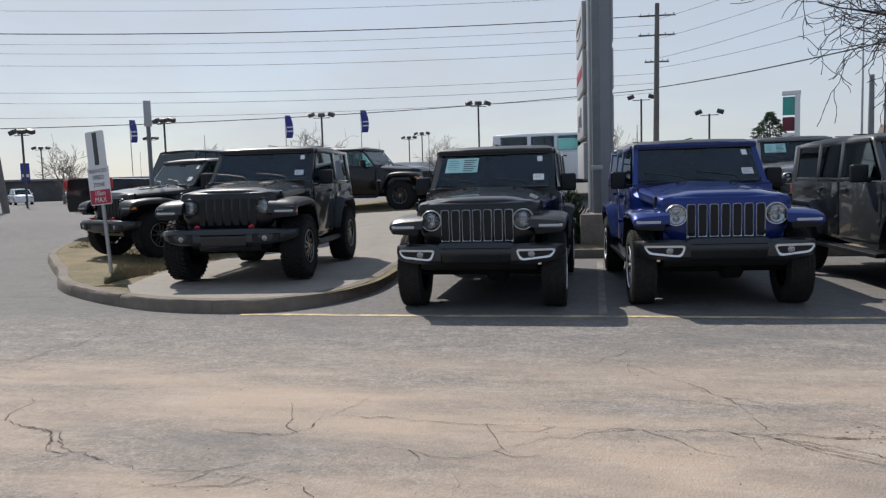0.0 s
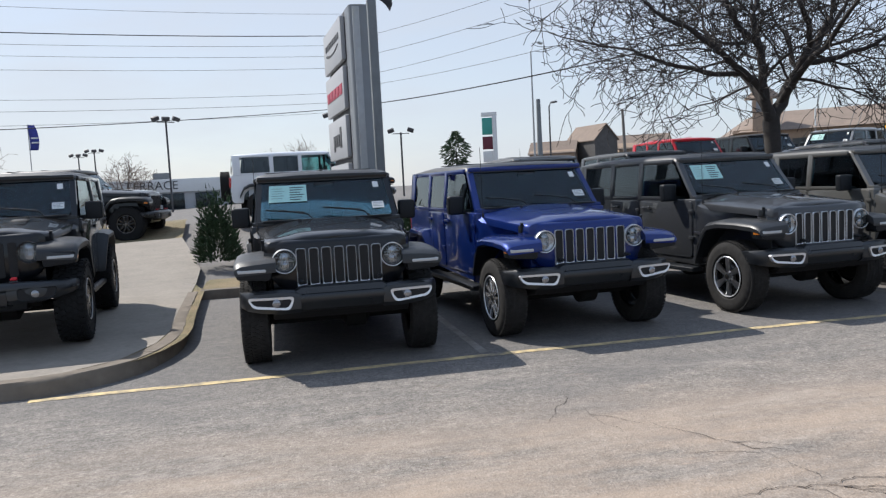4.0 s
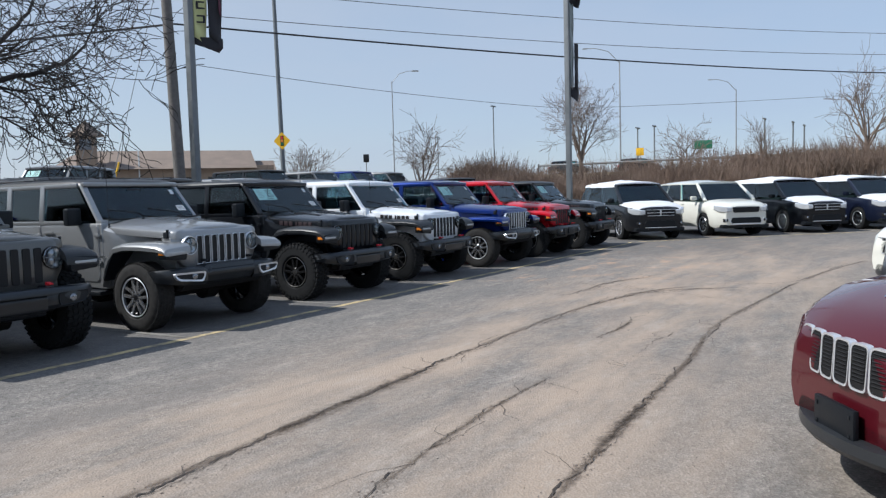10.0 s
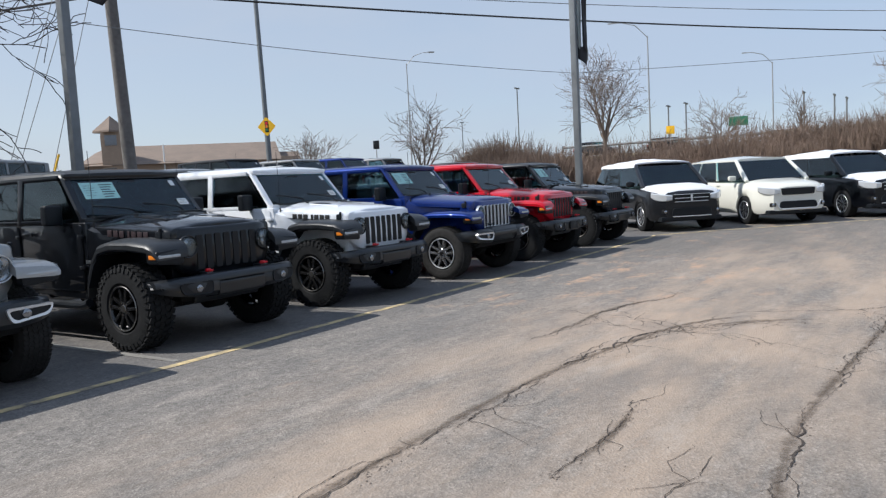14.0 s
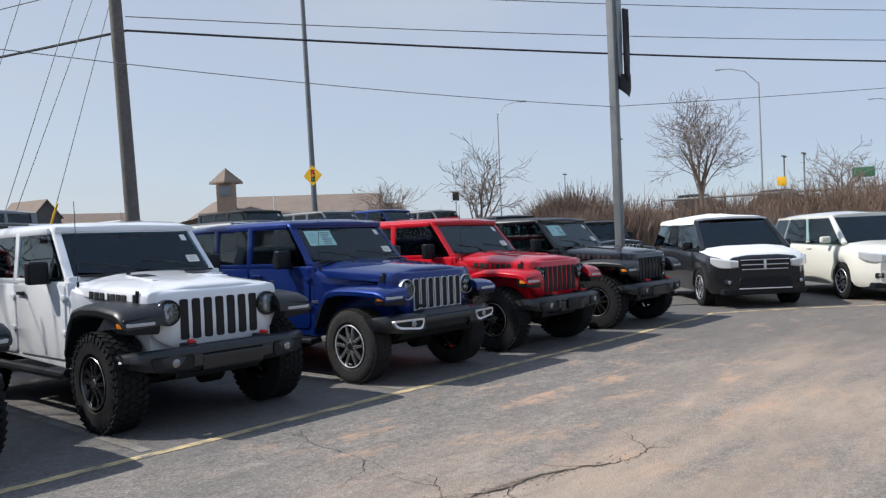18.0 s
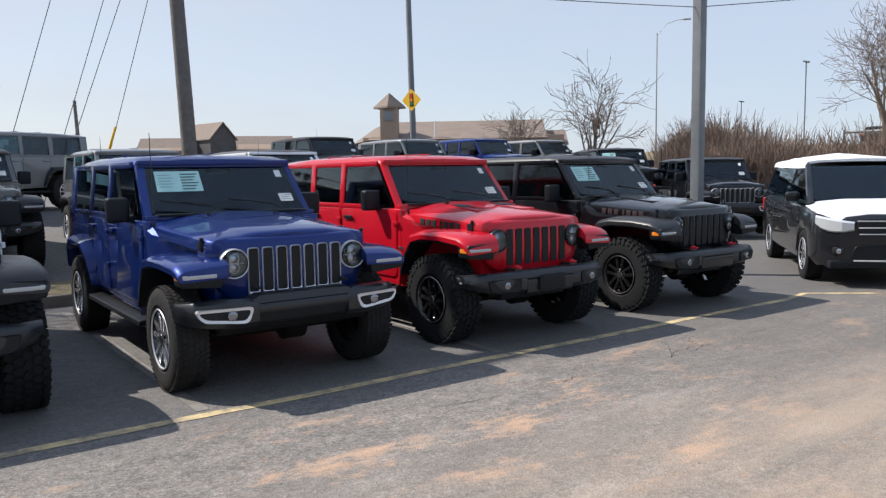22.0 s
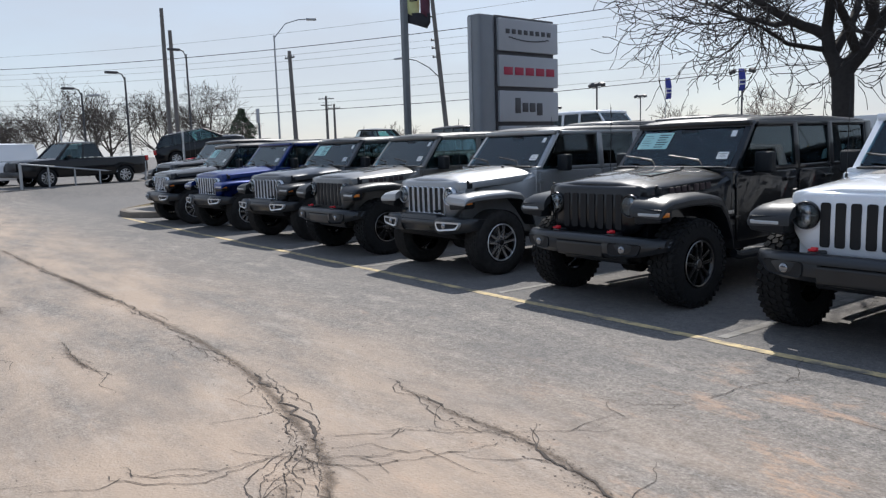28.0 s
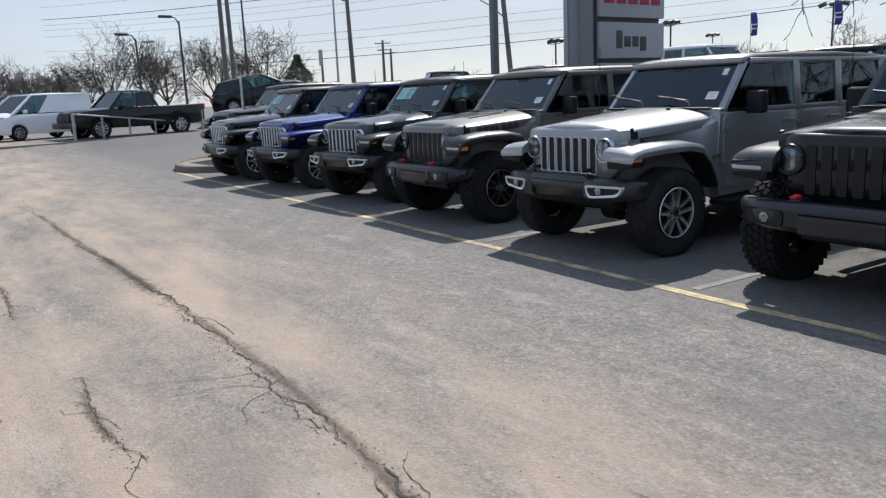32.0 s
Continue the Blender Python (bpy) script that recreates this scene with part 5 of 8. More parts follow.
def fan(name, outline, z, material, label, category, lower=False):
    bm = bmesh.new()
    vs = [bm.verts.new((x, y, height(x, y) + z)) for x, y in outline]
    f = bm.faces.new(vs)
    bmesh.ops.triangulate(bm, faces=[f])
    bmesh.ops.subdivide_edges(bm, edges=bm.edges[:], cuts=5, use_grid_fill=True)
    for v in bm.verts:
        v.co.z = height(v.co.x, v.co.y) + z - (0.06 if lower and -3.3 < v.co.x < -0.9 and 1.2 < v.co.y < 11.5 else 0)
    ob = part(name, bm, material, None, smooth=0)
    return tagged(ob, label, category, kind="structure")


inner = [tuple(p + Vector((0.06, 0.10))) for p in smooth_line(ISLAND, 0.4)]
fan("island_grass", [*inner, (-1.0, 9.0), (-1.5, 16.5), (-6.0, 18.5)], 0.138, M["grass"], "dry dead grass on the corner island", "grass", True)
PAD = [(-3.55, 12.4), (-3.62, 6.0), (-3.68, 2.6), (-3.35, 1.35), (-2.75, 0.52), (-2.15, 0.34), (-1.45, 0.22), (-0.92, 0.32), (-0.50, 0.70), (-0.27, 1.4), (-0.22, 2.1), (-0.30, 4.0), (-0.42, 8.0), (-1.2, 12.3)]
fan("concrete_pad", PAD, 0.143, M["concrete"], "pale concrete display pad on the island", "pavement")
bm = bmesh.new()
ys = (5.70, 6.3, 7.15)
xs = [-0.2 + 0.5 * k for k in range(54)]
g = [[bm.verts.new((x, y, 0.142 + (0.03 if y == 6.3 else 0.0) + random.uniform(-0.012, 0.012))) for y in ys] for x in xs]
for i in range(len(xs) - 1):
    for j in range(len(ys) - 1):
        bm.faces.new((g[i][j], g[i + 1][j], g[i + 1][j + 1], g[i][j + 1]))
tagged(part("strip_grass", bm, M["grass"], None, smooth=60), "dry grass strip between two parking rows", "grass", kind="structure")

# dead grass blades standing up on the island
def blades(name, label, spots, count, hmin, hmax, material, seed, z0=0.138):
    rnd = random.Random(seed)
    vs, fs = [], []
    for _ in range(count):
        x, y = spots(rnd)
        z = height(x, y) + z0
        a, h, w = rnd.uniform(0, 6.283), rnd.uniform(hmin, hmax), rnd.uniform(0.004, 0.009)
        lx, ly = rnd.uniform(-0.6, 0.6) * h, rnd.uniform(-0.6, 0.6) * h
        k = len(vs)
        vs += [(x - w * math.cos(a), y - w * math.sin(a), z), (x + w * math.cos(a), y + w * math.sin(a), z), (x + lx, y + ly, z + h)]
        fs.append((k, k + 1, k + 2))
    me = bpy.data.meshes.new(name)
    me.from_pydata(vs, [], fs)
    me.materials.append(material)
    return tagged(new(name, me), label, "grass", kind="stuff")


def on_island(rnd):
    t = rnd.random()
    y = 1.5 + 9.5 * rnd.random() ** 1.1
    left = -3.9 - 0.62 * (y - 1.2) if y < 7 else -8.9 - 0.47 * (y - 7)
    return left + 0.35 + (-3.75 - left - 0.4) * rnd.random(), y


blades("dead_grass", "short dead straw-coloured grass blades", on_island, 15000, 0.02, 0.07, M["grass"], 5)

# ---- cracks in the asphalt ----
def crack(points, width, seed, branch=0.0, rough=0.07, material=None):
    """A jagged crack through the points, with short forks that run beside it."""
    rnd = random.Random(seed)
    bm = bmesh.new()
    width *= 0.21

    def ragged(pts, step, amp):
        line = smooth_line(pts, step)
        drift, kink, out = 0.0, 0.0, []
        for i, p in enumerate(line):
            d = (line[min(i + 1, len(line) - 1)] - line[max(i - 1, 0)]).normalized()
            if rnd.random() < 0.35:
                kink = rnd.uniform(-1, 1) * amp
            drift = drift * 0.62 + kink * 0.38
            out.append(p + Vector((-d.y, d.x)) * (drift + rnd.uniform(-0.012, 0.012)))
        return out
    main = ragged(points, 0.04, rough * 0.55)
    n = len(main)
    wide = 1.0
    ws = []
    for i in range(n):
        if rnd.random() < 0.15:
            wide = rnd.choice((0.3, 0.5, 0.9, 1.6))
        ws.append(width * wide * rnd.uniform(0.7, 1.3) * min(1, 0.25 + i / 8, 0.25 + (n - 1 - i) / 8))
    strip(bm, main, ws, 0.0055, 0.35, rnd)
    # a thin second strand that parts from the crack and meets it again
    for k in range(int(n * branch / 9)):
        i = rnd.randint(2, max(3, n - 30))
        m = min(rnd.randint(10, 28), n - 2 - i)
        if m < 6:
            continue
        a = rnd.choice((-1, 1)) * rnd.uniform(0.04, 0.13)
        pts = []
        for j in range(m + 1):
            d = (main[min(i + j + 1, n - 1)] - main[i + j]).normalized()
            pts.append(main[i + j] + Vector((-d.y, d.x)) * (a * math.sin(math.pi * j / m) + rnd.uniform(-0.014, 0.014)))
        strip(bm, pts, [rnd.uniform(0.003, 0.007) for _ in pts], 0.0045, 0.3, rnd)
    for i in range(3, n - 3):
        if rnd.random() < branch * 0.45:
            d = (main[min(i + 4, n - 1)] - main[i]).normalized() * rnd.choice((-1, 1))
            s = rnd.choice((-1, 1))
            q, pts = main[i].copy(), [main[i].copy()]
            ang = s * rnd.uniform(0.5, 1.3)
            m = rnd.randint(4, 14)
            for k in range(m):
                if k % 3 == 0:
                    bend = rnd.uniform(-0.6, 0.6)
                a = ang * (1 - 0.5 * k / m) + bend + rnd.uniform(-0.2, 0.2)
                q = q + Vector((d.x * math.cos(a) - d.y * math.sin(a), d.x * math.sin(a) + d.y * math.cos(a))) * 0.045
                pts.append(q.copy())
            strip(bm, pts, [0.0055 * (1 - 0.7 * k / len(pts)) for k in range(len(pts))], 0.0035 + 0.0008 * (i % 2), 0.3, rnd)
    return part("crack", bm, material or M["crack"], GROUND, smooth=0)


def crumble(points, spread, count, seed):
    """Broken brown crumbs of asphalt scattered along a crack."""
    rnd = random.Random(seed)
    line = smooth_line(points, 0.1)
    vs, fs = [], []
    for _ in range(count):
        p = rnd.choice(line)
        x, y = p.x + rnd.gauss(0, spread * 0.8), p.y + rnd.gauss(0, spread)
        r, k, m = rnd.uniform(0.003, 0.009), len(vs), 5
        z = 0.0022 + 0.001 * rnd.random()
        for j in range(m):
            a = 6.283 * j / m + rnd.uniform(-0.4, 0.4)
            vs.append((x + 1.5 * r * rnd.uniform(0.5, 1.2) * math.cos(a), y + r * rnd.uniform(0.5, 1.2) * math.sin(a), z))
        vs.append((x, y, z + r * 0.25))
        fs += [(k + j, k + (j + 1) % m, k + m) for j in range(m)]
    me = bpy.data.meshes.new("crumbs")
    me.from_pydata(vs, [], fs)
    return placed("crumbs", me, M["crack_brown"], GROUND, "", 0)


crack([(3.6, -3.5), (5.0, -3.45), (7.3, -3.38), (8.2, -3.35), (9.6, -3.25), (12.0, -3.15), (13.0, -3.2), (14.4, -3.15), (15.4, -3.25), (16.3, -3.45), (16.95, -3.7), (17.3, -4.1)], 0.050, 3, 0.22, 0.11)
crumble([(4.2, -3.47), (7.6, -3.40), (8.2, -3.38), (9.6, -3.27), (11.2, -3.2), (12.5, -3.18), (13.6, -3.22), (15.0, -3.2), (16.6, -3.55)], 0.055, 936, 31)
crack([(14.87, -3.21), (16.4, -3.55), (17.4, -3.87), (17.8, -4.6), (18.5, -5.3), (21.7, -5.9), (24.5, -6.6)], 0.024, 4, 0.15)
crack([(8.1, -4.47), (9.6, -4.31), (11.0, -4.27)], 0.030, 5, 0.2)
crack([(12.75, -4.05), (13.4, -4.10), (14.15, -4.02)], 0.032, 6, 0.2)
crack([(7.9, -5.45), (8.4, -5.31), (9.9, -5.21), (12.1, -5.13), (13.1, -5.04), (14.05, -4.98), (15.6, -5.1), (16.7, -5.17), (18.2, -5.29), (21.7, -5.77)], 0.036, 7, 0.12, 0.10)
crumble([(8.4, -5.31), (9.9, -5.21), (12.1, -5.13), (14.0, -4.98), (16.7, -5.17)], 0.035, 396, 71)
crumble([(8.1, -4.47), (9.6, -4.31), (11.0, -4.27)], 0.035, 108, 72)
crumble([(12.75, -4.05), (13.4, -4.10), (14.15, -4.02)], 0.035, 79, 73)
crumble([(16.2, -3.45), (16.6, -3.75), (17.0, -4.1), (17.3, -4.6)], 0.10, 180, 74)
crumble([(16.4, -2.6), (17.0, -2.55), (17.7, -2.7), (18.3, -2.95)], 0.06, 151, 75)
crack([(15.6, -2.5), (16.4, -2.59), (17.0, -2.55), (17.7, -2.68), (18.2, -2.95), (18.7, -2.94)], 0.038, 8, 0.3)
crack([(16.25, -3.45), (16.5, -2.9), (16.95, -2.48), (17.16, -2.12), (17.27, -1.38), (17.38, -0.74), (17.6, -0.25)], 0.016, 9, 0.18)
crack([(16.0, -4.5), (16.28, -4.2), (16.35, -3.67), (16.28, -3.45)], 0.016, 10, 0.3)
crack([(16.4, -3.7), (16.75, -3.2), (17.0, -2.6)], 0.012, 11, 0.5)
crack([(16.3, -3.45), (16.5, -3.75), (16.9, -4.1), (17.2, -4.6)], 0.020, 12, 0.5)
crack([(18.2, -1.1), (18.55, -0.77), (19.0, -0.57), (19.5, -0.3)], 0.010, 13, 0.1)
crack([(20.4, -0.85), (21.6, -0.9), (23.2, -0.95), (24.6, -0.85), (25.8, -0.7)], 0.016, 14, 0.1)
crack([(-0.95, -3.7), (-0.4, -3.92), (-0.1, -4.2), (0.45, -4.38), (0.95, -4.39), (1.5, -4.5)], 0.022, 15, 0.2)
crack([(0.55, -3.76), (1.06, -3.8), (1.2, -3.43), (1.9, -3.47), (2.57, -3.52), (3.1, -3.51), (3.6, -3.52), (4.1, -3.8), (4.8, -4.1)], 0.028, 16, 0.18)
crack([(3.4, -2.6), (3.59, -2.91), (3.66, -3.47)], 0.020, 17, 0.2)
crack([(1.3, -3.0), (1.2, -3.43)], 0.014, 18)
crack([(1.6, -3.95), (1.79, -3.94), (2.08, -4.07), (2.37, -3.8), (2.7, -3.55)], 0.016, 19, 0.2)
crack([(2.08, -4.07), (2.12, -4.6), (2.0, -5.2)], 0.014, 20, 0.2)
crack([(-2.6, -2.6), (-2.15, -2.26), (-2.0, -1.83), (-2.07, -1.09), (-1.7, -0.5)], 0.016, 21, 0.3)
crack([(3.0, -1.5), (3.02, -1.9), (3.04, -2.44)], 0.016, 22, 0.25)
crack([(-2.9, -2.2), (-2.4, -2.5), (-2.0, -2.9), (-2.2, -3.4)], 0.014, 23, 0.6)
crack([(4.1, -3.2), (4.6, -3.55), (5.6, -3.75), (7.0, -3.95)], 0.018, 24, 0.3)
crack([(10.35, -3.30), (10.5, -3.42), (10.4, -3.6)], 0.02, 25, 0.3)
crack([(11.5, -4.75), (12.2, -4.62), (13.2, -4.66)], 0.010, 26, 0.2)

# brown dirt lying along the long cracks
def dirt_band(points, width, seed, strength=0.62):
    """A ribbon of dirt; the attribute says how thickly it covers, most along the middle."""
    rnd = random.Random(seed)
    line = smooth_line(points, 0.10)
    n = len(line)
    vs, fs, cover = [], [], []
    heavy, wide = 1.0, 1.0
    for i, p in enumerate(line):
        d = (line[min(i + 1, n - 1)] - line[max(i - 1, 0)]).normalized()
        side = Vector((-d.y, d.x))
        heavy += 0.25 * (rnd.uniform(0.35, 1.15) - heavy)
        wide += 0.30 * (rnd.uniform(0.5, 1.4) - wide)
        end = min(1, i / 6, (n - 1 - i) / 6)
        for j, u in enumerate((-1, -0.45, 0.0, 0.45, 1)):
            q = p + side * u * width * wide
            vs.append((q.x, q.y, height(q.x, q.y) + 0.003))
            cover.append((0.0, 0.45, 1.0, 0.45, 0.0)[j] * strength * heavy * end)
    for i in range(n - 1):
        for j in range(4):
            k = i * 5 + j
            fs.append((k, k + 5, k + 6, k + 1))
    me = bpy.data.meshes.new("dirt_band")
    me.from_pydata(vs, [], fs)
    me.attributes.new("cover", "FLOAT", "POINT").data.foreach_set("value", cover)
    return placed("dirt_band", me, M["washed_dirt"], GROUND, "", 0)


dirt_band([(4.2, -3.48), (7.3, -3.38), (9.6, -3.25), (12.0, -3.15), (14.4, -3.15), (16.3, -3.45), (16.95, -3.7), (17.5, -4.2)], 0.085, 1, 0.50)
dirt_band([(8.6, -3.33), (9.2, -3.30), (9.8, -3.27), (10.6, -3.22), (11.3, -3.19)], 0.16, 5, 0.55)
dirt_band([(8.4, -5.31), (9.9, -5.21), (12.1, -5.13), (14.0, -4.98), (16.7, -5.17), (18.2, -5.29)], 0.075, 2, 0.52)
dirt_band([(9.2, -5.25), (10.0, -5.20), (10.8, -5.17)], 0.13, 10, 0.55)
dirt_band([(8.1, -4.47), (9.6, -4.31), (11.0, -4.27)], 0.06, 3, 0.45)
dirt_band([(12.75, -4.05), (13.4, -4.10), (14.15, -4.02)], 0.055, 6, 0.55)
dirt_band([(15.6, -2.5), (16.4, -2.59), (17.0, -2.55), (17.7, -2.68), (18.2, -2.95)], 0.08, 4, 0.42)
dirt_band([(16.3, -3.4), (16.7, -3.75), (17.1, -4.2), (17.4, -4.8)], 0.20, 7, 0.42)
dirt_band([(18.5, -5.3), (20.5, -5.65), (22.5, -6.1)], 0.08, 9, 0.5)

# loose stones and twigs on the asphalt
vs, fs = [], []
rnd = random.Random(8)
for _ in range(3200):
    x, y, s = rnd.uniform(-4, 27), -0.3 - 6.2 * rnd.random(), rnd.uniform(0.002, 0.006)
    k = len(vs)
    vs += [(x - s, y - s * 0.6, 0.001), (x + s, y - s * 0.7, 0.001), (x + s * 0.2, y + s, 0.001), (x + rnd.uniform(-0.3, 0.3) * s, y, s * 0.9)]
    fs += [(k, k + 1, k + 3), (k + 1, k + 2, k + 3), (k + 2, k, k + 3)]
me = bpy.data.meshes.new("grit")
me.from_pydata(vs, [], fs)
me.materials.append(M["kerb"])
tagged(new("grit", me), "loose pale grit scattered over the asphalt", "gravel", kind="stuff")


# ---- first row ----
ROW = [
    (1.55, 0.265, "black", "glossy black off-road car with bright grille parked in the row", dict(look_="trim")),
    (4.085, 0.46, "blue", "deep blue off-road car with bright grille parked in the row", dict(look_="trim", flares="body", sheet_=False, skew=4)),
    (6.87, 0.55, "charcoal", "charcoal off-road car with bright grille and grey alloy wheels", dict(look_="trim_grey", skew=5)),
    (9.32, 0.51, "granite", "warm grey off-road car with dark grille and red hooks", dict(look_="trail", sheet_=False, hood_word="decal_red")),
    (11.98, 0.49, "silver", "silver off-road car with black roof and bright wheels", dict(look_="trim", sheet_=False, flares="body")),
    (14.77, 0.53, "black", "black off-road car with knobbly tyres and red hooks", dict(look_="trail", hood_word="decal_red", slip=True)),
    (17.44, 0.57, "white", "white off-road car with black flares and dark hood lettering", dict(look_="trail", sheet_=False, hood_word="decal", top="body")),
    (20.065, 0.35, "blue", "deep blue off-road car with bright grille and side steps", dict(look_="trim", flares="body", top="body", slip=True)),
    (22.617, 0.381, "red", "bright red off-road car with knobbly tyres and red roof", dict(look_="trail", flares="body", sheet_=False, top="body", hood_word="decal")),
    (25.27, 0.37, "black", "black off-road car with red hooks at the end of the row", dict(look_="trail", hood_word="decal_red", slip=True)),
]
for x, y, paint, label, extra in ROW:
    offroader(x, y, 0.0, extra.pop("skew", 0), paint, label, **extra)
offroader(-1.87, 1.40, 0.165, 5, "black", "black two-door off-road car on a concrete pad", "trail", doors=2, sheet_=False)

offroader(-5.95, 4.85, 0.155, -27, "black", "black off-road car with silver-lit bumper on the dry grass", "trail", sheet_=False)

# ---- second and third rows on the rising ground ----
BEHIND = [
    (6.8, 7.5, 0, "grey", "grey off-road car in the row behind", dict(look_="trim")),
    (9.5, 7.6, 0, "charcoal", "dark grey off-road car in the row behind", dict(look_="trim", sheet_=False)),
    (15.7, 7.6, 0, "grey", "grey off-road car in the row behind", dict(look_="trim", sheet_=False)),
    (18.5, 7.5, 0, "granite", "warm grey off-road car with price sheet in the row behind", dict(look_="trail", hooks=False)),
    (21.25, 7.55, 0, "grey", "pale grey off-road car in the row behind", dict(look_="trim", top="body", sheet_=False)),
    (24.0, 7.5, 0, "white", "white off-road car with dark top in the row behind", dict(look_="trim", sheet_=False)),
    (13.6, 13.0, 0, "red", "red off-road car with red roof in the back row", dict(look_="trail", top="body", sheet_=False)),
    (16.3, 13.2, 0, "black", "black off-road car with soft top in the back row", dict(look_="trail", top="soft", sheet_=False)),
    (17.7, 14.8, -64, "grey", "grey off-road car standing sideways behind the back row", dict(look_="trim", top="body")),
    (28.2, 13.4, 0, "black", "black off-road car in the back row", dict(look_="trim", top="soft", sheet_=False)),
    (31.2, 13.2, 0, "grey", "silver-grey off-road car in the back row", dict(look_="trim", top="body", sheet_=False)),
    (34.4, 13.6, 0, "blue", "blue off-road car with blue roof in the back row", dict(look_="trim", top="body", sheet_=False)),
    (37.4, 13.8, 0, "grey", "grey off-road car in the back row", dict(look_="trim", top="body", sheet_=False)),
    (33.4, 5.2, -38, "black", "black off-road car with bright grille behind the row", dict(look_="trim", sheet_=False)),
    (34.6, 9.0, -30, "black", "black off-road car behind the row", dict(look_="trail", sheet_=True)),
]
for x, y, rz, paint, label, extra in BEHIND:
    offroader(x, y, height(x, y + 1.8), rz, paint, label, tilt=0, group="off-road cars behind", **extra)
offroader(4.1, 15.1, height(1.0, 15.1), 92, "white", "white off-road car seen from its side", "trim", sheet_=False, top="body", group="off-road cars behind")
offroader(-2.0, 14.0, height(-4.2, 14.0) + 0.13, 82, "black", "black off-road car parked across the dry grass", "trail", sheet_=False, group="off-road cars behind")


# ---- road cars and vans, lofted ----
def arch_z(y, wheels, r, base):
    z = base
    for c in wheels:
        if abs(y - c) < r:
            z = max(z, 0.30 + math.sqrt(r * r - (y - c) ** 2) * 1.02)
    return z


def lofted_body(spec):
    """Body below the glass: outlines along the car with wheel arches and a bonnet that falls to the nose."""
    L, W, base = spec["length"], spec["width"] / 2, spec["base"]
    nose, belt = spec["nose"], spec["belt"]

    def make(bm):
        ys = sorted({0.0, 0.03, 0.10, 0.22, L - 0.22, L - 0.10, L - 0.02, *[0.4 + (L - 0.8) * k / 22 for k in range(23)], *[c + spec["arch"] * s for c in spec["axles"] for s in (-1.0, -0.985, -0.9, -0.7, -0.4, 0, 0.4, 0.7, 0.9, 0.985, 1.0)]})
        st = []
        for y in ys:
            f = min(1, y / 0.55)
            g = min(1, (L - y) / 0.5)
            q = spec.get("round", 0.20)
            w = W * (1 - q + q * math.sin(f * math.pi / 2)) * (0.86 + 0.14 * math.sin(g * math.pi / 2))
            low = arch_z(y, spec["axles"], spec["arch"], base + 0.06 * (1 - min(1, y / 0.3)) + 0.10 * (1 - min(1, (L - y) / 0.5)))
            top = np.interp(y, [p[0] for p in belt], [p[1] for p in belt])
            crown = np.interp(y, [p[0] for p in nose], [p[1] for p in nose]) if y < nose[-1][0] else top
            mid = max(low + 0.02, (low + top) / 2)
            half = [(w * 0.93, low), (w, max(low + 0.01, low + 0.10)), (w, max(mid, low + 0.12)), (w * 0.985, max(top - 0.12, low + 0.14)), (w * 0.945, max(top - 0.02, low + 0.16)), (w * 0.80, max(top + (crown - top) * 0.55, low + 0.17)), (w * 0.42, max(crown, low + 0.18))]
            st.append([(-x, y, z) for x, z in half] + [(x, y, z) for x, z in half[::-1]])
        loft(bm, st)
    return make


def cabin_point(spec, u, v, side):
    """A point on the cabin's flank: u along from the screen's foot to the tail, v up from belt to roof."""
    (y0, z0), (y1, z1), (y2, z2), (y3, z3) = spec["cabin"]
    a = (y0 + (y1 - y0) * v, y3 + (y2 - y3) * v)
    y = a[0] + (a[1] - a[0]) * u
    zt = z1 + (z2 - z1) * u
    zb = z0 + (z3 - z0) * u
    w = spec["width"] / 2 * (0.945 - spec.get("tumble", 0.17) * v) * (1 - 0.10 * max(0, 0.10 - u) * 6 * (1 - v * 0.4)) * (1 - 0.07 * max(0, u - 0.85) * 5)
    return Vector((side * w, y, zb + (zt - zb) * v))


def pillar_mesh(spec, k, s):
    """One post of the cabin's flank."""
    cuts = [0.0, *spec["posts"], 1.0]

    def make(bm):
        u, t = cuts[k], spec["post_w"]
        a, b = (u, u + t) if k == 0 else ((u - t, u) if k == len(cuts) - 1 else (u - t / 2, u + t / 2))
        pane(bm, [cabin_point(spec, a, 0, s), cabin_point(spec, b, 0, s), cabin_point(spec, b, 1, s), cabin_point(spec, a, 1, s)][::s], 0.03)
    return make


def lofted_roof(spec, lift=0.0, name=""):
    def make(bm):
        st = []
        for k in range(9):
            u = k / 8
            p = cabin_point(spec, u, 1.0, 1)
            c = (0.05 + (0.045 if "tumble" in spec else 0)) * math.sin(math.pi * min(1, max(0, u * 0.9 + 0.08))) + lift
            w = p.x
            st.append([(-w, p.y, p.z - 0.02), (-w, p.y, p.z + 0.015 + lift * 0.6), (-w * 0.8, p.y, p.z + 0.03 + c * 0.6), (0, p.y, p.z + 0.035 + c), (w * 0.8, p.y, p.z + 0.03 + c * 0.6), (w, p.y, p.z + 0.015 + lift * 0.6), (w, p.y, p.z - 0.02)])
        loft(bm, st)
    return make


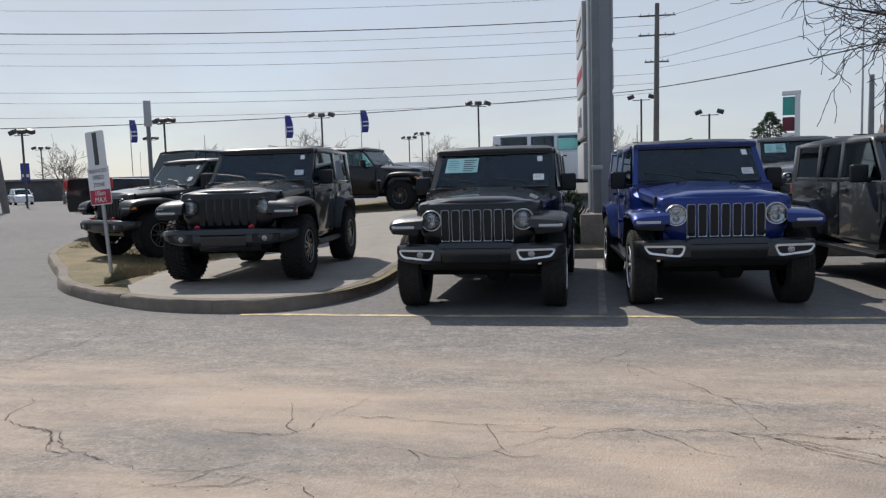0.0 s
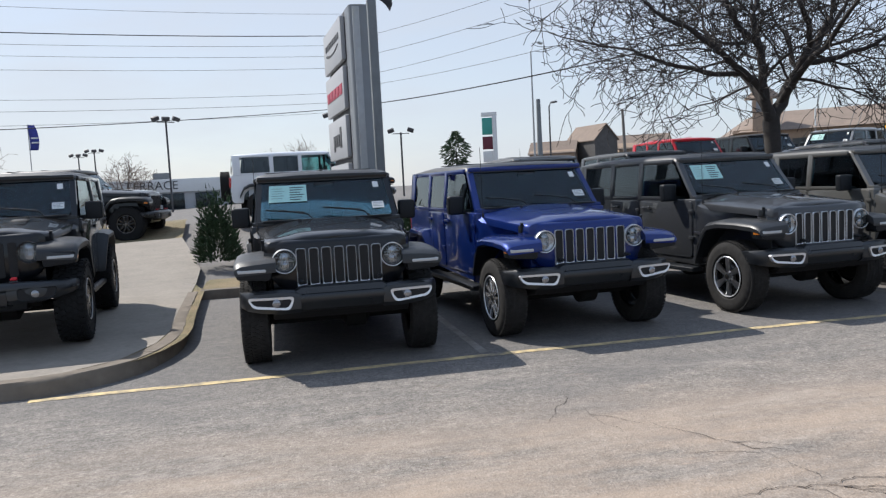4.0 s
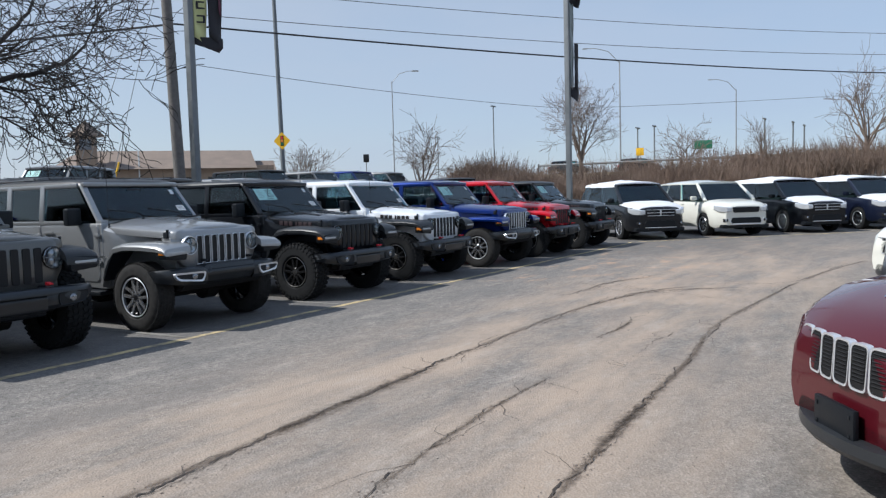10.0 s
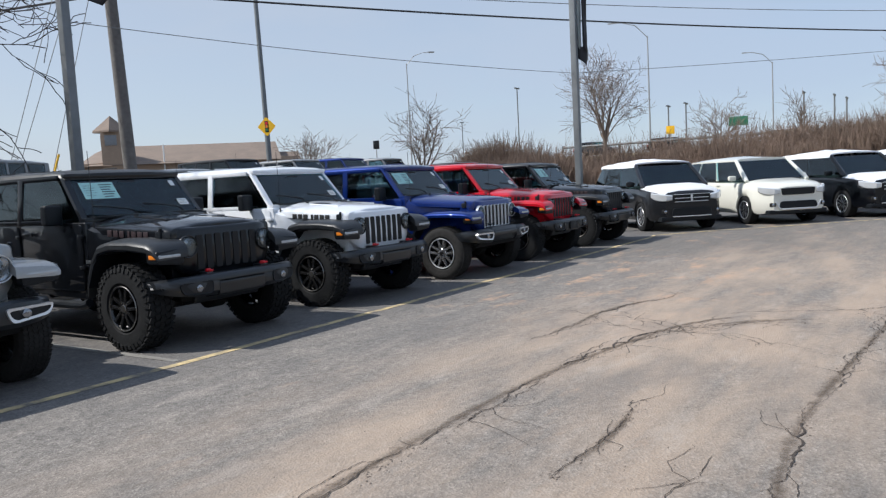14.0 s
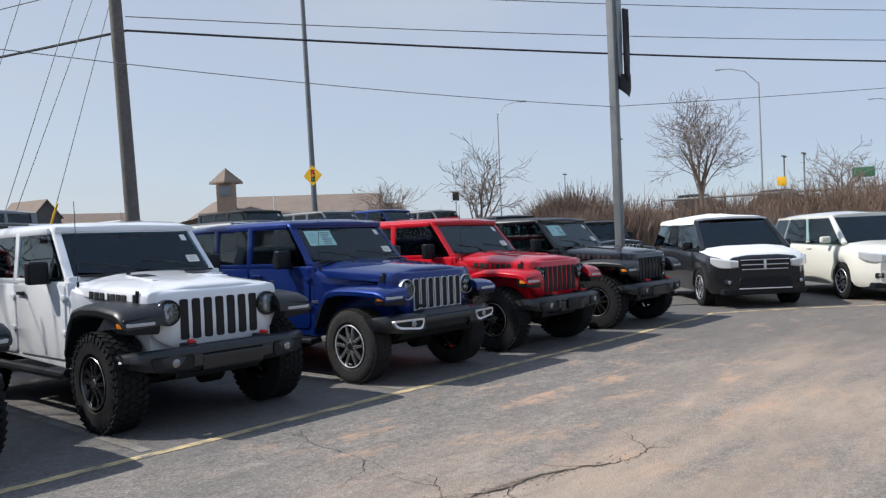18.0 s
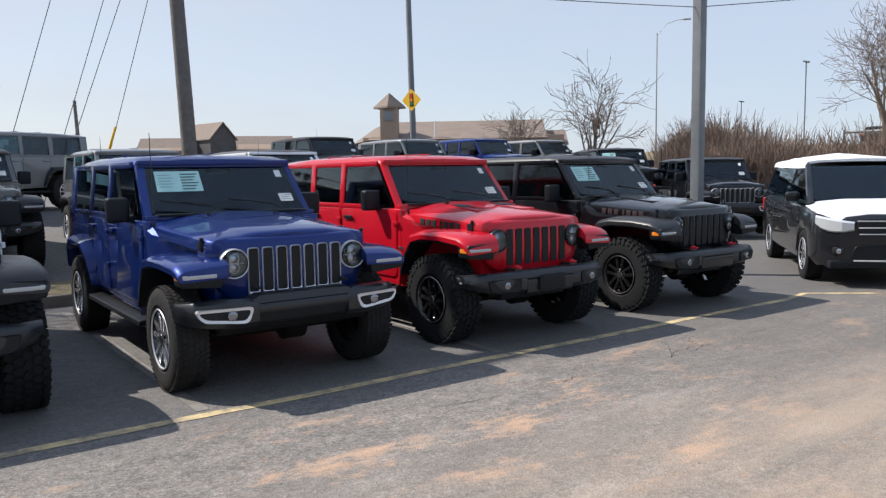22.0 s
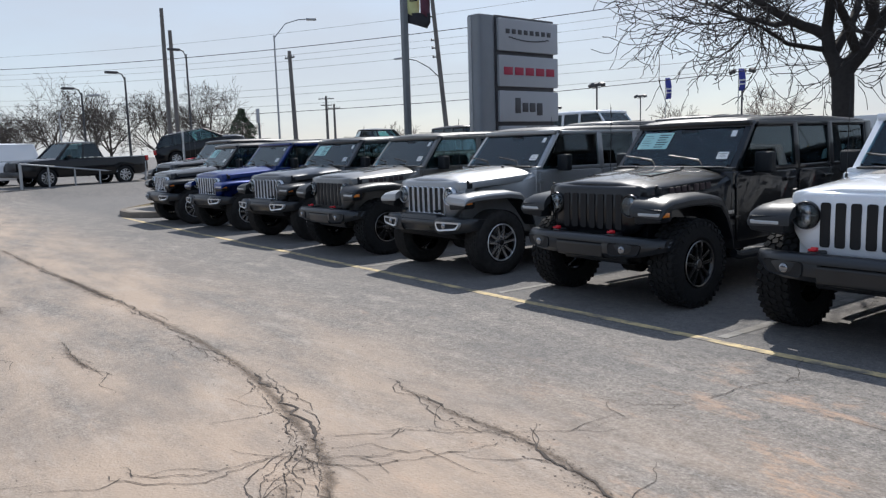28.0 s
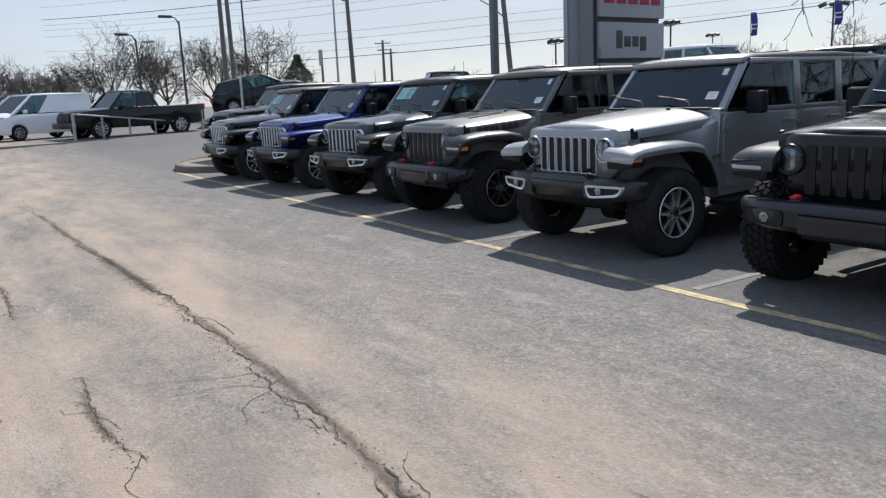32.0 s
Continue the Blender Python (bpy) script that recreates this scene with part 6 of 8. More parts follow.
def road_car(name, spec, m, paint, label, category, group="", glass="privacy", alloy="silver", wheels=True):
    key = spec["key"]
    P = PAINT[paint]
    car = thing(name, label, category, m, group)
    kept((key, "body"), "body", P, car, lofted_body(spec))
    for s in (-1, 1):
        for k in range(len(spec["posts"]) + 2):
            kept((key, "pillar", k, s), "pillar", P, car, pillar_mesh(spec, k, s))
    kept((key, "roof"), "roof", P, car, lofted_roof(spec))
    cp = cabin_point
    cuts = [0.0, *spec["posts"], 1.0]
    for s in (-1, 1):
        for k in range(len(cuts) - 1):
            a, b = cuts[k] + 0.004, cuts[k + 1] - 0.004
            if k in spec.get("blank", ()):
                kept((key, "panel", s, k), "side_panel", P, car, win_mesh([cp(spec, a, 0, s), cp(spec, b, 0, s), cp(spec, b, 1, s), cp(spec, a, 1, s)], 0.01))
                continue
            kept((key, "w", s, k), "window", M[glass] if k else M["glass"], car, win_mesh([cp(spec, a, 0.03, s) * 1, cp(spec, b, 0.03, s), cp(spec, b, 0.95, s), cp(spec, a, 0.95, s)], 0.03))
        mi = at(kept("carmirror", "side_mirror", P if spec.get("mirror", True) else M["plastic"], car, lambda bm: box(bm, (0, 0, 0), (0.20, 0.12, 0.14), 0.045, None, 3)), s * (spec["width"] / 2 + 0.06), spec["cabin"][0][0] + 0.45, spec["cabin"][0][1] + 0.07)
        for yy in spec["handles"]:
            at(kept("carhandle", "handle", P, car, lambda bm: box(bm, (0, 0, 0), (0.03, 0.20, 0.03), 0.012)), s * (spec["width"] / 2 - 0.01), yy, spec["cabin"][0][1] - 0.12)
        for yy in spec["axles"]:
            wheel(car, s * (spec["width"] / 2 - 0.125), yy, spec["tyre"], 0.235, spec["tyre"] * 0.64, False, M[alloy], 5, True, M["rubber"])
        h = kept((key, "hl", s), "headlight", M[spec.get("lamp", "lampclear")], car, spec["headlight"](s), "clear headlight")
        kept((key, "tl", s), "tail_light", M["red"], car, (lambda s: lambda bm: box(bm, (s * spec["width"] * 0.43, spec["length"] - 0.06, spec["belt"][-1][1] - 0.12), (0.16, 0.14, 0.24), 0.03))(s), "red tail light")
    f0, f1 = cp(spec, 0, 0.02, -1), cp(spec, 0, 0.97, -1)
    for s in (-1, 1):
        g0, g1 = cp(spec, 0.0, -0.04, s), cp(spec, 0.0, 1.0, s)
        kept((key, "ap", s), "windshield_post", P, car, (lambda g0, g1: lambda bm: tube(bm, [g0, g0.lerp(g1, 0.5), g1], [0.055, 0.05, 0.045], 8))(g0, g1))
    kept((key, "ws"), "windshield", M["glass"], car, win_mesh([f0, Vector((-f0.x, f0.y, f0.z)), Vector((-f1.x, f1.y, f1.z)), f1], 0.05))
    f0, f1 = cp(spec, 1, 0.05, -1), cp(spec, 1, 0.95, -1)
    kept((key, "rw"), "rear_window", M["privacy"], car, win_mesh([Vector((-f0.x, f0.y, f0.z)), f0, f1, Vector((-f1.x, f1.y, f1.z))], 0.05))
    kept((key, "in"), "seats_and_dash", M["seat"], car, lambda bm: (box(bm, (0, (spec["cabin"][0][0] + spec["cabin"][3][0]) / 2, spec["cabin"][0][1] - 0.05), (spec["width"] * 0.78, (spec["cabin"][3][0] - spec["cabin"][0][0]) * 0.8, 0.12), 0.05), [box(bm, (sx * 0.37, yy, spec["cabin"][0][1] + 0.15), (0.46, 0.18, 0.55), 0.06) for sx in (-1, 1) for yy in spec["seats"]]))
    kept((key, "un"), "chassis", M["underbody"], car, lambda bm: box(bm, (0, spec["length"] / 2, spec["base"] + 0.12), (spec["width"] * 0.80, spec["length"] * 0.90, 0.22), 0.05))
    return car


def nose_lamp(x0, x1, z0, z1, y0, y1):
    """A swept-back headlight between two widths."""
    def side(s):
        def make(bm):
            st = []
            for x, y, a, b in ((x0, y0, z0 + 0.02, z1 - 0.03), ((x0 + x1) / 2, y0 + (y1 - y0) * 0.32, z0, z1), (x1, y1, z0 + 0.05, z1 + 0.01)):
                st.append([(s * x, y, a), (s * x, y - 0.012, (a + b) / 2), (s * x, y, b), (s * (x - 0.01), y + 0.06, b), (s * (x - 0.01), y + 0.06, a)])
            loft(bm, st)
        return make
    return side


def wrap_lamp(side):
    """A wide clear headlight that wraps round the nose's corner."""
    def make(bm):
        st = []
        for x, y, a, b in ((0.475, -0.014, 0.775, 0.895), (0.62, -0.012, 0.752, 0.915), (0.705, 0.050, 0.748, 0.930), (0.775, 0.130, 0.758, 0.942), (0.838, 0.210, 0.785, 0.955), (0.886, 0.310, 0.840, 0.968)):
            st.append([(side * x, y + 0.012, a), (side * (x + 0.012), y - 0.010, a + 0.02), (side * (x + 0.012), y - 0.010, b - 0.025), (side * x, y + 0.012, b), (side * (x - 0.04), y + 0.10, b), (side * (x - 0.04), y + 0.10, a)])
        loft(bm, st)
    return make


CROSSOVER = dict(key="crossover", length=4.89, width=1.86, base=0.27, axles=(0.96, 3.85), arch=0.41, tyre=0.37, round=0.30,
                 tumble=0.14, nose=[(0, 0.93), (0.03, 0.97), (0.12, 1.02), (0.5, 1.085), (1.0, 1.15)], belt=[(0, 0.86), (0.06, 0.92), (0.3, 0.98), (1.0, 1.07), (2.6, 1.10), (4.4, 1.14), (4.89, 1.06)],
                 cabin=[(0.98, 1.12), (1.70, 1.655), (4.42, 1.67), (4.82, 1.15)], posts=[0.40, 0.72], post_w=0.035, handles=(2.35, 3.3), seats=(2.3, 3.2), headlight=wrap_lamp, lamp="crystal")


def crossover_front(car, key, ivory):
    kept("xg_" + key, "grille", M["shade_black"], car, lambda bm: prism(bm, rounded([(-0.42, 0.735), (0.42, 0.735), (0.45, 0.90), (-0.45, 0.90)], 0.04), -0.020, 0.05, "y", 0.006, 1), "near-black fill painted as a shaded grille opening")
    if not ivory:
        kept("xgc", "grille_cross", M["bright"], car, lambda bm: (box(bm, (0, -0.028, 0.815), (0.86, 0.02, 0.016), 0.004), box(bm, (0, -0.028, 0.815), (0.045, 0.02, 0.16), 0.006), box(bm, (0, -0.024, 0.905), (0.90, 0.02, 0.014), 0.004), box(bm, (0, -0.024, 0.730), (0.84, 0.02, 0.014), 0.004)), "bright crossed grille bars")
    kept("xlow", "lower_intake", M["plastic"], car, lambda bm: prism(bm, rounded([(-0.52, 0.40), (0.52, 0.40), (0.46, 0.58), (-0.46, 0.58)], 0.05), -0.024, 0.06, "y", 0.006, 1), "black lower intake")
    if ivory:
        kept("xskid", "skid_trim", M["bright"], car, lambda bm: (box(bm, (0, -0.026, 0.385), (0.90, 0.05, 0.040), 0.012), [moved(box(bm, (0, 0, 0), (0.030, 0.03, 0.24), 0.008), Matrix.Translation((s * 0.53, -0.016, 0.475)) @ pose(0, 0, 0, 0, s * 32, 0)) for s in (-1, 1)]), "silver bumper trim")
    else:
        kept("xline", "skid_trim", M["bright"], car, lambda bm: box(bm, (0, -0.022, 0.375), (0.96, 0.05, 0.020), 0.008), "silver bumper trim")
    kept("xlip", "lower_bumper", M["plastic"], car, lambda bm: prism(bm, rounded([(0.0, 0.26), (0.40, 0.26), (0.40, 0.36), (-0.005, 0.37)], 0.03), -0.76, 0.76, "x", 0.01, 1))
    for s in (-1, 1):
        at(kept("xfog", "fog_lamp", M["reflector"], car, fog_mesh), s * 0.655, 0.008, 0.50)
        at(kept("xfogpocket", "fog_pocket", M["shade_black"], car, lambda bm: box(bm, (0, 0, 0), (0.15, 0.05, 0.10), 0.03), "near-black fill painted as a shaded fog lamp pocket"), s * 0.655, 0.030, 0.50, 0, 0, s * 22)


def film_cover(car, spec, full=True):
    """White transport film stuck over the roof and the bonnet."""
    rnd = random.Random(9)

    def roof(bm):
        lofted_roof(spec, 0.045)(bm)
        for v in bm.verts:
            edge = v.co.z < 1.665
            v.co.x *= (1.065 if edge else 1.03) + rnd.uniform(-0.008, 0.014)
            v.co.y += -0.03 if v.co.y < 1.7 else 0
            v.co.z += rnd.uniform(-0.008, 0.022) - (0.02 if edge else 0)
    kept(("film", "roof"), "roof_film", M["film"], car, roof, "white transport film", 70)
    if not full:
        return

    def hood(bm):
        st = []
        for k in range(9):
            y = 0.07 + 0.93 * k / 8
            q = spec.get("round", 0.2)
            w = spec["width"] / 2 * (1 - q + q * math.sin(min(1, y / 0.55) * math.pi / 2)) * rnd.uniform(0.97, 1.01)
            top = np.interp(y, [p[0] for p in spec["belt"]], [p[1] for p in spec["belt"]])
            cr = np.interp(y, [p[0] for p in spec["nose"]], [p[1] for p in spec["nose"]])
            j = rnd.uniform(0, 0.010)
            st.append([(-w * 0.95, y, top - 0.005), (-w * 0.80, y, top + (cr - top) * 0.55 + 0.012 + j), (-w * 0.42, y, cr + 0.016 - j * 0.5), (w * 0.42, y, cr + 0.016 + j * 0.5), (w * 0.80, y, top + (cr - top) * 0.55 + 0.012), (w * 0.95, y, top - 0.005), (w * 0.4, y, top - 0.02), (-w * 0.4, y, top - 0.02)])
        loft(bm, st)
    kept(("film", "hood"), "hood_film", M["film"], car, hood, "white transport film", 70)


for k, (paint, label) in enumerate((("graphite", "charcoal crossover car with white transport film on roof and hood"), ("ivory", "ivory crossover car with silver bumper trim"), ("black", "black crossover car with white transport film"), ("navy", "dark crossover car with white transport film"), ("black", "black crossover car with white transport film"), ("grey", "grey crossover car further along the bent row"))):
    x, y = 28.25 + 2.03 * k, -0.46 - 2.06 * k
    ob = road_car("crossover_car", CROSSOVER, pose(x, y, 0, 0, 0, -50), paint, label, "car", "crossover cars in the bent row", alloy="chrome")
    crossover_front(ob, "c", k == 1)
    if k != 1:
        film_cover(ob, CROSSOVER)


# ---- slotted-grille cars facing the row ----
SUV = dict(key="suv", length=4.62, width=1.86, base=0.26, axles=(0.90, 3.60), arch=0.41, tyre=0.36, round=0.44,
           nose=[(0, 0.72), (0.04, 0.79), (0.14, 0.87), (0.35, 0.94), (0.7, 1.01), (1.15, 1.08)], belt=[(0, 0.66), (0.10, 0.80), (0.4, 0.90), (1.2, 1.00), (2.6, 1.04), (4.2, 1.08), (4.62, 1.02)],
           cabin=[(1.12, 1.05), (1.95, 1.60), (4.05, 1.62), (4.52, 1.08)], posts=[0.40, 0.74], post_w=0.035, handles=(2.3, 3.2), seats=(2.25, 3.1), headlight=nose_lamp(0.50, 0.82, 0.50, 0.58, 0.07, 0.30))


def suv_front(car):
    def ring(bm):
        o = rounded([(-0.061, -0.018), (0.061, -0.018), (0.065, 0.20), (-0.065, 0.20)], 0.03)
        i = rounded([(-0.052, -0.008), (0.052, -0.008), (0.056, 0.190), (-0.056, 0.190)], 0.028)
        a = [bm.verts.new((x, -0.014 + 0.35 * z * z, z)) for x, z in o]
        b = [bm.verts.new((x, -0.012 + 0.35 * z * z, z)) for x, z in i]
        c = [bm.verts.new((x, 0.03 + 0.35 * z * z, z)) for x, z in o]
        for k in range(len(a)):
            j = (k + 1) % len(a)
            bm.faces.new((a[k], a[j], b[j], b[k])), bm.faces.new((c[k], c[j], a[j], a[k]))
        bmesh.ops.recalc_face_normals(bm, faces=bm.faces[:])

    def mesh(bm):
        o = rounded([(-0.052, -0.006), (0.052, -0.006), (0.056, 0.188), (-0.056, 0.188)], 0.026)
        bm.faces.new([bm.verts.new((x, -0.008 + 0.35 * z * z, z)) for x, z in o])
        for k in range(9):
            z = 0.03 + 0.018 * k
            tube(bm, [(-0.045, -0.012 + 0.35 * z * z, z), (0.045, -0.012 + 0.35 * z * z, z)], 0.003, 4)
    for k in range(7):
        x = -0.396 + 0.132 * k
        y, t = 0.015 + 0.28 * abs(x) ** 2.0, math.degrees(math.atan(0.5 * x)) * 0.9
        sl = at(kept("suvmesh", "grille_slot", M["shade_black"], car, mesh, "meshed grille slot with its shade painted near-black"), x, y - 0.03, 0.565, 0, 0, t)
        kept("suvring", "slot_ring", M["bright"], sl, ring, "bright slot frame")
    kept("suvplate", "plate_bracket", M["plastic"], car, lambda bm: (box(bm, (0.0, -0.045, 0.385), (0.34, 0.03, 0.16), 0.008), [box(bm, (sx * 0.14, -0.062, 0.385 + sz * 0.045), (0.014, 0.006, 0.02), 0.003) for sx in (-1, 1) for sz in (-1, 1)]), "empty black plate bracket")
    kept("suvintake", "lower_intake", M["shade_black"], car, lambda bm: prism(bm, rounded([(-0.46, 0.315), (0.46, 0.315), (0.42, 0.40), (-0.42, 0.40)], 0.05), 0.0, 0.16, "y", 0.006, 1), "near-black fill painted as a shaded lower intake")

    def lip(bm):
        st = []
        for k in range(13):
            x = -0.86 + 1.72 * k / 12
            y = -0.085 + 0.60 * abs(x) ** 2.2
            st.append([(x, y + 0.01, 0.245), (x, y - 0.015, 0.275), (x, y - 0.01, 0.325), (x, y + 0.05, 0.335), (x, y + 0.16, 0.30), (x, y + 0.16, 0.245)])
        loft(bm, st)
    kept("suvlip", "lower_bumper", M["flare"], car, lip, "dark grey lower bumper lip")

    def script(bm):
        for k in range(4):
            tube(bm, [(-0.06 + 0.035 * k, 0.235, 0.952), (-0.045 + 0.035 * k, 0.215, 0.948), (-0.035 + 0.035 * k, 0.245, 0.955)], 0.006, 5)
    kept("suvscript", "hood_badge", M["chrome"], car, script, "small bright badge")


FACING = 180 + 33
for k, (x, y, paint, label) in enumerate(((9.345, -6.50, "maroon", "dark red sport utility car with bright slotted grille"), (13.55, -6.80, "charcoal", "dark grey sport utility car in the facing row"), (16.97, -6.62, "ivory", "white sport utility car in the facing row"))):
    ob = road_car("sport_utility_car", SUV, pose(x, y, 0, 0, 0, FACING), paint, label, "car", "cars facing the row")
    suv_front(ob)

# ---- posts, masts and the brand tower ----
def lot_pole(x, y, side, banners, base, lean=0.0, label="tall grey lot light pole with a torn banner", square=True, swing=0.0):
    z = height(x, y)
    p = thing("light_pole", label, "light pole", pose(x, y, z, 0, lean, 0), "lot light poles")
    bm = bmesh.new()
    if square:
        box(bm, (0, 0, 4.6), (0.15, 0.15, 9.2), 0.015)
    else:
        tube(bm, [(0, 0, 0), (0, 0, 9.2)], [0.10, 0.06], 12)
    part("mast", bm, M["pole_grey"], p)
    if base:
        bm = bmesh.new()
        box(bm, (0, 0, 0.30), (0.62, 0.62, 0.86), 0.04)
        part("footing", bm, M["concrete"], p, "square concrete footing")
    if base:
        bm = bmesh.new()
        box(bm, (0, 0, 1.55), (0.21, 0.21, 0.09), 0.01)
        part("collar", bm, M["galv"], p)
    for s in (-1, 1):
        bm = bmesh.new()
        box(bm, (s * 0.55, 0, 9.2), (0.55, 0.30, 0.20), 0.03)
        tube(bm, [(0, 0, 9.1), (s * 0.4, 0, 9.15)], 0.03, 6)
        part("lamp_head", bm, M["dark_pole"], p)
    for mat, bottom, top, width, curl, ax, start in banners:
        bm = bmesh.new()
        n = 14
        rows = []
        for i in range(n + 1):
            z0 = bottom + (top - bottom) * i / n
            row = []
            for j in range(6):
                t = j / 5
                sway = curl * (0.10 * math.sin(3.1 * t + 0.9 * z0) + 0.05 * math.sin(7 * z0 + 2 * t)) * t
                w = start + t * width * (1 - 0.22 * max(0, 0.35 - i / n) * 2)
                row.append(bm.verts.new((side * w if ax == "x" else sway, sway if ax == "x" else side * w, z0 - 0.16 * t * (1 - i / n))))
            rows.append(row)
        for a, b in zip(rows, rows[1:]):
            for j in range(5):
                bm.faces.new((a[j], a[j + 1], b[j + 1], b[j]))
        ob = part("banner", bm, M[mat], p, "weathered hanging banner")
        ob.matrix_basis = pose(0, 0, 0, 0, 0, swing)
        ob.modifiers.new("cloth", "SOLIDIFY").thickness = 0.006
        if mat == "banner_yellow":
            for k in range(7):
                for dz, wide, dx in ((0.0, 0.60, 0.0), (0.13, 0.55, 0.0), (0.065, 0.16, 0.22 * (-1) ** k)):
                    bm = bmesh.new()
                    box(bm, (start + width * (0.52 + dx), -0.016 - 0.03 * curl, bottom + 0.30 + 0.29 * k + dz), (width * wide, 0.006, 0.034 if dx == 0 else 0.13), 0.002)
                    part("print", bm, M["banner_black"], ob, "black lettering stroke" if k == 0 else "")
    return p


lot_pole(16.78, 6.33, 1, [("banner_yellow", 5.0, 7.4, 0.30, 1.0, "x", 0.09), ("banner_black", 5.0, 7.4, 0.30, 1.0, "x", 0.40), ("banner_black", 4.84, 4.99, 0.60, 1.0, "x", 0.09), ("banner_red", 5.6, 6.8, 0.06, 1.0, "x", 0.62)], False, swing=-38)
lot_pole(2.83, 6.46, 1, [("banner_yellow", 5.1, 7.4, 0.34, 1.0, "x", 0.09), ("banner_red", 5.1, 7.4, 0.26, 1.0, "x", 0.44), ("banner_black", 4.85, 5.09, 0.60, 1.0, "x", 0.09)], True, swing=45)
lot_pole(27.67, 2.17, 1, [("banner_white", 4.70, 7.2, 0.11, 1.0, "x", 0.09), ("banner_black", 4.68, 6.0, 0.13, 1.2, "x", 0.21), ("banner_black", 4.40, 4.69, 0.25, 1.0, "x", 0.09), ("banner_black", 7.22, 7.58, 0.32, 1.6, "x", 0.09)], False, label="grey lot light pole with a wind-torn banner", swing=-62)


def brand_tower():
    x, y = 2.91, 9.02
    z = height(x, y)
    t = thing("brand_tower", "tall grey pylon sign with three pale brand panels", "pylon sign", pose(x, y, z, 0, 0, 4))
    bm = bmesh.new()
    prism(bm, rounded([(-0.25, -0.34), (0.25, -0.34), (0.25, 0.32), (-0.25, 0.32)], 0.13, 4), 0, 4.98, "z")
    part("column", bm, M["tower_side"], t, "grey rounded metal column")
    # added paler strip stands in for the reflection on the column's glossy edge
    bm = bmesh.new()
    box(bm, (-0.12, -0.335, 2.47), (0.14, 0.05, 4.94), 0.01)
    part("edge_reflection", bm, M["galv"], t, "pale metal strip added as the column's reflection")
    bm = bmesh.new()
    box(bm, (0, 1.55, 3.03), (0.46, 2.5, 3.96), 0.03)
    part("core", bm, M["dark_pole"], t)
    for k, (z0, z1) in enumerate(((4.02, 4.92), (3.02, 3.90), (2.02, 2.90), (1.10, 1.90))):
        for s in (-1, 1):
            bm = bmesh.new()
            pts = rounded([(0.36, z0), (2.88, z0), (2.88, z1), (0.36, z1)], 0.04)
            prism(bm, pts, s * 0.24, s * 0.33, "x", 0.012, 2)
            pn = part("panel", bm, M["tower_face"], t, "pale grey sign panel")
            xx, zc = s * 0.336, (z0 + z1) / 2
            bars, mat = [], "dark_pole"
            if k == 0:
                bars = [((xx, 0.72 + 0.25 * i, zc + 0.10), (0.01, 0.16, 0.13)) for i in range(8)]
                bars += [((xx, 1.62 + u * 0.85, zc - 0.14 + 0.09 * u * u), (0.01, 0.15, 0.035)) for u in (-1 + 2 * (i + 0.5) / 12 for i in range(12))]
            elif k == 1:
                bars, mat = [((xx, 0.72 + 0.45 * i, zc), (0.01, 0.36, 0.22)) for i in range(5)], "sign_red"
            elif k == 2:
                bars = [((xx, 1.10 + 0.31 * i, zc + dz), (0.01, w, h)) for i, (w, h, dz) in enumerate(((0.22, 0.44, 0.02), (0.24, 0.26, -0.03), (0.24, 0.26, -0.03), (0.24, 0.36, -0.08)))]
            for c, size in bars:
                bm = bmesh.new()
                box(bm, c, size, 0.002)
                part("emblem_bar", bm, M[mat], pn)
    return t


brand_tower()


def text_mesh(words, size, material, parent, m, name="lettering"):
    cu = bpy.data.curves.new(name, "FONT")
    cu.body, cu.size, cu.align_x, cu.align_y, cu.extrude = words, size, "CENTER", "CENTER", 0.001
    tmp = new("tmp_text", cu)
    me = bpy.data.meshes.new_from_object(tmp.evaluated_get(bpy.context.evaluated_depsgraph_get()))
    bpy.data.objects.remove(tmp)
    bpy.data.curves.remove(cu)
    me.materials.clear()
    me.materials.append(material)
    ob = new(name, me)
    ob.parent, ob.matrix_basis = parent, m
    return ob


def speed_sign(x, y):
    s = thing("speed_sign", "white and red reduced speed sign on a steel post", "road sign", pose(x, y, 0.13, 0, -4, -14))
    bm = bmesh.new()
    prism(bm, [(-0.03, -0.02), (0.03, -0.02), (0.03, 0.0), (0.012, 0.02), (-0.012, 0.02), (-0.03, 0.0)], 0.0, 2.2, "z")
    part("post", bm, M["galv"], s, "galvanised steel post")
    bm = bmesh.new()
    prism(bm, rounded([(-0.20, 1.62), (0.20, 1.62), (0.20, 2.20), (-0.20, 2.20)], 0.04), -0.022, -0.028, "y")
    up = part("upper_plate", bm, M["sign_white"], s, "faded white upper plate")
    bm = bmesh.new()
    box(bm, (0, -0.031, 1.93), (0.09, 0.004, 0.50), 0.001)
    part("stripe", bm, M["dark_pole"], up)
    bm = bmesh.new()
    prism(bm, rounded([(-0.23, 1.06), (0.23, 1.06), (0.23, 1.66), (-0.23, 1.66)], 0.03), -0.030, -0.036, "y")
    low = part("plate", bm, M["sign_white"], s, "white plate with red foot")
    bm = bmesh.new()
    box(bm, (0, -0.0385, 1.185), (0.44, 0.003, 0.22), 0.001)
    part("red_field", bm, M["sign_red"], low, "red field")
    for words, z, size, mat in (("REDUCED", 1.585, 0.085, "pole_grey"), ("SPEED", 1.485, 0.095, "pole_grey"), ("ZONE", 1.37, 0.095, "pole_grey"), ("10km", 1.24, 0.105, "sign_white"), ("MAX", 1.135, 0.12, "sign_white")):
        text_mesh(words, size, M[mat], low, pose(0, -0.041, z, 90, 0, 0))
    return s


speed_sign(-4.66, 2.92)


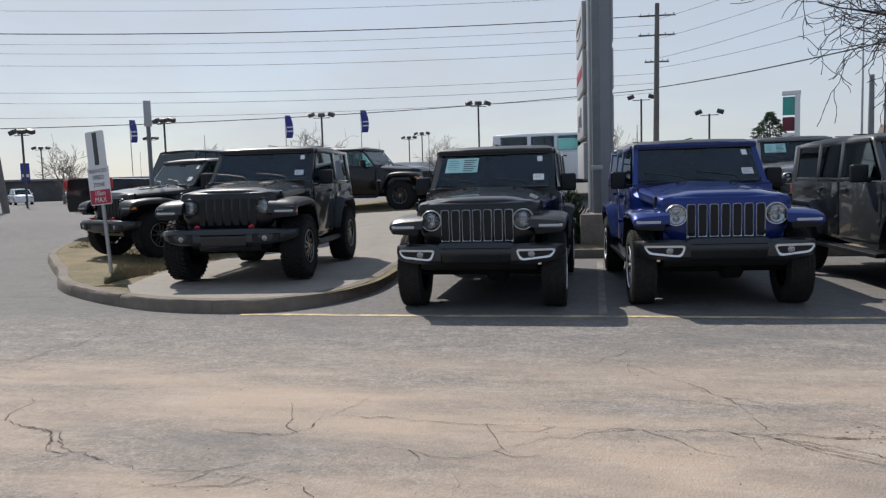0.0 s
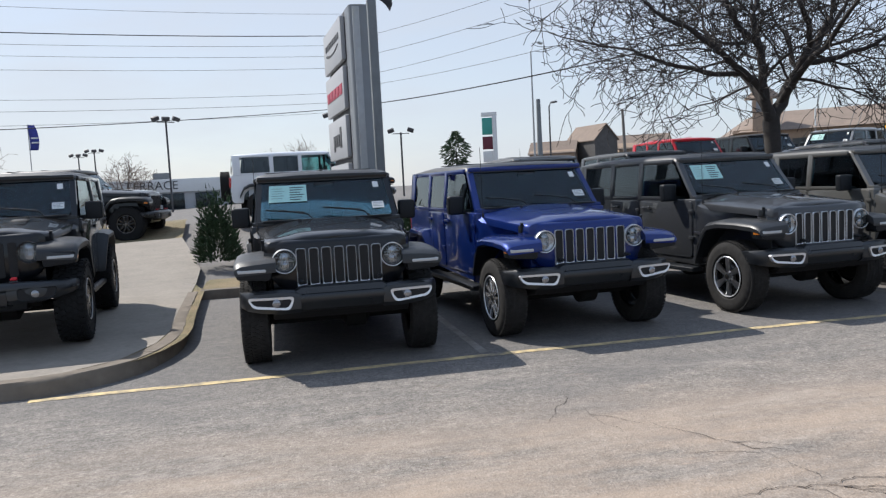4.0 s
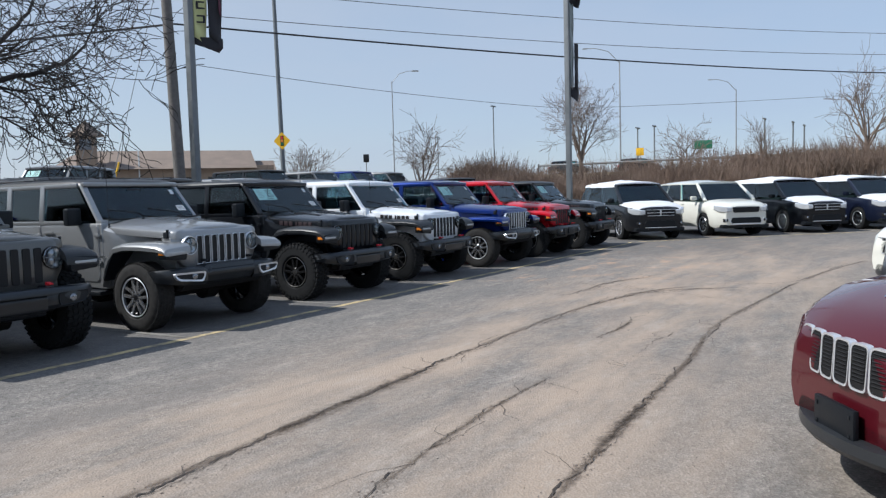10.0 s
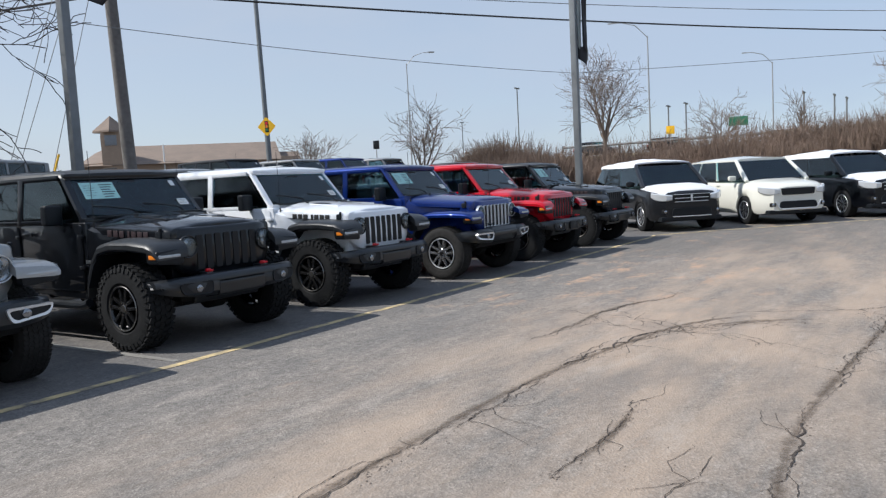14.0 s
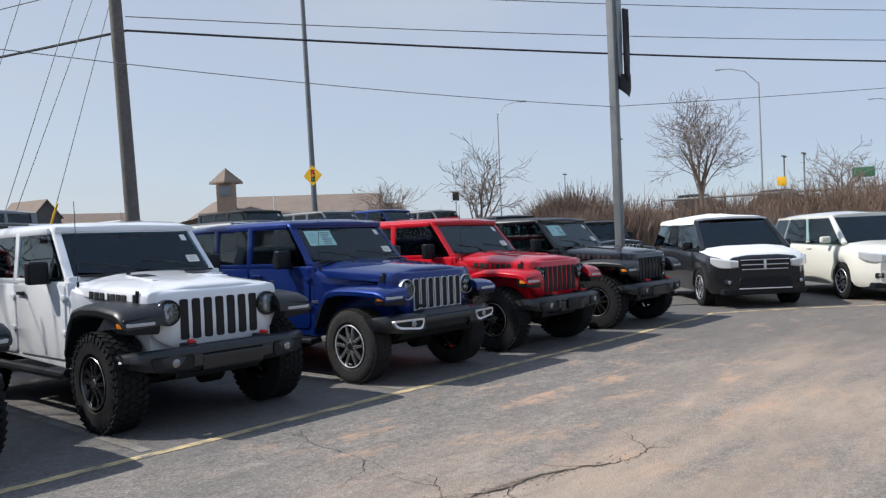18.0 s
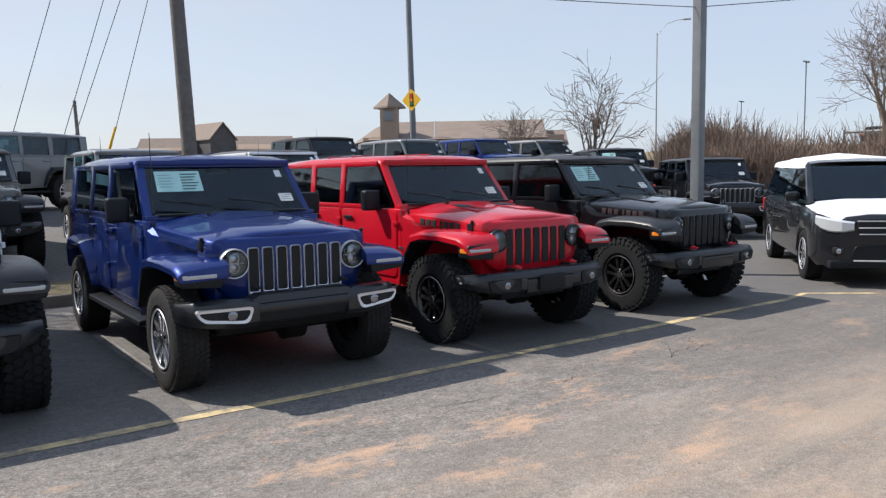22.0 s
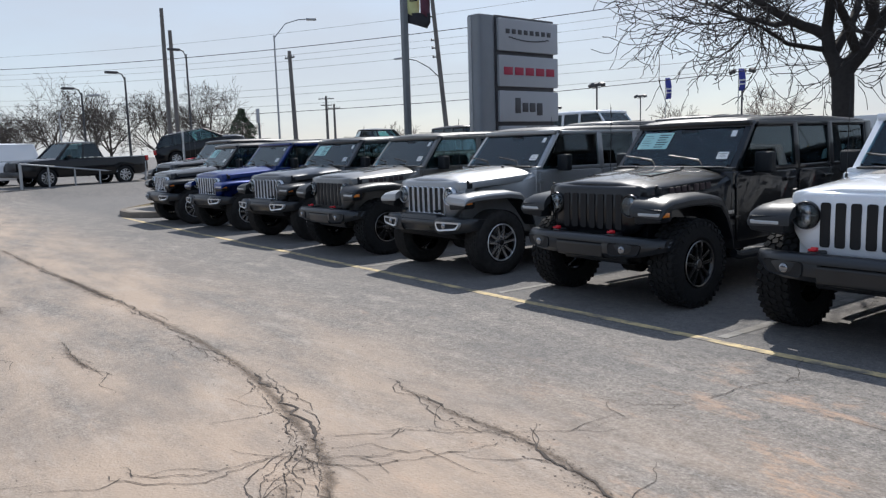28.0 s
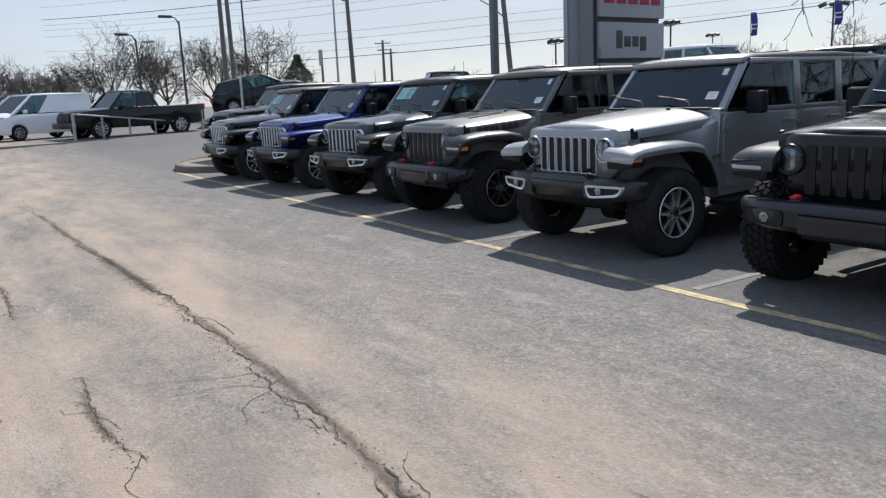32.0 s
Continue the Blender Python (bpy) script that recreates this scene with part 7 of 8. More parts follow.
def utility_pole(x, y, top, r, label, lean=(0, 0), arms=(), mat="wood_pole", group="utility poles"):
    z = height(x, y)
    p = thing("utility_pole", label, "utility pole", pose(x, y, z, lean[0], lean[1], 0), group)
    bm = bmesh.new()
    tube(bm, [(0, 0, -0.2), (0, 0, top * 0.5), (0, 0, top)], [r, r * 0.88, r * 0.72], 14)
    part("shaft", bm, M[mat], p)
    for az, zz, L in arms:
        bm = bmesh.new()
        d = Vector((math.cos(az), math.sin(az), 0)) * L / 2
        moved(box(bm, (0, 0, 0), (L, 0.10, 0.12), 0.01), Matrix.Translation((0, 0, zz)) @ pose(0, 0, 0, 0, 0, math.degrees(az)))
        arm = part("crossarm", bm, M["wood_pole"], p)
        for t in (-0.9, -0.45, 0.45, 0.9):
            bm = bmesh.new()
            lathe(bm, [(0.06, 0.02), (0.10, 0.05), (0.15, 0.03), (0.2, 0.045), (0.24, 0.0001)], 8, "z", (d.x * t, d.y * t, zz))
            part("insulator", bm, M["galv"], arm)
    return p


utility_pole(24.37, 15.81, 11.5, 0.21, "leaning weathered wooden utility pole", (0.6, -2.4), [(0.6, 10.6, 2.2)])
utility_pole(7.97, 60.3, 15.0, 0.26, "tall wooden utility pole with crossarms", (0, 0.6), [(0.0, 14.0, 3.0), (0.0, 12.4, 3.0), (0.0, 10.2, 2.0)])
utility_pole(-44.6, 26.5, 10.6, 0.22, "leaning wooden utility pole beside the street", (0, -3.0), [(0.3, 10.0, 1.2)])
street_pole = utility_pole(-36.8, 38.1, 17.0, 0.24, "leaning wooden utility pole with a curved lamp arm across the street", (3.2, -3.6), [])
for k, z in enumerate((13.3, 11.2, 10.5, 9.7)):
    bm = bmesh.new()
    tube(bm, [(0, 0, z), (-0.30, -0.28, z + 0.12)], 0.06, 8)
    lathe(bm, [(z + 0.02, 0.05), (z + 0.08, 0.09), (z + 0.16, 0.05), (z + 0.22, 0.08), (z + 0.28, 0.0001)], 8, "z", (-0.34, -0.32, 0))
    part("insulator", bm, M["dark_pole"], street_pole)
bm = bmesh.new()
tube(bm, [(0, 0, 7.8), (-0.7, -0.65, 8.9), (-1.5, -1.4, 9.7), (-2.4, -2.2, 10.1)], 0.055, 8)
arm = part("lamp_arm", bm, M["pole_grey"], street_pole, "curved grey lamp arm")
bm = bmesh.new()
box(bm, (0, 0, 0), (0.85, 0.32, 0.16), 0.05)
part("lamp_head", bm, M["galv"], arm).matrix_basis = pose(-2.75, -2.5, 10.1, 0, 0, 42)
utility_pole(-78.2, 47.9, 9.2, 0.22, "wooden utility pole beside the far street", (0, 0), [(0.9, 8.8, 2.2), (0.9, 7.9, 1.6)])
utility_pole(-79.8, 50.0, 8.2, 0.20, "second wooden utility pole beside the far street", (0, 0), [(0.9, 7.6, 1.8)])
utility_pole(-51.5, -1.3, 8.1, 0.20, "wooden utility pole beyond the white van", (0, -3.0))
utility_pole(-34.1, 11.8, 11.0, 0.17, "bare wooden utility pole behind the parked pickup", (0, 0.4))
utility_pole(-33.9, 12.3, 9.6, 0.17, "bare wooden utility pole beside another", (0, -1.4))
utility_pole(28.15, 49.4, 5.7, 0.14, "short wooden utility pole", (0, -2.0))
utility_pole(23.06, 55.0, 7.5, 0.24, "thick pale utility pole beyond the lot", (0, 0), (), "pole_grey")


def street_lamp(x, y, top, reach, az, label, r=0.09, mat="galv", group="street lamps", box_head=False):
    z = height(x, y)
    p = thing("street_lamp", label, "street lamp", pose(x, y, z), group)
    bm = bmesh.new()
    tube(bm, [(0, 0, 0), (0, 0, top)], [r, r * 0.6], 10)
    part("mast", bm, M[mat], p)
    d = Vector((math.cos(az), math.sin(az), 0))
    bm = bmesh.new()
    tube(bm, [(0, 0, top - 0.2), d * reach * 0.35 + Vector((0, 0, top + reach * 0.34)), d * reach * 0.75 + Vector((0, 0, top + reach * 0.46)), d * reach + Vector((0, 0, top + reach * 0.47))], r * 0.42, 6)
    part("arm", bm, M[mat], p)
    bm = bmesh.new()
    e = d * (reach + 0.3) + Vector((0, 0, top + reach * 0.47))
    moved(box(bm, (0, 0, 0), (0.75, 0.28, 0.15), 0.05), Matrix.Translation(e) @ pose(0, 0, 0, 0, 0, math.degrees(az)))
    part("lamp_head", bm, M["dark_pole" if box_head else "galv"], p)
    return p


street_lamp(21.14, 50.87, 10.9, 2.0, 0.9, "tall grey street lamp behind the lot")
street_lamp(82.7, 46.7, 12.9, 2.6, -0.9, "tall steel street lamp near the highway")
street_lamp(114.0, 28.7, 17.4, 4.5, 1.9, "tall steel street lamp near the highway", 0.14)
street_lamp(147.4, 18.9, 16.0, 4.0, 1.9, "far steel street lamp near the highway", 0.14)
street_lamp(-36.7, 5.4, 4.2, 2.2, 0.9, "grey street lamp with a curved arm beyond the pickup", 0.07)
street_lamp(-32.5, 19.2, 9.7, 2.4, 1.15, "tall grey street lamp across the street")
for x, y, h in ((-28.9, 11.5, 7.4), (-30.0, 8.0, 6.0), (-32.5, 6.0, 5.2), (24.0, 55.0, 6.8)):
    street_lamp(x, y, h, 0.5, -1.4, "dark lot lamp with a flat head", 0.09, "dark_pole", "dark lot lamps", True)


def traffic_sign_pole():
    p = thing("street_lamp", "tall steel pole carrying a yellow signal-ahead sign", "street lamp", pose(34.73, 20.38, height(34.73, 20.38), 0, -1.2, 0), "street lamps")
    bm = bmesh.new()
    tube(bm, [(0, 0, 0), (0, 0, 12.0)], [0.13, 0.09], 12)
    part("mast", bm, M["pole_grey"], p)
    bm = bmesh.new()
    z = 4.5 - height(34.73, 20.38)
    dirv = Vector((-0.66, -0.75, 0))
    moved(prism(bm, rounded([(-0.44, 0), (0, -0.44), (0.44, 0), (0, 0.44)], 0.06), -0.006, 0.006, "y"), Matrix.Translation(Vector((0, 0, z)) + dirv * 0.15) @ pose(0, 0, 0, 0, 0, -66))
    sg = part("sign", bm, M["sign_yellow"], p, "yellow diamond sign")
    for dz, mat in ((0.15, "hook"), (0.0, "amber"), (-0.15, "sign_green")):
        bm = bmesh.new()
        lathe(bm, [(-0.012, 0.0001), (-0.012, 0.068), (0.0, 0.07)], 12, "y")
        ob = part("disc", bm, M[mat], sg)
        ob.matrix_basis = Matrix.Translation(Vector((0, 0, z + dz)) + dirv * 0.165) @ pose(0, 0, 0, 0, 0, -66)
    bm = bmesh.new()
    moved(box(bm, (0, 0, 0), (0.17, 0.006, 0.50), 0.002), Matrix.Translation(Vector((0, 0, z)) + dirv * 0.160) @ pose(0, 0, 0, 0, 0, -66))
    part("signal_shape", bm, M["black"], sg)


traffic_sign_pole()


def floodlight(x, y, top, heads=3, label="lot floodlight mast with clustered heads"):
    p = thing("floodlight", label, "floodlight", pose(x, y, height(x, y), 0, 0, random.Random(int(x * 7)).uniform(-30, 30)), "floodlights")
    bm = bmesh.new()
    tube(bm, [(0, 0, 0), (0, 0, top)], 0.09, 8)
    tube(bm, [(-0.8, 0, top - 0.1), (0.8, 0, top - 0.1)], 0.04, 6)
    part("mast", bm, M["dark_pole"], p)
    for k in range(heads):
        bm = bmesh.new()
        u = -1 + 2 * k / max(1, heads - 1)
        moved(box(bm, (0, 0, 0), (0.62, 0.45, 0.38), 0.06), Matrix.Translation((u * 0.95, 0, top + 0.2)) @ pose(0, 0, 0, 14, u * 18, 0))
        part("lamp_head", bm, M["dark_pole"], p)


for x, y, z in ((-45.0, 50.1, 6.3), (-35.6, 56.7, 7.3), (-22.7, 62.8, 7.7), (-8.1, 66.5, 8.2), (7.2, 67.2, 7.8), (13.2, 66.6, 6.1), (-60.3, 94.4, 8.4), (-23.3, 109.4, 8.4), (-26.0, 112.0, 8.0), (-75.0, 90.0, 7.4)):
    floodlight(x, y, z, 2 if x in (7.2, 13.2) else 3)


def flag(x, y, top, h=1.7):
    p = thing("feather_flag", "blue feather flag on a thin pole", "flag", pose(x, y, height(x, y)), "blue flags")
    bm = bmesh.new()
    tube(bm, [(0, 0, 0), (0, 0, top)], 0.03, 6)
    part("pole", bm, M["galv"], p)
    bm = bmesh.new()
    rows = []
    for i in range(9):
        t = i / 8
        w = 0.62 * (0.55 + 0.45 * math.sin(math.pi * (1 - t) * 0.8))
        rows.append([bm.verts.new((0.03 + w * u, 0.08 * math.sin(5 * t + 3 * u), top - h + h * t)) for u in (0, 0.5, 1)])
    for a, b in zip(rows, rows[1:]):
        for j in range(2):
            bm.faces.new((a[j], a[j + 1], b[j + 1], b[j]))
    ob = part("cloth", bm, M["banner_blue"], p)
    ob.modifiers.new("cloth", "SOLIDIFY").thickness = 0.01
    for z in (0.5, 0.8):
        bm = bmesh.new()
        box(bm, (0.40, -0.09, top - h + z), (0.45, 0.02, 0.10), 0.004)
        part("stripe", bm, M["sign_white"], p)


for x, y, t in ((-20.2, 47.8, 6.6), (-14.8, 49.7, 6.9), (-31.8, 45.5, 6.6)):
    flag(x, y, t)


def plate_on_post(x, y, zt, w, h, rz, mat, label, post="galv"):
    p = thing("road_sign", label, "road sign", pose(x, y, height(x, y), 0, 0, rz))
    bm = bmesh.new()
    tube(bm, [(0, 0.04, 0), (0, 0.04, zt)], 0.04, 8)
    part("post", bm, M[post], p)
    bm = bmesh.new()
    box(bm, (0, -0.012, zt - h / 2), (w, 0.012, h), 0.004)
    part("plate", bm, M[mat], p)
    return p


plate_on_post(-5.75, 5.95, 3.12, 0.14, 0.50, 30, "tower_face", "pale sign plate on a steel post", "pole_grey")
plate_on_post(86.1, 17.5, 3.4, 0.8, 0.8, -78, "sign_yellow", "yellow warning sign beside the highway")
plate_on_post(117.0, 17.8, 5.7, 2.4, 1.2, -80, "sign_green", "green direction sign beside the highway")
plate_on_post(60.0, 34.0, 4.4, 0.5, 0.7, -50, "black", "small dark sign on a post")

blue = thing("pylon_sign", "small blue and white pylon sign across the street", "pylon sign", pose(-49.0, 55.0, 0, 0, 0, 42))
for name, mat, c, size in (("post", "pole_grey", (0, 0, 1.2), (0.12, 0.12, 2.4)), ("panel", "banner_blue", (0, 0, 3.2), (0.75, 0.14, 1.7)), ("stripe", "sign_white", (0, -0.08, 2.9), (0.6, 0.02, 0.28))):
    bm = bmesh.new()
    box(bm, c, size, 0.01)
    part(name, bm, M[mat], blue)

p = thing("plaza_sign", "tall plaza sign with teal and maroon panels", "pylon sign", pose(11.95, 31.5, height(12, 31.5), 0, 0, -18))
for name, mat, c, s, lb in (("post", "sign_white", (0.30, 0, 2.2), (0.22, 0.3, 4.4), "cream post"), ("panel", "teal", (-0.08, 0, 3.85), (0.52, 0.2, 0.85), "teal panel"), ("panel", "maroon", (-0.08, 0, 3.0), (0.52, 0.2, 0.65), "maroon panel"), ("panel", "sign_white", (-0.08, 0, 2.3), (0.52, 0.2, 0.55), "white panel"), ("cap", "sign_white", (0.03, 0, 4.45), (0.80, 0.30, 0.20), "cream cap")):
    bm = bmesh.new()
    box(bm, c, s, 0.03)
    part(name, bm, M[mat], p, lb)


# ---- overhead cables ----
def cable(points, r, sag, mat="wire", label="black overhead cable strung between poles"):
    bm = bmesh.new()
    for a, b in zip(points, points[1:]):
        a, b = Vector(a), Vector(b)
        tube(bm, [a.lerp(b, k / 16) - Vector((0, 0, sag * 4 * (k / 16) * (1 - k / 16))) for k in range(17)], r, 5, False)
    ob = part("overhead_cable", bm, M[mat], None, smooth=60)
    tagged(ob, label, "cable", "overhead cables")
    return ob


W_POLE, E_POLE, T_POLE, L_POLE = (24.37, 15.81), (64.0, -8.0), (7.97, 60.3), (-37.3, 37.6)
for a, b, r, mat, sag in ((7.9, 8.4, 0.035, "wire", 0.35), (8.3, 9.6, 0.016, "wire_grey", 0.4), (9.3, 10.9, 0.016, "wire_grey", 0.4), (11.0, 13.6, 0.016, "wire_grey", 0.4), (13.2, 16.2, 0.016, "wire_grey", 0.4)):
    cable([(*W_POLE, a), (*E_POLE, b)], r, sag, mat, "black overhead cable strung between poles" if mat == "wire" else "thin grey overhead cable")
cable([(*W_POLE, 7.9), (*T_POLE, 8.6)], 0.04, 0.55)
for a, b in ((11.0, 11.0), (12.0, 12.6), (13.0, 14.2), (9.4, 10.2)):
    cable([(*W_POLE, a), (*T_POLE, b)], 0.016, 0.7, "wire_grey", "thin grey overhead cable")
for a, b, r, mat in ((16.4, 13.5, 0.014, "wire_grey"), (14.6, 12.0, 0.035, "wire"), (13.8, 11.3, 0.014, "wire_grey"), (12.9, 10.7, 0.014, "wire_grey"), (11.9, 9.9, 0.015, "wire_grey"), (9.8, 8.1, 0.015, "wire_grey"), (9.0, 7.4, 0.016, "wire_grey"), (8.2, 6.4, 0.014, "wire_grey"), (8.5, 5.7, 0.03, "wire")):
    cable([(*T_POLE, a), (*L_POLE, b), (-95.0, 8.0, b + 1.0)], r, 0.5, mat, "black overhead cable strung between poles" if mat == "wire" else "thin grey overhead cable")
cable([(16.86, 6.30, 4.42), (27.62, 2.19, 4.05), (40.0, -9.5, 5.0)], 0.007, 0.10, "wire_grey", "thin cable strung between lot light poles")
for off, lift in ((-5.6, 3.2), (-4.3, 3.3), (-3.1, 3.4), (-2.9, 3.8), (-1.8, 3.0)):
    a = Vector((24.0 + 0.972 * off, 15.8 - 0.236 * off + 1.2, 0.95))
    cable([a, a + Vector((0.972 * lift, -0.236 * lift, 10.6))], 0.012, 0.02, "wire_grey", "thin steel guy wire anchored in the ground")
bm = bmesh.new()
tube(bm, [(22.1, 17.2, 0.9), (22.75, 17.05, 3.0)], 0.035, 8)
tagged(part("guy_guard", bm, M["sign_yellow"], None), "yellow plastic guard on a guy wire", "guy guard")


# ---- bare trees ----
class Wood:
    """Collects tapered branch tubes and writes them as one mesh."""

    def __init__(self):
        self.v, self.f = [], []

    def limb(self, pts, radii, sides):
        rings = []
        for i, p in enumerate(pts):
            d = (pts[min(i + 1, len(pts) - 1)] - pts[max(i - 1, 0)]).normalized()
            u = Vector((0, 0, 1)) if abs(d.z) < 0.9 else Vector((1, 0, 0))
            s = d.cross(u).normalized()
            w = s.cross(d)
            rings.append(len(self.v))
            for k in range(sides):
                a = 2 * math.pi * k / sides
                q = p + radii[i] * (math.cos(a) * s + math.sin(a) * w)
                self.v.append((q.x, q.y, q.z))
        for a, b in zip(rings, rings[1:]):
            for k in range(sides):
                self.f.append((a + k, a + (k + 1) % sides, b + (k + 1) % sides, b + k))

    def link(self, name, material, parent, label=""):
        me = bpy.data.meshes.new(name)
        me.from_pydata(self.v, [], self.f)
        return placed(name, me, material, parent, label, 60)


def grow(wood, rnd, p, d, length, r, level, most, droop, kids, wander, thin, twist=0.0):
    n = 6 if level < 2 else (5 if level < 4 else 4)
    pts, radii, q, v = [p.copy()], [r], p.copy(), d.copy()
    for i in range(n):
        v = (v + Vector((rnd.uniform(-1, 1), rnd.uniform(-1, 1), rnd.uniform(-1, 1))) * wander + Vector((0, 0, droop[min(level, len(droop) - 1)]))).normalized()
        q = q + v * (length / n)
        pts.append(q.copy())
        radii.append(max(thin, r * (1 - 0.62 * (i + 1) / n)))
    wood.limb(pts, radii, 8 if level == 0 else (6 if level == 1 else (4 if level < 4 else 3)))
    if level >= most:
        return
    m = kids[min(level, len(kids) - 1)]
    for k in range(m):
        t = 0.25 + 0.75 * (k + rnd.random()) / m
        i = min(n - 1, int(t * n))
        base = pts[i].lerp(pts[i + 1], t * n - i)
        out = (pts[i + 1] - pts[i]).normalized()
        side = out.cross(Vector((rnd.uniform(-1, 1), rnd.uniform(-1, 1), rnd.uniform(-1, 1)))).normalized()
        ang = rnd.uniform(0.45, 1.05)
        nd = (out * math.cos(ang) + side * math.sin(ang)).normalized()
        grow(wood, rnd, base, nd, length * rnd.uniform(0.50, 0.78), max(thin, radii[i] * rnd.uniform(0.42, 0.62)), level + 1, most, droop, kids, wander, thin)


def big_tree():
    rnd = random.Random(42)
    x, y = 12.74, 9.64
    t = thing("bare_tree", "wide leafless tree with dark forking limbs", "tree", pose(x, y, height(x, y)))
    fork = 2.36
    w = Wood()
    w.limb([Vector((0, 0, -0.1)), Vector((0.02, 0, 0.3)), Vector((0.05, 0.0, 1.4)), Vector((0.0, 0.02, fork)), Vector((0.0, 0.0, fork + 0.18))], [0.31, 0.22, 0.185, 0.20, 0.15], 12)
    w.link("trunk", M["bark"], t)
    w = Wood()
    # two stout leaders that part low, their forks, and limbs towards the front and the back
    limbs = (
        (((0, 0, 0), (0.42, 0.10, 0.62), (1.0, 0.12, 1.40), (1.5, 0.20, 2.0), (1.85, 0.15, 2.65), (2.0, 0.3, 3.4)), 0.155, 0.050),
        (((0.40, 0.1, 0.58), (0.62, -0.2, 1.2), (0.75, -0.45, 1.75), (0.5, -0.7, 2.2), (0.2, -0.75, 2.7), (0.15, -0.9, 3.6)), 0.095, 0.040),
        (((1.0, 0.12, 1.38), (1.75, -0.2, 1.46), (2.5, -0.45, 1.70), (3.2, -0.5, 2.10)), 0.075, 0.034),
        (((1.4, 0.2, 1.9), (2.1, 0.6, 2.3), (2.8, 0.9, 2.9), (3.3, 1.1, 3.5)), 0.065, 0.030),
        (((0, 0, 0), (-0.16, -0.04, 0.32), (-0.29, -0.06, 0.9), (-0.25, 0.0, 1.72), (-0.72, 0.15, 2.25), (-1.25, 0.25, 3.15)), 0.150, 0.045),
        (((-0.26, 0, 1.65), (-0.34, 0.2, 2.5), (0.05, 0.4, 3.2), (0.1, 0.6, 4.0)), 0.080, 0.036),
        (((-0.27, -0.05, 0.75), (-0.92, -0.25, 1.15), (-1.5, -0.35, 1.55), (-2.4, -0.40, 2.15), (-3.1, -0.3, 2.5)), 0.100, 0.036),
        (((-0.9, -0.25, 1.12), (-1.6, 0.2, 1.20), (-2.5, 0.5, 1.50), (-3.2, 0.7, 1.85)), 0.065, 0.030),
        (((-0.2, 0, 0.4), (-0.2, 0.8, 1.2), (-0.35, 1.6, 2.0), (-0.3, 2.4, 2.7)), 0.095, 0.036),
        (((0.25, 0.05, 0.40), (0.3, -0.8, 1.15), (0.45, -1.6, 1.75), (0.4, -2.4, 2.3)), 0.090, 0.036),
        (((0.8, 0.1, 1.1), (1.2, 0.9, 1.7), (1.6, 1.6, 2.4)), 0.070, 0.034),
        (((-0.7, 0.15, 2.2), (-1.3, -0.3, 2.7), (-2.0, -0.6, 3.4)), 0.060, 0.030),
    )
    for pts, r0, r1 in limbs:
        pts = [Vector((0, 0, fork)) + Vector(p) for p in pts]
        fine = []
        for a, b in zip(pts, pts[1:]):
            fine += [a.lerp(b, k / 3) + Vector((rnd.uniform(-1, 1), rnd.uniform(-1, 1), rnd.uniform(-1, 1))) * (0.035 if k else 0.0) for k in range(3)]
        fine.append(pts[-1])
        n = len(fine) - 1
        radii = [r0 + (r1 - r0) * (k / n) ** 0.8 for k in range(n + 1)]
        w.limb(fine, [1.1 * r for r in radii], 9)
        grow(w, rnd, fine[-1], (fine[-1] - fine[-2]).normalized(), 2.1, r1, 2, 5, (0, 0.03, 0.02, 0.02, 0.02, 0.03), (0, 5, 5, 3, 3), 0.34, 0.0088)
        for k in range(6):
            f = 0.26 + 0.70 * (k + rnd.random()) / 6
            i = min(n - 1, int(f * n))
            out = (fine[i + 1] - fine[i]).normalized()
            side = out.cross(Vector((rnd.uniform(-1, 1), rnd.uniform(-1, 1), rnd.uniform(-1, 1)))).normalized()
            d = (out * 0.65 + side + Vector((fine[i].x, fine[i].y, 0.0)) * 0.12).normalized()
            grow(w, rnd, fine[i], d, rnd.uniform(1.5, 2.3), radii[i] * rnd.uniform(0.34, 0.50), 2, 5, (0, 0.0, 0.0, 0.0, 0.01, 0.03), (0, 5, 5, 3, 3), 0.34, 0.0088)
    w.link("crown", M["bark"], t, "dense bare branches and twigs")


big_tree()


def far_tree(x, y, h, spread, seed, label="leafless tree", upright=0.5, dense=4, mat="twig", thin=0.016):
    rnd = random.Random(seed)
    z = height(x, y)
    t = thing("bare_tree", label, "tree", pose(x, y, z), "leafless trees")
    w = Wood()
    w.limb([Vector((0, 0, -0.2)), Vector((0.05, 0, h * 0.16)), Vector((0, 0.05, h * 0.30))], [h * 0.024, h * 0.019, h * 0.016], 7)
    w.link("trunk", M[mat], t)
    w = Wood()
    for k in range(7):
        az = 6.283 * k / 7 + rnd.uniform(-0.3, 0.3)
        d = Vector((math.cos(az) * spread, math.sin(az) * spread, upright + rnd.uniform(0, 0.8))).normalized()
        grow(w, rnd, Vector((0, 0, h * rnd.uniform(0.16, 0.32))), d, h * rnd.uniform(0.34, 0.46), h * 0.011, 1, dense, (0, 0.06, 0.05, 0.03), (0, 4, 4, 3), 0.16, thin)
    w.link("crown", M[mat], t, "bare twigs")


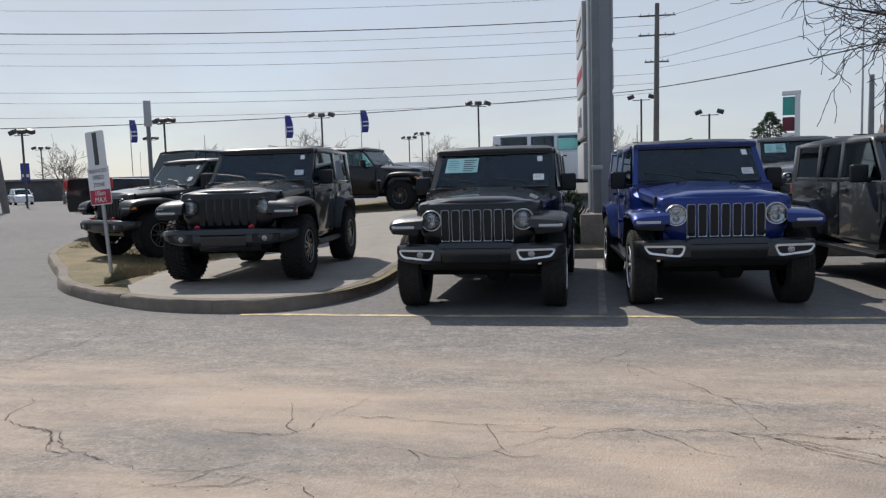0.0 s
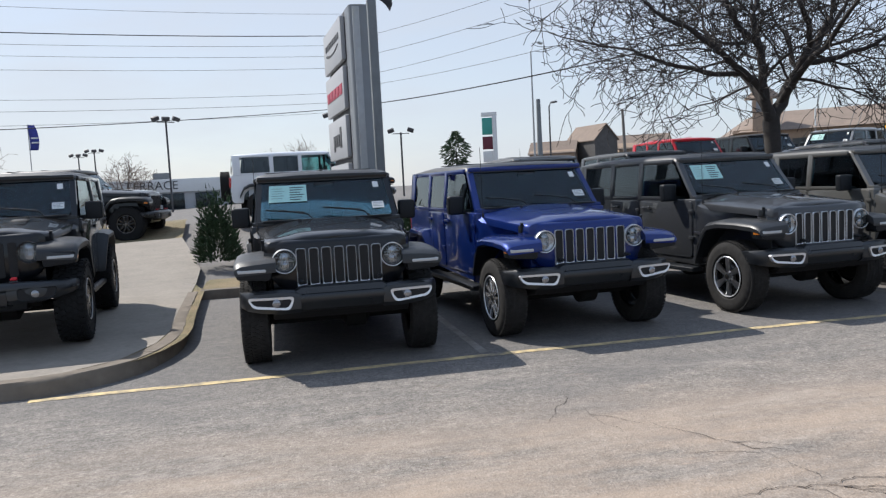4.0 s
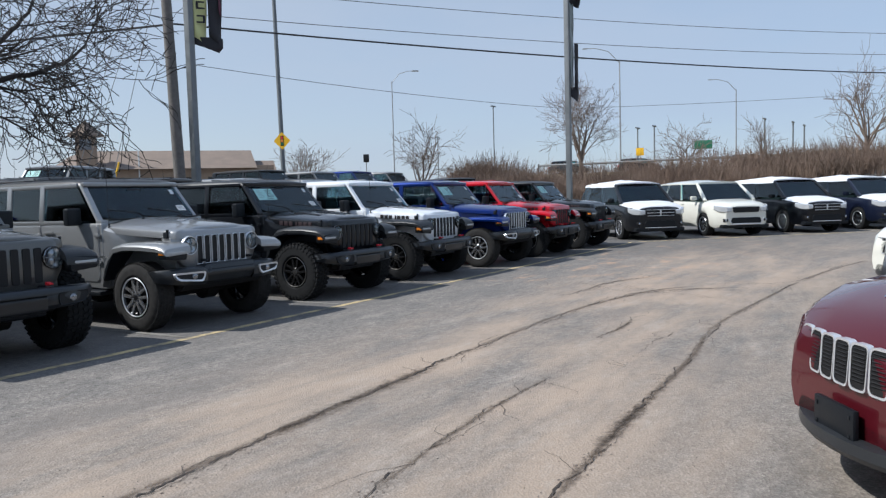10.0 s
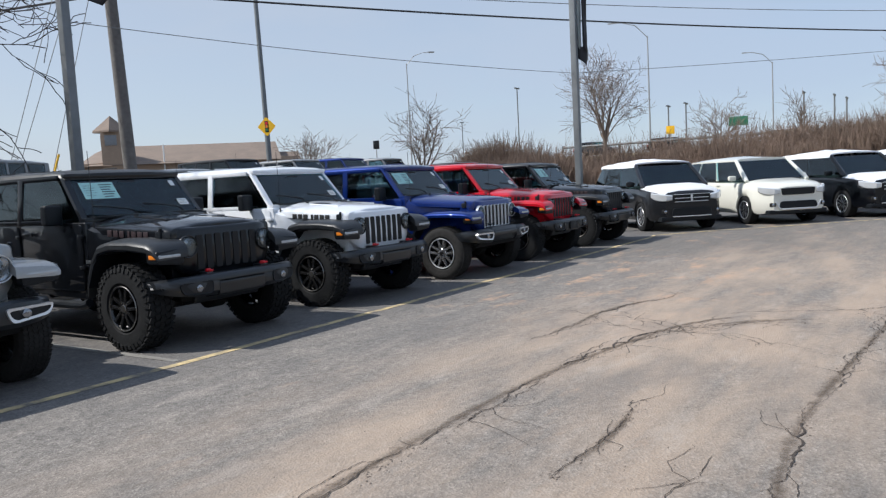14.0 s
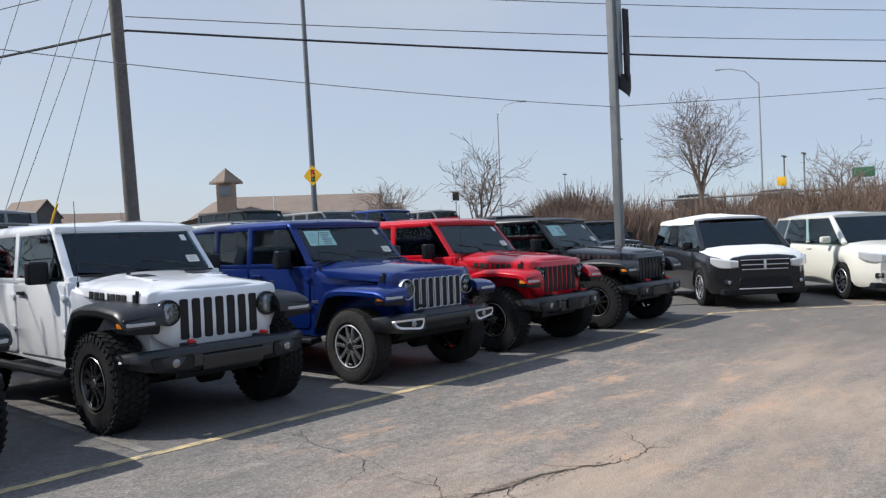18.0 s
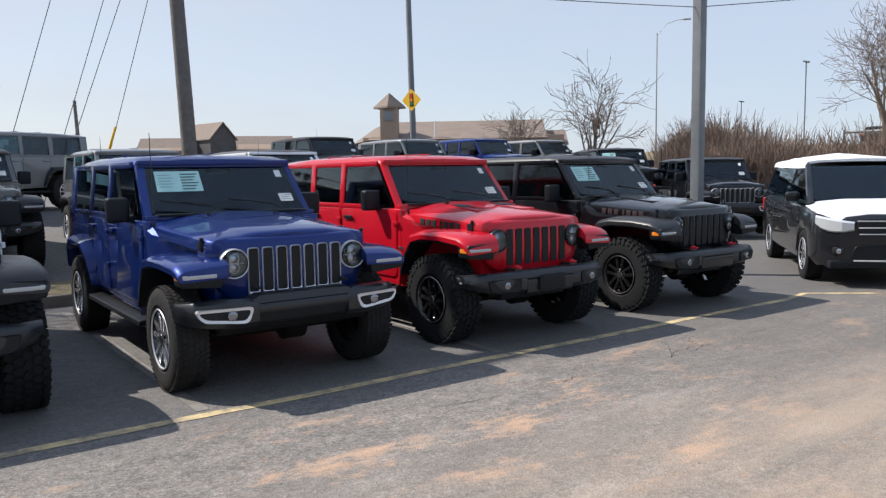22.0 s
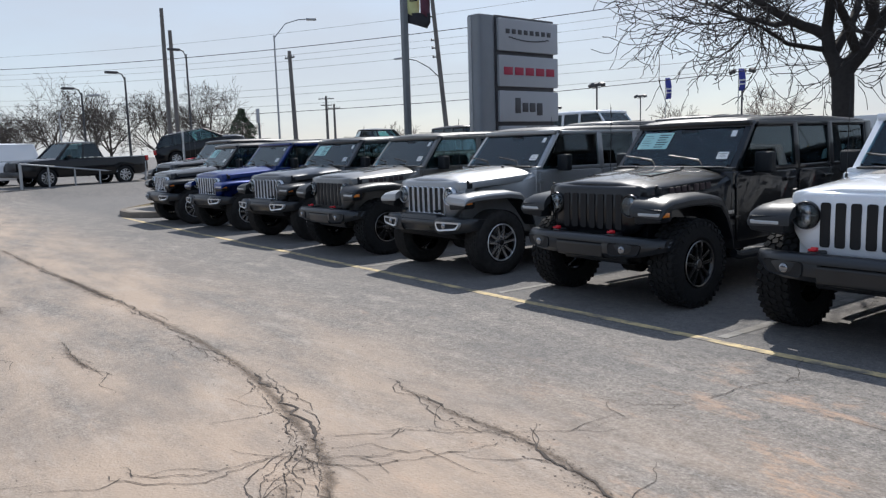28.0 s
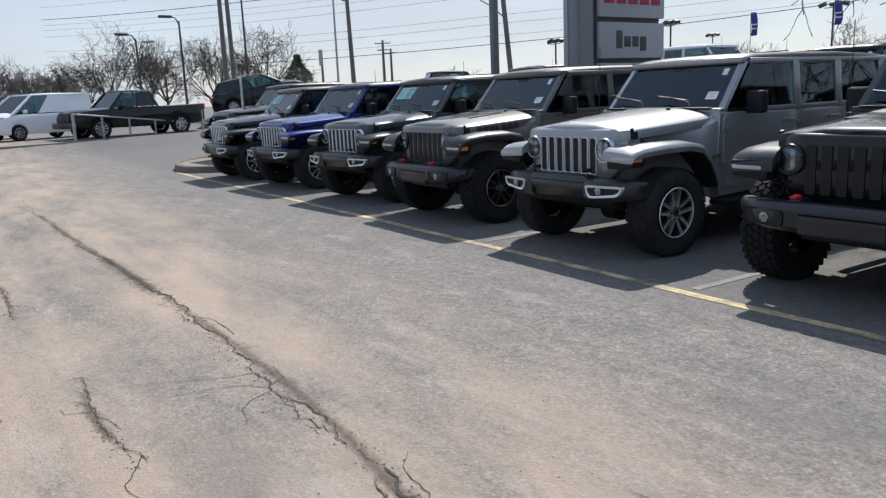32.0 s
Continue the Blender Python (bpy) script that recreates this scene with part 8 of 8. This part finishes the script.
far_tree(39.0, 14.75, 4.6, 0.55, 3, "small leafless tree beside the brush", 0.9, 4, "twig", 0.008)
far_tree(62.5, 15.1, 8.2, 0.62, 4, "tall leafless tree on the bank", 1.1, 5, "twig", 0.010)
far_tree(53.3, 35.3, 5.5, 0.8, 5, "low round leafless tree", 0.5, 4, "twig", 0.012)
far_tree(74.5, -4.0, 9.0, 0.6, 6, "leafless tree above the brush", 1.0, 4, "twig", 0.013)
far_tree(97.1, 15.3, 7.0, 0.7, 7, "leafless tree beside the highway", 0.8, 4)
far_tree(103.0, 8.0, 7.5, 0.4, 8, "thin leafless tree beside the highway", 1.4, 3)
for k, (x, y, h) in enumerate(((-50.6, 7.3, 7.2), (-49.7, 11.6, 6.6), (-44.9, 14.1, 7.2), (-43.6, 18.0, 7.8), (-46, 9.5, 5.8), (-61.5, 0.1, 6.0), (-66.2, 4.3, 5.6), (-63, 2.0, 5.2), (-60, 7.0, 5.6), (-70, -3, 6), (-56, 4.0, 5.0), (-74, 0, 5.5), (-80, -9, 7), (-84, -16, 7.5), (-58, 22, 6.5), (-64, 27, 5.5), (-90, 40, 7), (-66, 52, 5.5), (-40, 75, 6.5), (-30, 80, 7.5), (-15, 84, 7), (4, 92, 7.5), (-52, 64, 6), (-95, -30, 8))):
    far_tree(x, y, h, 0.75, 20 + k, "leafless tree beyond the street", 0.6, 5 if k < 12 else 4, "twig_dark" if k < 16 else "twig", 0.011 if k < 12 else 0.018)


def conifer(x, y, h, w, seed, label="dark evergreen tree"):
    rnd = random.Random(seed)
    t = thing("evergreen_tree", label, "tree", pose(x, y, height(x, y)), "evergreens")
    bm = bmesh.new()
    tube(bm, [(0, 0, 0), (0, 0, h * 0.95)], [h * 0.025, 0.02], 7)
    part("trunk", bm, M["bark"], t)
    vs, fs = [], []
    for _ in range(1500):
        u = rnd.random() ** 0.8
        z = h * (0.12 + 0.88 * u)
        r = w * (1 - u) ** 0.8 * math.sqrt(rnd.random()) * (0.7 + 0.3 * math.sin(9 * u + seed)) + 0.05
        a = rnd.uniform(0, 6.283)
        c = Vector((r * math.cos(a), r * math.sin(a), z - 0.15 * r))
        s = rnd.uniform(0.10, 0.24) * h / 5
        d = Vector((math.cos(a), math.sin(a), rnd.uniform(-0.5, 0.3))).normalized()
        e = d.cross(Vector((0, 0, 1))).normalized() * s * 0.35
        k = len(vs)
        vs += [tuple(c - e), tuple(c + e), tuple(c + d * s * 1.5), tuple(c + Vector((0, 0, s * 0.5)))]
        fs += [(k, k + 1, k + 2), (k, k + 3, k + 2), (k + 1, k + 3, k + 2)]
    me = bpy.data.meshes.new("crown")
    me.from_pydata(vs, [], fs)
    placed("crown", me, M["needles"], t, "", 0)


conifer(17.3, 61.3, 5.6, 3.6, 1, "round dark evergreen beyond the lot")
conifer(-64.4, 29.5, 6.5, 3.2, 2, "pointed dark evergreen beyond the pickup")
conifer(60.0, 47.0, 3.2, 1.2, 6, "small evergreen near the building")


def yew(x, y, w, h, seed):
    rnd = random.Random(seed)
    vs, fs = [], []
    z0 = height(x, y) + 0.14
    for _ in range(2600):
        a, b, r = rnd.uniform(0, 6.283), math.acos(rnd.uniform(0, 1)), rnd.uniform(0.45, 1.0) ** 0.5
        lump = 1 + 0.20 * math.sin(3 * a + seed) + 0.14 * math.sin(7 * a + 5 * b)
        c = Vector((x + w * r * lump * math.sin(b) * math.cos(a), y + w * 0.8 * r * lump * math.sin(b) * math.sin(a), z0 + h * r * lump * math.cos(b)))
        d = Vector((math.cos(a) * math.sin(b), math.sin(a) * math.sin(b), math.cos(b) + 0.4)).normalized()
        d = (d + Vector((rnd.uniform(-0.6, 0.6), rnd.uniform(-0.6, 0.6), rnd.uniform(-0.4, 0.6)))).normalized()
        e = d.cross(Vector((rnd.uniform(-1, 1), rnd.uniform(-1, 1), 0.3))).normalized() * 0.018
        k = len(vs)
        vs += [tuple(c - e), tuple(c + e), tuple(c + d * rnd.uniform(0.08, 0.16))]
        fs.append((k, k + 1, k + 2))
    me = bpy.data.meshes.new("shrub")
    me.from_pydata(vs, [], fs)
    me.materials.append(M["needles"])
    tagged(new("evergreen_shrub", me), "dark green clipped evergreen shrub in the planted strip", "shrub", "evergreen shrubs")


yew(2.15, 6.6, 0.45, 1.0, 1)
yew(3.5, 6.55, 0.5, 1.05, 2)
yew(-0.12, 8.6, 0.38, 1.15, 3)


# ---- brush along the bank ----
def brush():
    rnd = random.Random(77)
    spine = [Vector(p) for p in ((42.2, 13.2), (43.4, 11.8), (46.5, 8.6), (51.0, 3.0), (57.0, -6.0), (64.0, -18.0), (72.0, -34.0))]
    v, f = [], []
    for n in range(14500):
        near = n >= 12500
        s = rnd.random() ** 1.15 * (len(spine) - 1) if not near else rnd.random() ** 1.3 * 3.0
        i = min(int(s), len(spine) - 2)
        q = spine[i].lerp(spine[i + 1], s - i)
        d = (spine[i + 1] - spine[i]).normalized()
        off = rnd.uniform(0, 9.0 if not near else 4.0)
        x, y = q.x - d.y * off + rnd.uniform(-0.6, 0.6), q.y + d.x * off + rnd.uniform(-0.6, 0.6)
        z = height(x, y)
        h = rnd.uniform(2.1, 3.9) * (0.72 + 0.28 * math.sin(x * 0.9) * math.sin(y * 0.7 + 1)) * (1 - 0.25 * (z > 1.5)) * (0.98 if near else 1.0)
        for _ in range(rnd.randint(2, 4)):
            lean = Vector((rnd.gauss(0, 0.26), rnd.gauss(0, 0.26), 1)).normalized()
            bend = Vector((rnd.gauss(0, 0.15), rnd.gauss(0, 0.15), 0))
            p0, hh = Vector((x, y, z)), h * rnd.uniform(0.55, 1.0)
            pts = [p0 + lean * hh * 0.15 * rnd.random(), p0 + lean * hh * 0.55 + bend * 0.3 * hh, p0 + lean * hh + bend * hh]
            rad = [0.022, 0.016, 0.006]
            k = len(v)
            for p, r in zip(pts, rad):
                a0 = rnd.uniform(0, 2)
                for j in range(3):
                    a = a0 + 2.0944 * j
                    v.append((p.x + r * math.cos(a), p.y + r * math.sin(a), p.z))
            for b in (0, 3):
                for j in range(3):
                    f.append((k + b + j, k + b + (j + 1) % 3, k + b + 3 + (j + 1) % 3, k + b + 3 + j))
            for _ in range(2):
                m = pts[1].lerp(pts[2], rnd.random() * 0.8)
                e = m + Vector((rnd.gauss(0, 0.22), rnd.gauss(0, 0.22), rnd.uniform(0.15, 0.45)))
                w = Vector((rnd.uniform(-1, 1), rnd.uniform(-1, 1), 0)).normalized() * 0.010
                k = len(v)
                v += [tuple(m - w), tuple(m + w), tuple(e)]
                f.append((k, k + 1, k + 2))
    me = bpy.data.meshes.new("brush")
    me.from_pydata(v, [], f)
    me.materials.append(M["brush"])
    tagged(new("roadside_brush", me), "dense leafless red-brown brush along the bank", "brush", kind="stuff")


brush()
bm = bmesh.new()
xs = [40 + 4 * k for k in range(46)]
ys = [-60 + 4 * k for k in range(40)]


def bank_z(x, y):
    t = min(1, max(0, (x - 40 - 0.25 * abs(y + 4)) / 26))
    return height(x, y) + 0.02 + 1.0 * min(1, max(0, (x - 62) / 24)) + 0.06 * math.sin(x * 0.8) * math.sin(y * 0.6)


gridv = [[bm.verts.new((x, y, bank_z(x, y))) for y in ys] for x in xs]
for i in range(len(xs) - 1):
    for j in range(len(ys) - 1):
        if xs[i] - 40 > 0.9 * max(0, ys[j] - 12) - 4 * (ys[j] < 0):
            bm.faces.new((gridv[i][j], gridv[i + 1][j], gridv[i + 1][j + 1], gridv[i][j + 1]))
for v in [v for v in bm.verts if not v.link_faces]:
    bm.verts.remove(v)
tagged(part("grass_bank", bm, M["grass"], None, smooth=60), "dry brown grass bank below the highway", "bank", kind="structure")

rail = thing("guard_rail", "low steel guard rail along the highway", "guard rail")
line = [Vector((88.0 + 0.2 * k, 30.0 - 3.2 * k, 4.0)) for k in range(26)]
bm = bmesh.new()
tube(bm, [p + Vector((0, 0, 0.7)) for p in line], 0.14, 6)
part("beam", bm, M["pole_grey"], rail)
for p in line:
    bm = bmesh.new()
    box(bm, (p.x, p.y, p.z + 0.2), (0.15, 0.15, 1.4), 0.01)
    part("post", bm, M["dark_pole"], rail)
for x, y, h in ((133.9, 32.2, 12), (134.6, 29.6, 12.2), (138.2, 12.9, 12.4), (138.7, 8.8, 11.6), (138.9, 7.2, 11.0), (142.5, 63.8, 19.0), (179.6, 99.5, 17.0)):
    bm = bmesh.new()
    tube(bm, [(x, y, 0), (x, y, h)], 0.12, 6)
    tube(bm, [(x - 0.9, y, h), (x + 0.9, y, h)], 0.16, 5)
    tagged(part("far_mast", bm, M["pole_grey"], None), "thin grey mast far beside the highway", "mast", "far masts")


# ---- buildings ----
def gable(name, x, y, rz, w, d, eave, ridge, label, wall="tan_wall"):
    b = thing(name, label, "building", pose(x, y, height(x, y), 0, 0, rz))
    bm = bmesh.new()
    prism(bm, [(-w / 2, 0), (w / 2, 0), (w / 2, eave), (0, ridge - 0.15), (-w / 2, eave)], -d / 2, d / 2, "y")
    part("wall", bm, M[wall], b)
    for s in (-1, 1):
        bm = bmesh.new()
        prism(bm, [(0, ridge), (s * (w / 2 + 0.4), eave - 0.3), (s * (w / 2 + 0.4), eave - 0.55), (0, ridge - 0.25)], -d / 2 - 0.4, d / 2 + 0.4, "y")
        part("roof", bm, M["roof_brown"], b, "brown shingle roof")
    return b


gable("house", 85.8, 189.7, 10, 7.0, 14, 10.2, 14.2, "small dark house with a steep gable far off", "dark_wall")
gable("house", 76.0, 192.0, 60, 9, 12, 7.4, 10.4, "brown house with a low gable far off")
gable("house", 101.0, 190.0, 70, 14, 14, 7.4, 11.0, "brown house with a low gable far off")
plaza = thing("plaza_building", "long tan plaza building with brown roof and cupola", "building", pose(187.0, 218.0, -2.0, 0, 0, -39.0) @ Matrix.Scale(2.36, 4))
for name, mat, fn, lb in (
        ("wall", "tan_wall", lambda bm: box(bm, (1.0, 0, 3.4), (29.0, 14, 6.8), 0.05), "tan wall"),
        ("roof", "roof_brown", lambda bm: loft(bm, [[(-17.5, -8.0, 5.2), (-17.5, 8.0, 5.2), (-17.3, 0.1, 5.4), (-17.3, -0.1, 5.4)], [(-12.5, -8.0, 6.4), (-12.5, 8.0, 6.4), (-12.5, 0.1, 8.6), (-12.5, -0.1, 8.6)], [(-10.5, -8.0, 6.4), (-10.5, 8.0, 6.4), (-10.5, 0.1, 9.4), (-10.5, -0.1, 9.4)], [(13.0, -8.0, 6.4), (13.0, 8.0, 6.4), (13.0, 0.1, 9.4), (13.0, -0.1, 9.4)]]), "brown shingle roof with a hipped end"),
        ("roof", "roof_brown", lambda bm: prism(bm, [(-5.0, 5.4), (5.0, 5.4), (0, 7.8)], 13.0, 16.4, "x"), "lower brown roof"),
        ("tower", "tan_wall", lambda bm: box(bm, (-9.6, -6.5, 5.6), (2.5, 2.5, 11.0), 0.05), "square tan cupola"),
        ("louvre", "tower_side", lambda bm: box(bm, (-9.6, -7.80, 9.8), (1.5, 0.10, 1.4), 0.02), "grey louvre"),
        ("louvre", "tower_side", lambda bm: box(bm, (-10.88, -6.5, 9.8), (0.10, 1.5, 1.4), 0.02), "grey louvre"),
        ("tower_roof", "roof_brown", lambda bm: lathe(bm, [(10.9, 2.35), (11.15, 2.35), (13.2, 0.001)], 4, "z", (-9.6, -6.5, 0)), "pointed brown roof"),
        ("pipe", "sign_white", lambda bm: tube(bm, [(-3.0, -7.2, 0), (-3.0, -7.2, 9.0)], 0.12, 6), "white pipe")):
    bm = bmesh.new()
    fn(bm)
    part(name, bm, M[mat], plaza, lb, 20)
for k in range(6):
    bm = bmesh.new()
    box(bm, (-5 + 3.0 * k, -7.05, 4.2), (1.7, 0.12, 2.0), 0.03)
    part("window", bm, M["privacy"], plaza)

terr = thing("long_store", "long low pale store building across the street", "building", pose(-16.0, 90.0, 0, 0, 0, 6))
for name, mat, c, s in (("wall", "tower_face", (0, 0, 1.7), (46, 10, 3.4)), ("fascia", "sign_white", (0, -5.1, 2.9), (46, 0.4, 1.5)), ("roof_unit", "pole_grey", (4, 0, 3.9), (2.0, 2.0, 1.2)), ("roof_unit", "dark_pole", (14, 0, 4.0), (3.0, 2.5, 1.4))):
    bm = bmesh.new()
    box(bm, c, s, 0.05)
    part(name, bm, M[mat], terr)
text_mesh("TERRACE", 1.35, M["dark_pole"], terr, pose(3.0, -5.33, 2.9, 90, 0, 0))
for k in range(12):
    bm = bmesh.new()
    box(bm, (-20 + 3.6 * k, -5.06, 1.1), (2.4, 0.1, 1.8), 0.02)
    part("window", bm, M["privacy"], terr)
low = thing("low_building", "long low tan building across the street", "building", pose(-82.0, 86.0, 0, 0, 0, 30))
bm = bmesh.new()
box(bm, (0, 0, 1.4), (60, 10, 2.8), 0.1)
part("wall", bm, M["dark_wall"], low)
bm = bmesh.new()
box(bm, (0, 0, 2.95), (61, 11, 0.3), 0.05)
part("roof", bm, M["pole_grey"], low)


# ---- pickups, vans and cars at the street end ----
PICKUP = dict(key="pickup", length=5.8, width=2.0, base=0.42, axles=(1.0, 4.55), arch=0.47, tyre=0.41,
              nose=[(0, 1.02), (0.06, 1.14), (0.3, 1.20), (1.5, 1.26)], belt=[(0, 0.95), (0.1, 1.08), (0.5, 1.15), (1.5, 1.20), (3.6, 1.24), (3.62, 1.22), (5.8, 1.26)],
              cabin=[(1.5, 1.20), (2.15, 1.86), (3.35, 1.88), (3.62, 1.24)], posts=[0.52], post_w=0.05, handles=(2.6, 3.2), seats=(2.6,), headlight=nose_lamp(0.55, 0.90, 0.95, 1.08, 0.02, 0.22), mirror=False)
VAN = dict(key="van", length=4.7, width=1.75, base=0.26, axles=(0.9, 3.8), arch=0.37, tyre=0.33,
           nose=[(0, 0.80), (0.06, 0.95), (0.4, 1.08), (0.9, 1.18)], belt=[(0, 0.72), (0.1, 0.86), (0.5, 1.0), (1.0, 1.08), (4.7, 1.12)],
           cabin=[(0.75, 1.10), (1.75, 1.83), (4.55, 1.86), (4.68, 1.12)], posts=[0.30, 0.62], post_w=0.03, blank=(1, 2), handles=(1.9,), seats=(1.9,), headlight=nose_lamp(0.5, 0.78, 0.80, 0.96, 0.04, 0.32))
SEDAN = dict(key="sedan", length=4.6, width=1.8, base=0.22, axles=(0.9, 3.6), arch=0.36, tyre=0.32,
             nose=[(0, 0.60), (0.06, 0.70), (0.4, 0.82), (1.2, 0.95)], belt=[(0, 0.56), (0.1, 0.66), (0.5, 0.78), (1.2, 0.90), (3.6, 0.96), (4.6, 0.92)],
             cabin=[(1.15, 0.93), (2.0, 1.42), (3.2, 1.42), (4.0, 0.97)], posts=[0.5], post_w=0.04, handles=(2.2, 3.0), seats=(2.2,), headlight=nose_lamp(0.45, 0.80, 0.62, 0.72, 0.04, 0.30))
ob = road_car("pickup_truck", PICKUP, pose(-16.9, -0.35, height(-18, 2) - 0.05, 0, 0, 16), "black", "dark pickup truck parked behind a rail", "pickup", alloy="silver")
kept("pkgrille", "grille", M["black"], ob, lambda bm: box(bm, (0, -0.02, 0.90), (1.0, 0.06, 0.34), 0.03), "black grille")
kept("pkbump", "front_bumper", M["bumper"], ob, lambda bm: box(bm, (0, -0.06, 0.58), (1.85, 0.20, 0.24), 0.05))
road_car("cargo_van", VAN, pose(-18.6, -3.1, height(-20, -1), 0, 0, 31), "white", "small white cargo van beside the pickup", "van")
for x, y, spec, paint, lb in ((-20.9, -5.3, SEDAN, "black", "black parked car beyond the white van"), (-23.0, -7.0, CROSSOVER, "white", "white parked car beyond the white van"), (-25.2, -8.6, SEDAN, "navy", "dark parked car at the street end"), (-27.5, -10.4, CROSSOVER, "grey", "grey parked car at the street end"), (-29.8, -12.0, SUV, "silver", "silver parked car at the street end")):
    road_car("parked_car", spec, pose(x, y, height(x - 1, y + 2), 0, 0, 31), paint, lb, "car", "street-end cars")
road_car("parked_car", SUV, pose(-24.5, 8.5, height(-25, 9), 0, 0, 20), "red", "red parked car behind the pickup", "car", "street-end cars")
road_car("parked_car", SUV, pose(-19.65, 11.3, 1.72, -11, 0, 159.6), "black", "black sport utility car parked nose up on a ramp", "car", "street-end cars")
bm = bmesh.new()
prism(bm, [(0.05, 0.0), (0.05, 1.22), (4.6, 0.36), (5.5, 0.0)], -1.05, 1.05, "x")
tagged(part("display_ramp", bm, M["concrete"], None), "sloping concrete ramp under a black car", "ramp").matrix_basis = pose(-19.65, 11.3, 0.42, 0, 0, 159.6)
road_car("pickup_truck", PICKUP, pose(-6.9, 15.0, height(-8.8, 11.5) + 0.14, 0, 0, 155) @ Matrix.Scale(1.1, 4), "black", "black pickup truck seen from its tailgate beyond the grass", "pickup", alloy="black_alloy")
for k, (x, y, rz, paint, spec, lb) in enumerate(((-62, 62, 50, "white", CROSSOVER, "white parked car across the street"), (-57.5, 65, 50, "white", CROSSOVER, "white parked car across the street"), (-53, 68, 50, "charcoal", SEDAN, "dark parked car across the street"), (-47, 40, 120, "black", CROSSOVER, "dark wagon passing across the street"), (-66, 58, 50, "grey", SEDAN, "grey parked car across the street"), (-71, 54, 50, "silver", CROSSOVER, "silver parked car across the street"))):
    road_car("parked_car" if spec is not PICKUP else "pickup_truck", spec, pose(x, y, 0, 0, 0, rz), paint, lb, "car", "cars across the street")
for x, y, paint in ((96, 18, "black"), (99, 6, "white"), (101, -2, "grey"), (94, 26, "charcoal")):
    road_car("highway_car", CROSSOVER, pose(x, y, bank_z(x, y), 0, 0, 10), paint, "far car on the raised highway", "car", "highway cars")

# sloping hand rail and its low plinth in front of the pickup
r2 = thing("hand_rail", "sloping galvanised hand rail on a low plinth", "rail")
a, b = Vector((-15.75, -0.2, 0.36)), Vector((-17.6, 5.3, 0.44))
for k in range(6):
    t = k / 5
    p = a.lerp(b, t)
    h = 1.05 - 0.72 * t
    bm = bmesh.new()
    tube(bm, [p, p + Vector((0, 0, h if k < 5 else 0.92))], 0.04 if 0 < k < 5 else 0.06, 8)
    part("post", bm, M["galv"], r2)
for dz in (0.0,):
    bm = bmesh.new()
    tube(bm, [a + Vector((0, 0, 1.05 + dz)), b + Vector((0, 0, 0.33 + dz * 0.3))], 0.035, 8)
    part("rail_bar", bm, M["galv"], r2)
bm = bmesh.new()
st = []
for p in (a + Vector((0.6, -3.2, 0)), a, b, b + Vector((-0.9, 4.5, 0))):
    n = Vector((-0.95, -0.31, 0))
    z = p.z - 0.36
    st.append([(p.x + 0.35, p.y, z - 0.05), (p.x + 0.33, p.y, z + 0.36), (p.x + n.x * 0.5, p.y + n.y * 0.5, z + 0.38), (p.x + n.x * 0.5, p.y + n.y * 0.5, z - 0.05)])
loft(bm, st)
tagged(part("plinth", bm, M["concrete"], None), "low concrete plinth at the lot's end", "kerb", kind="structure")
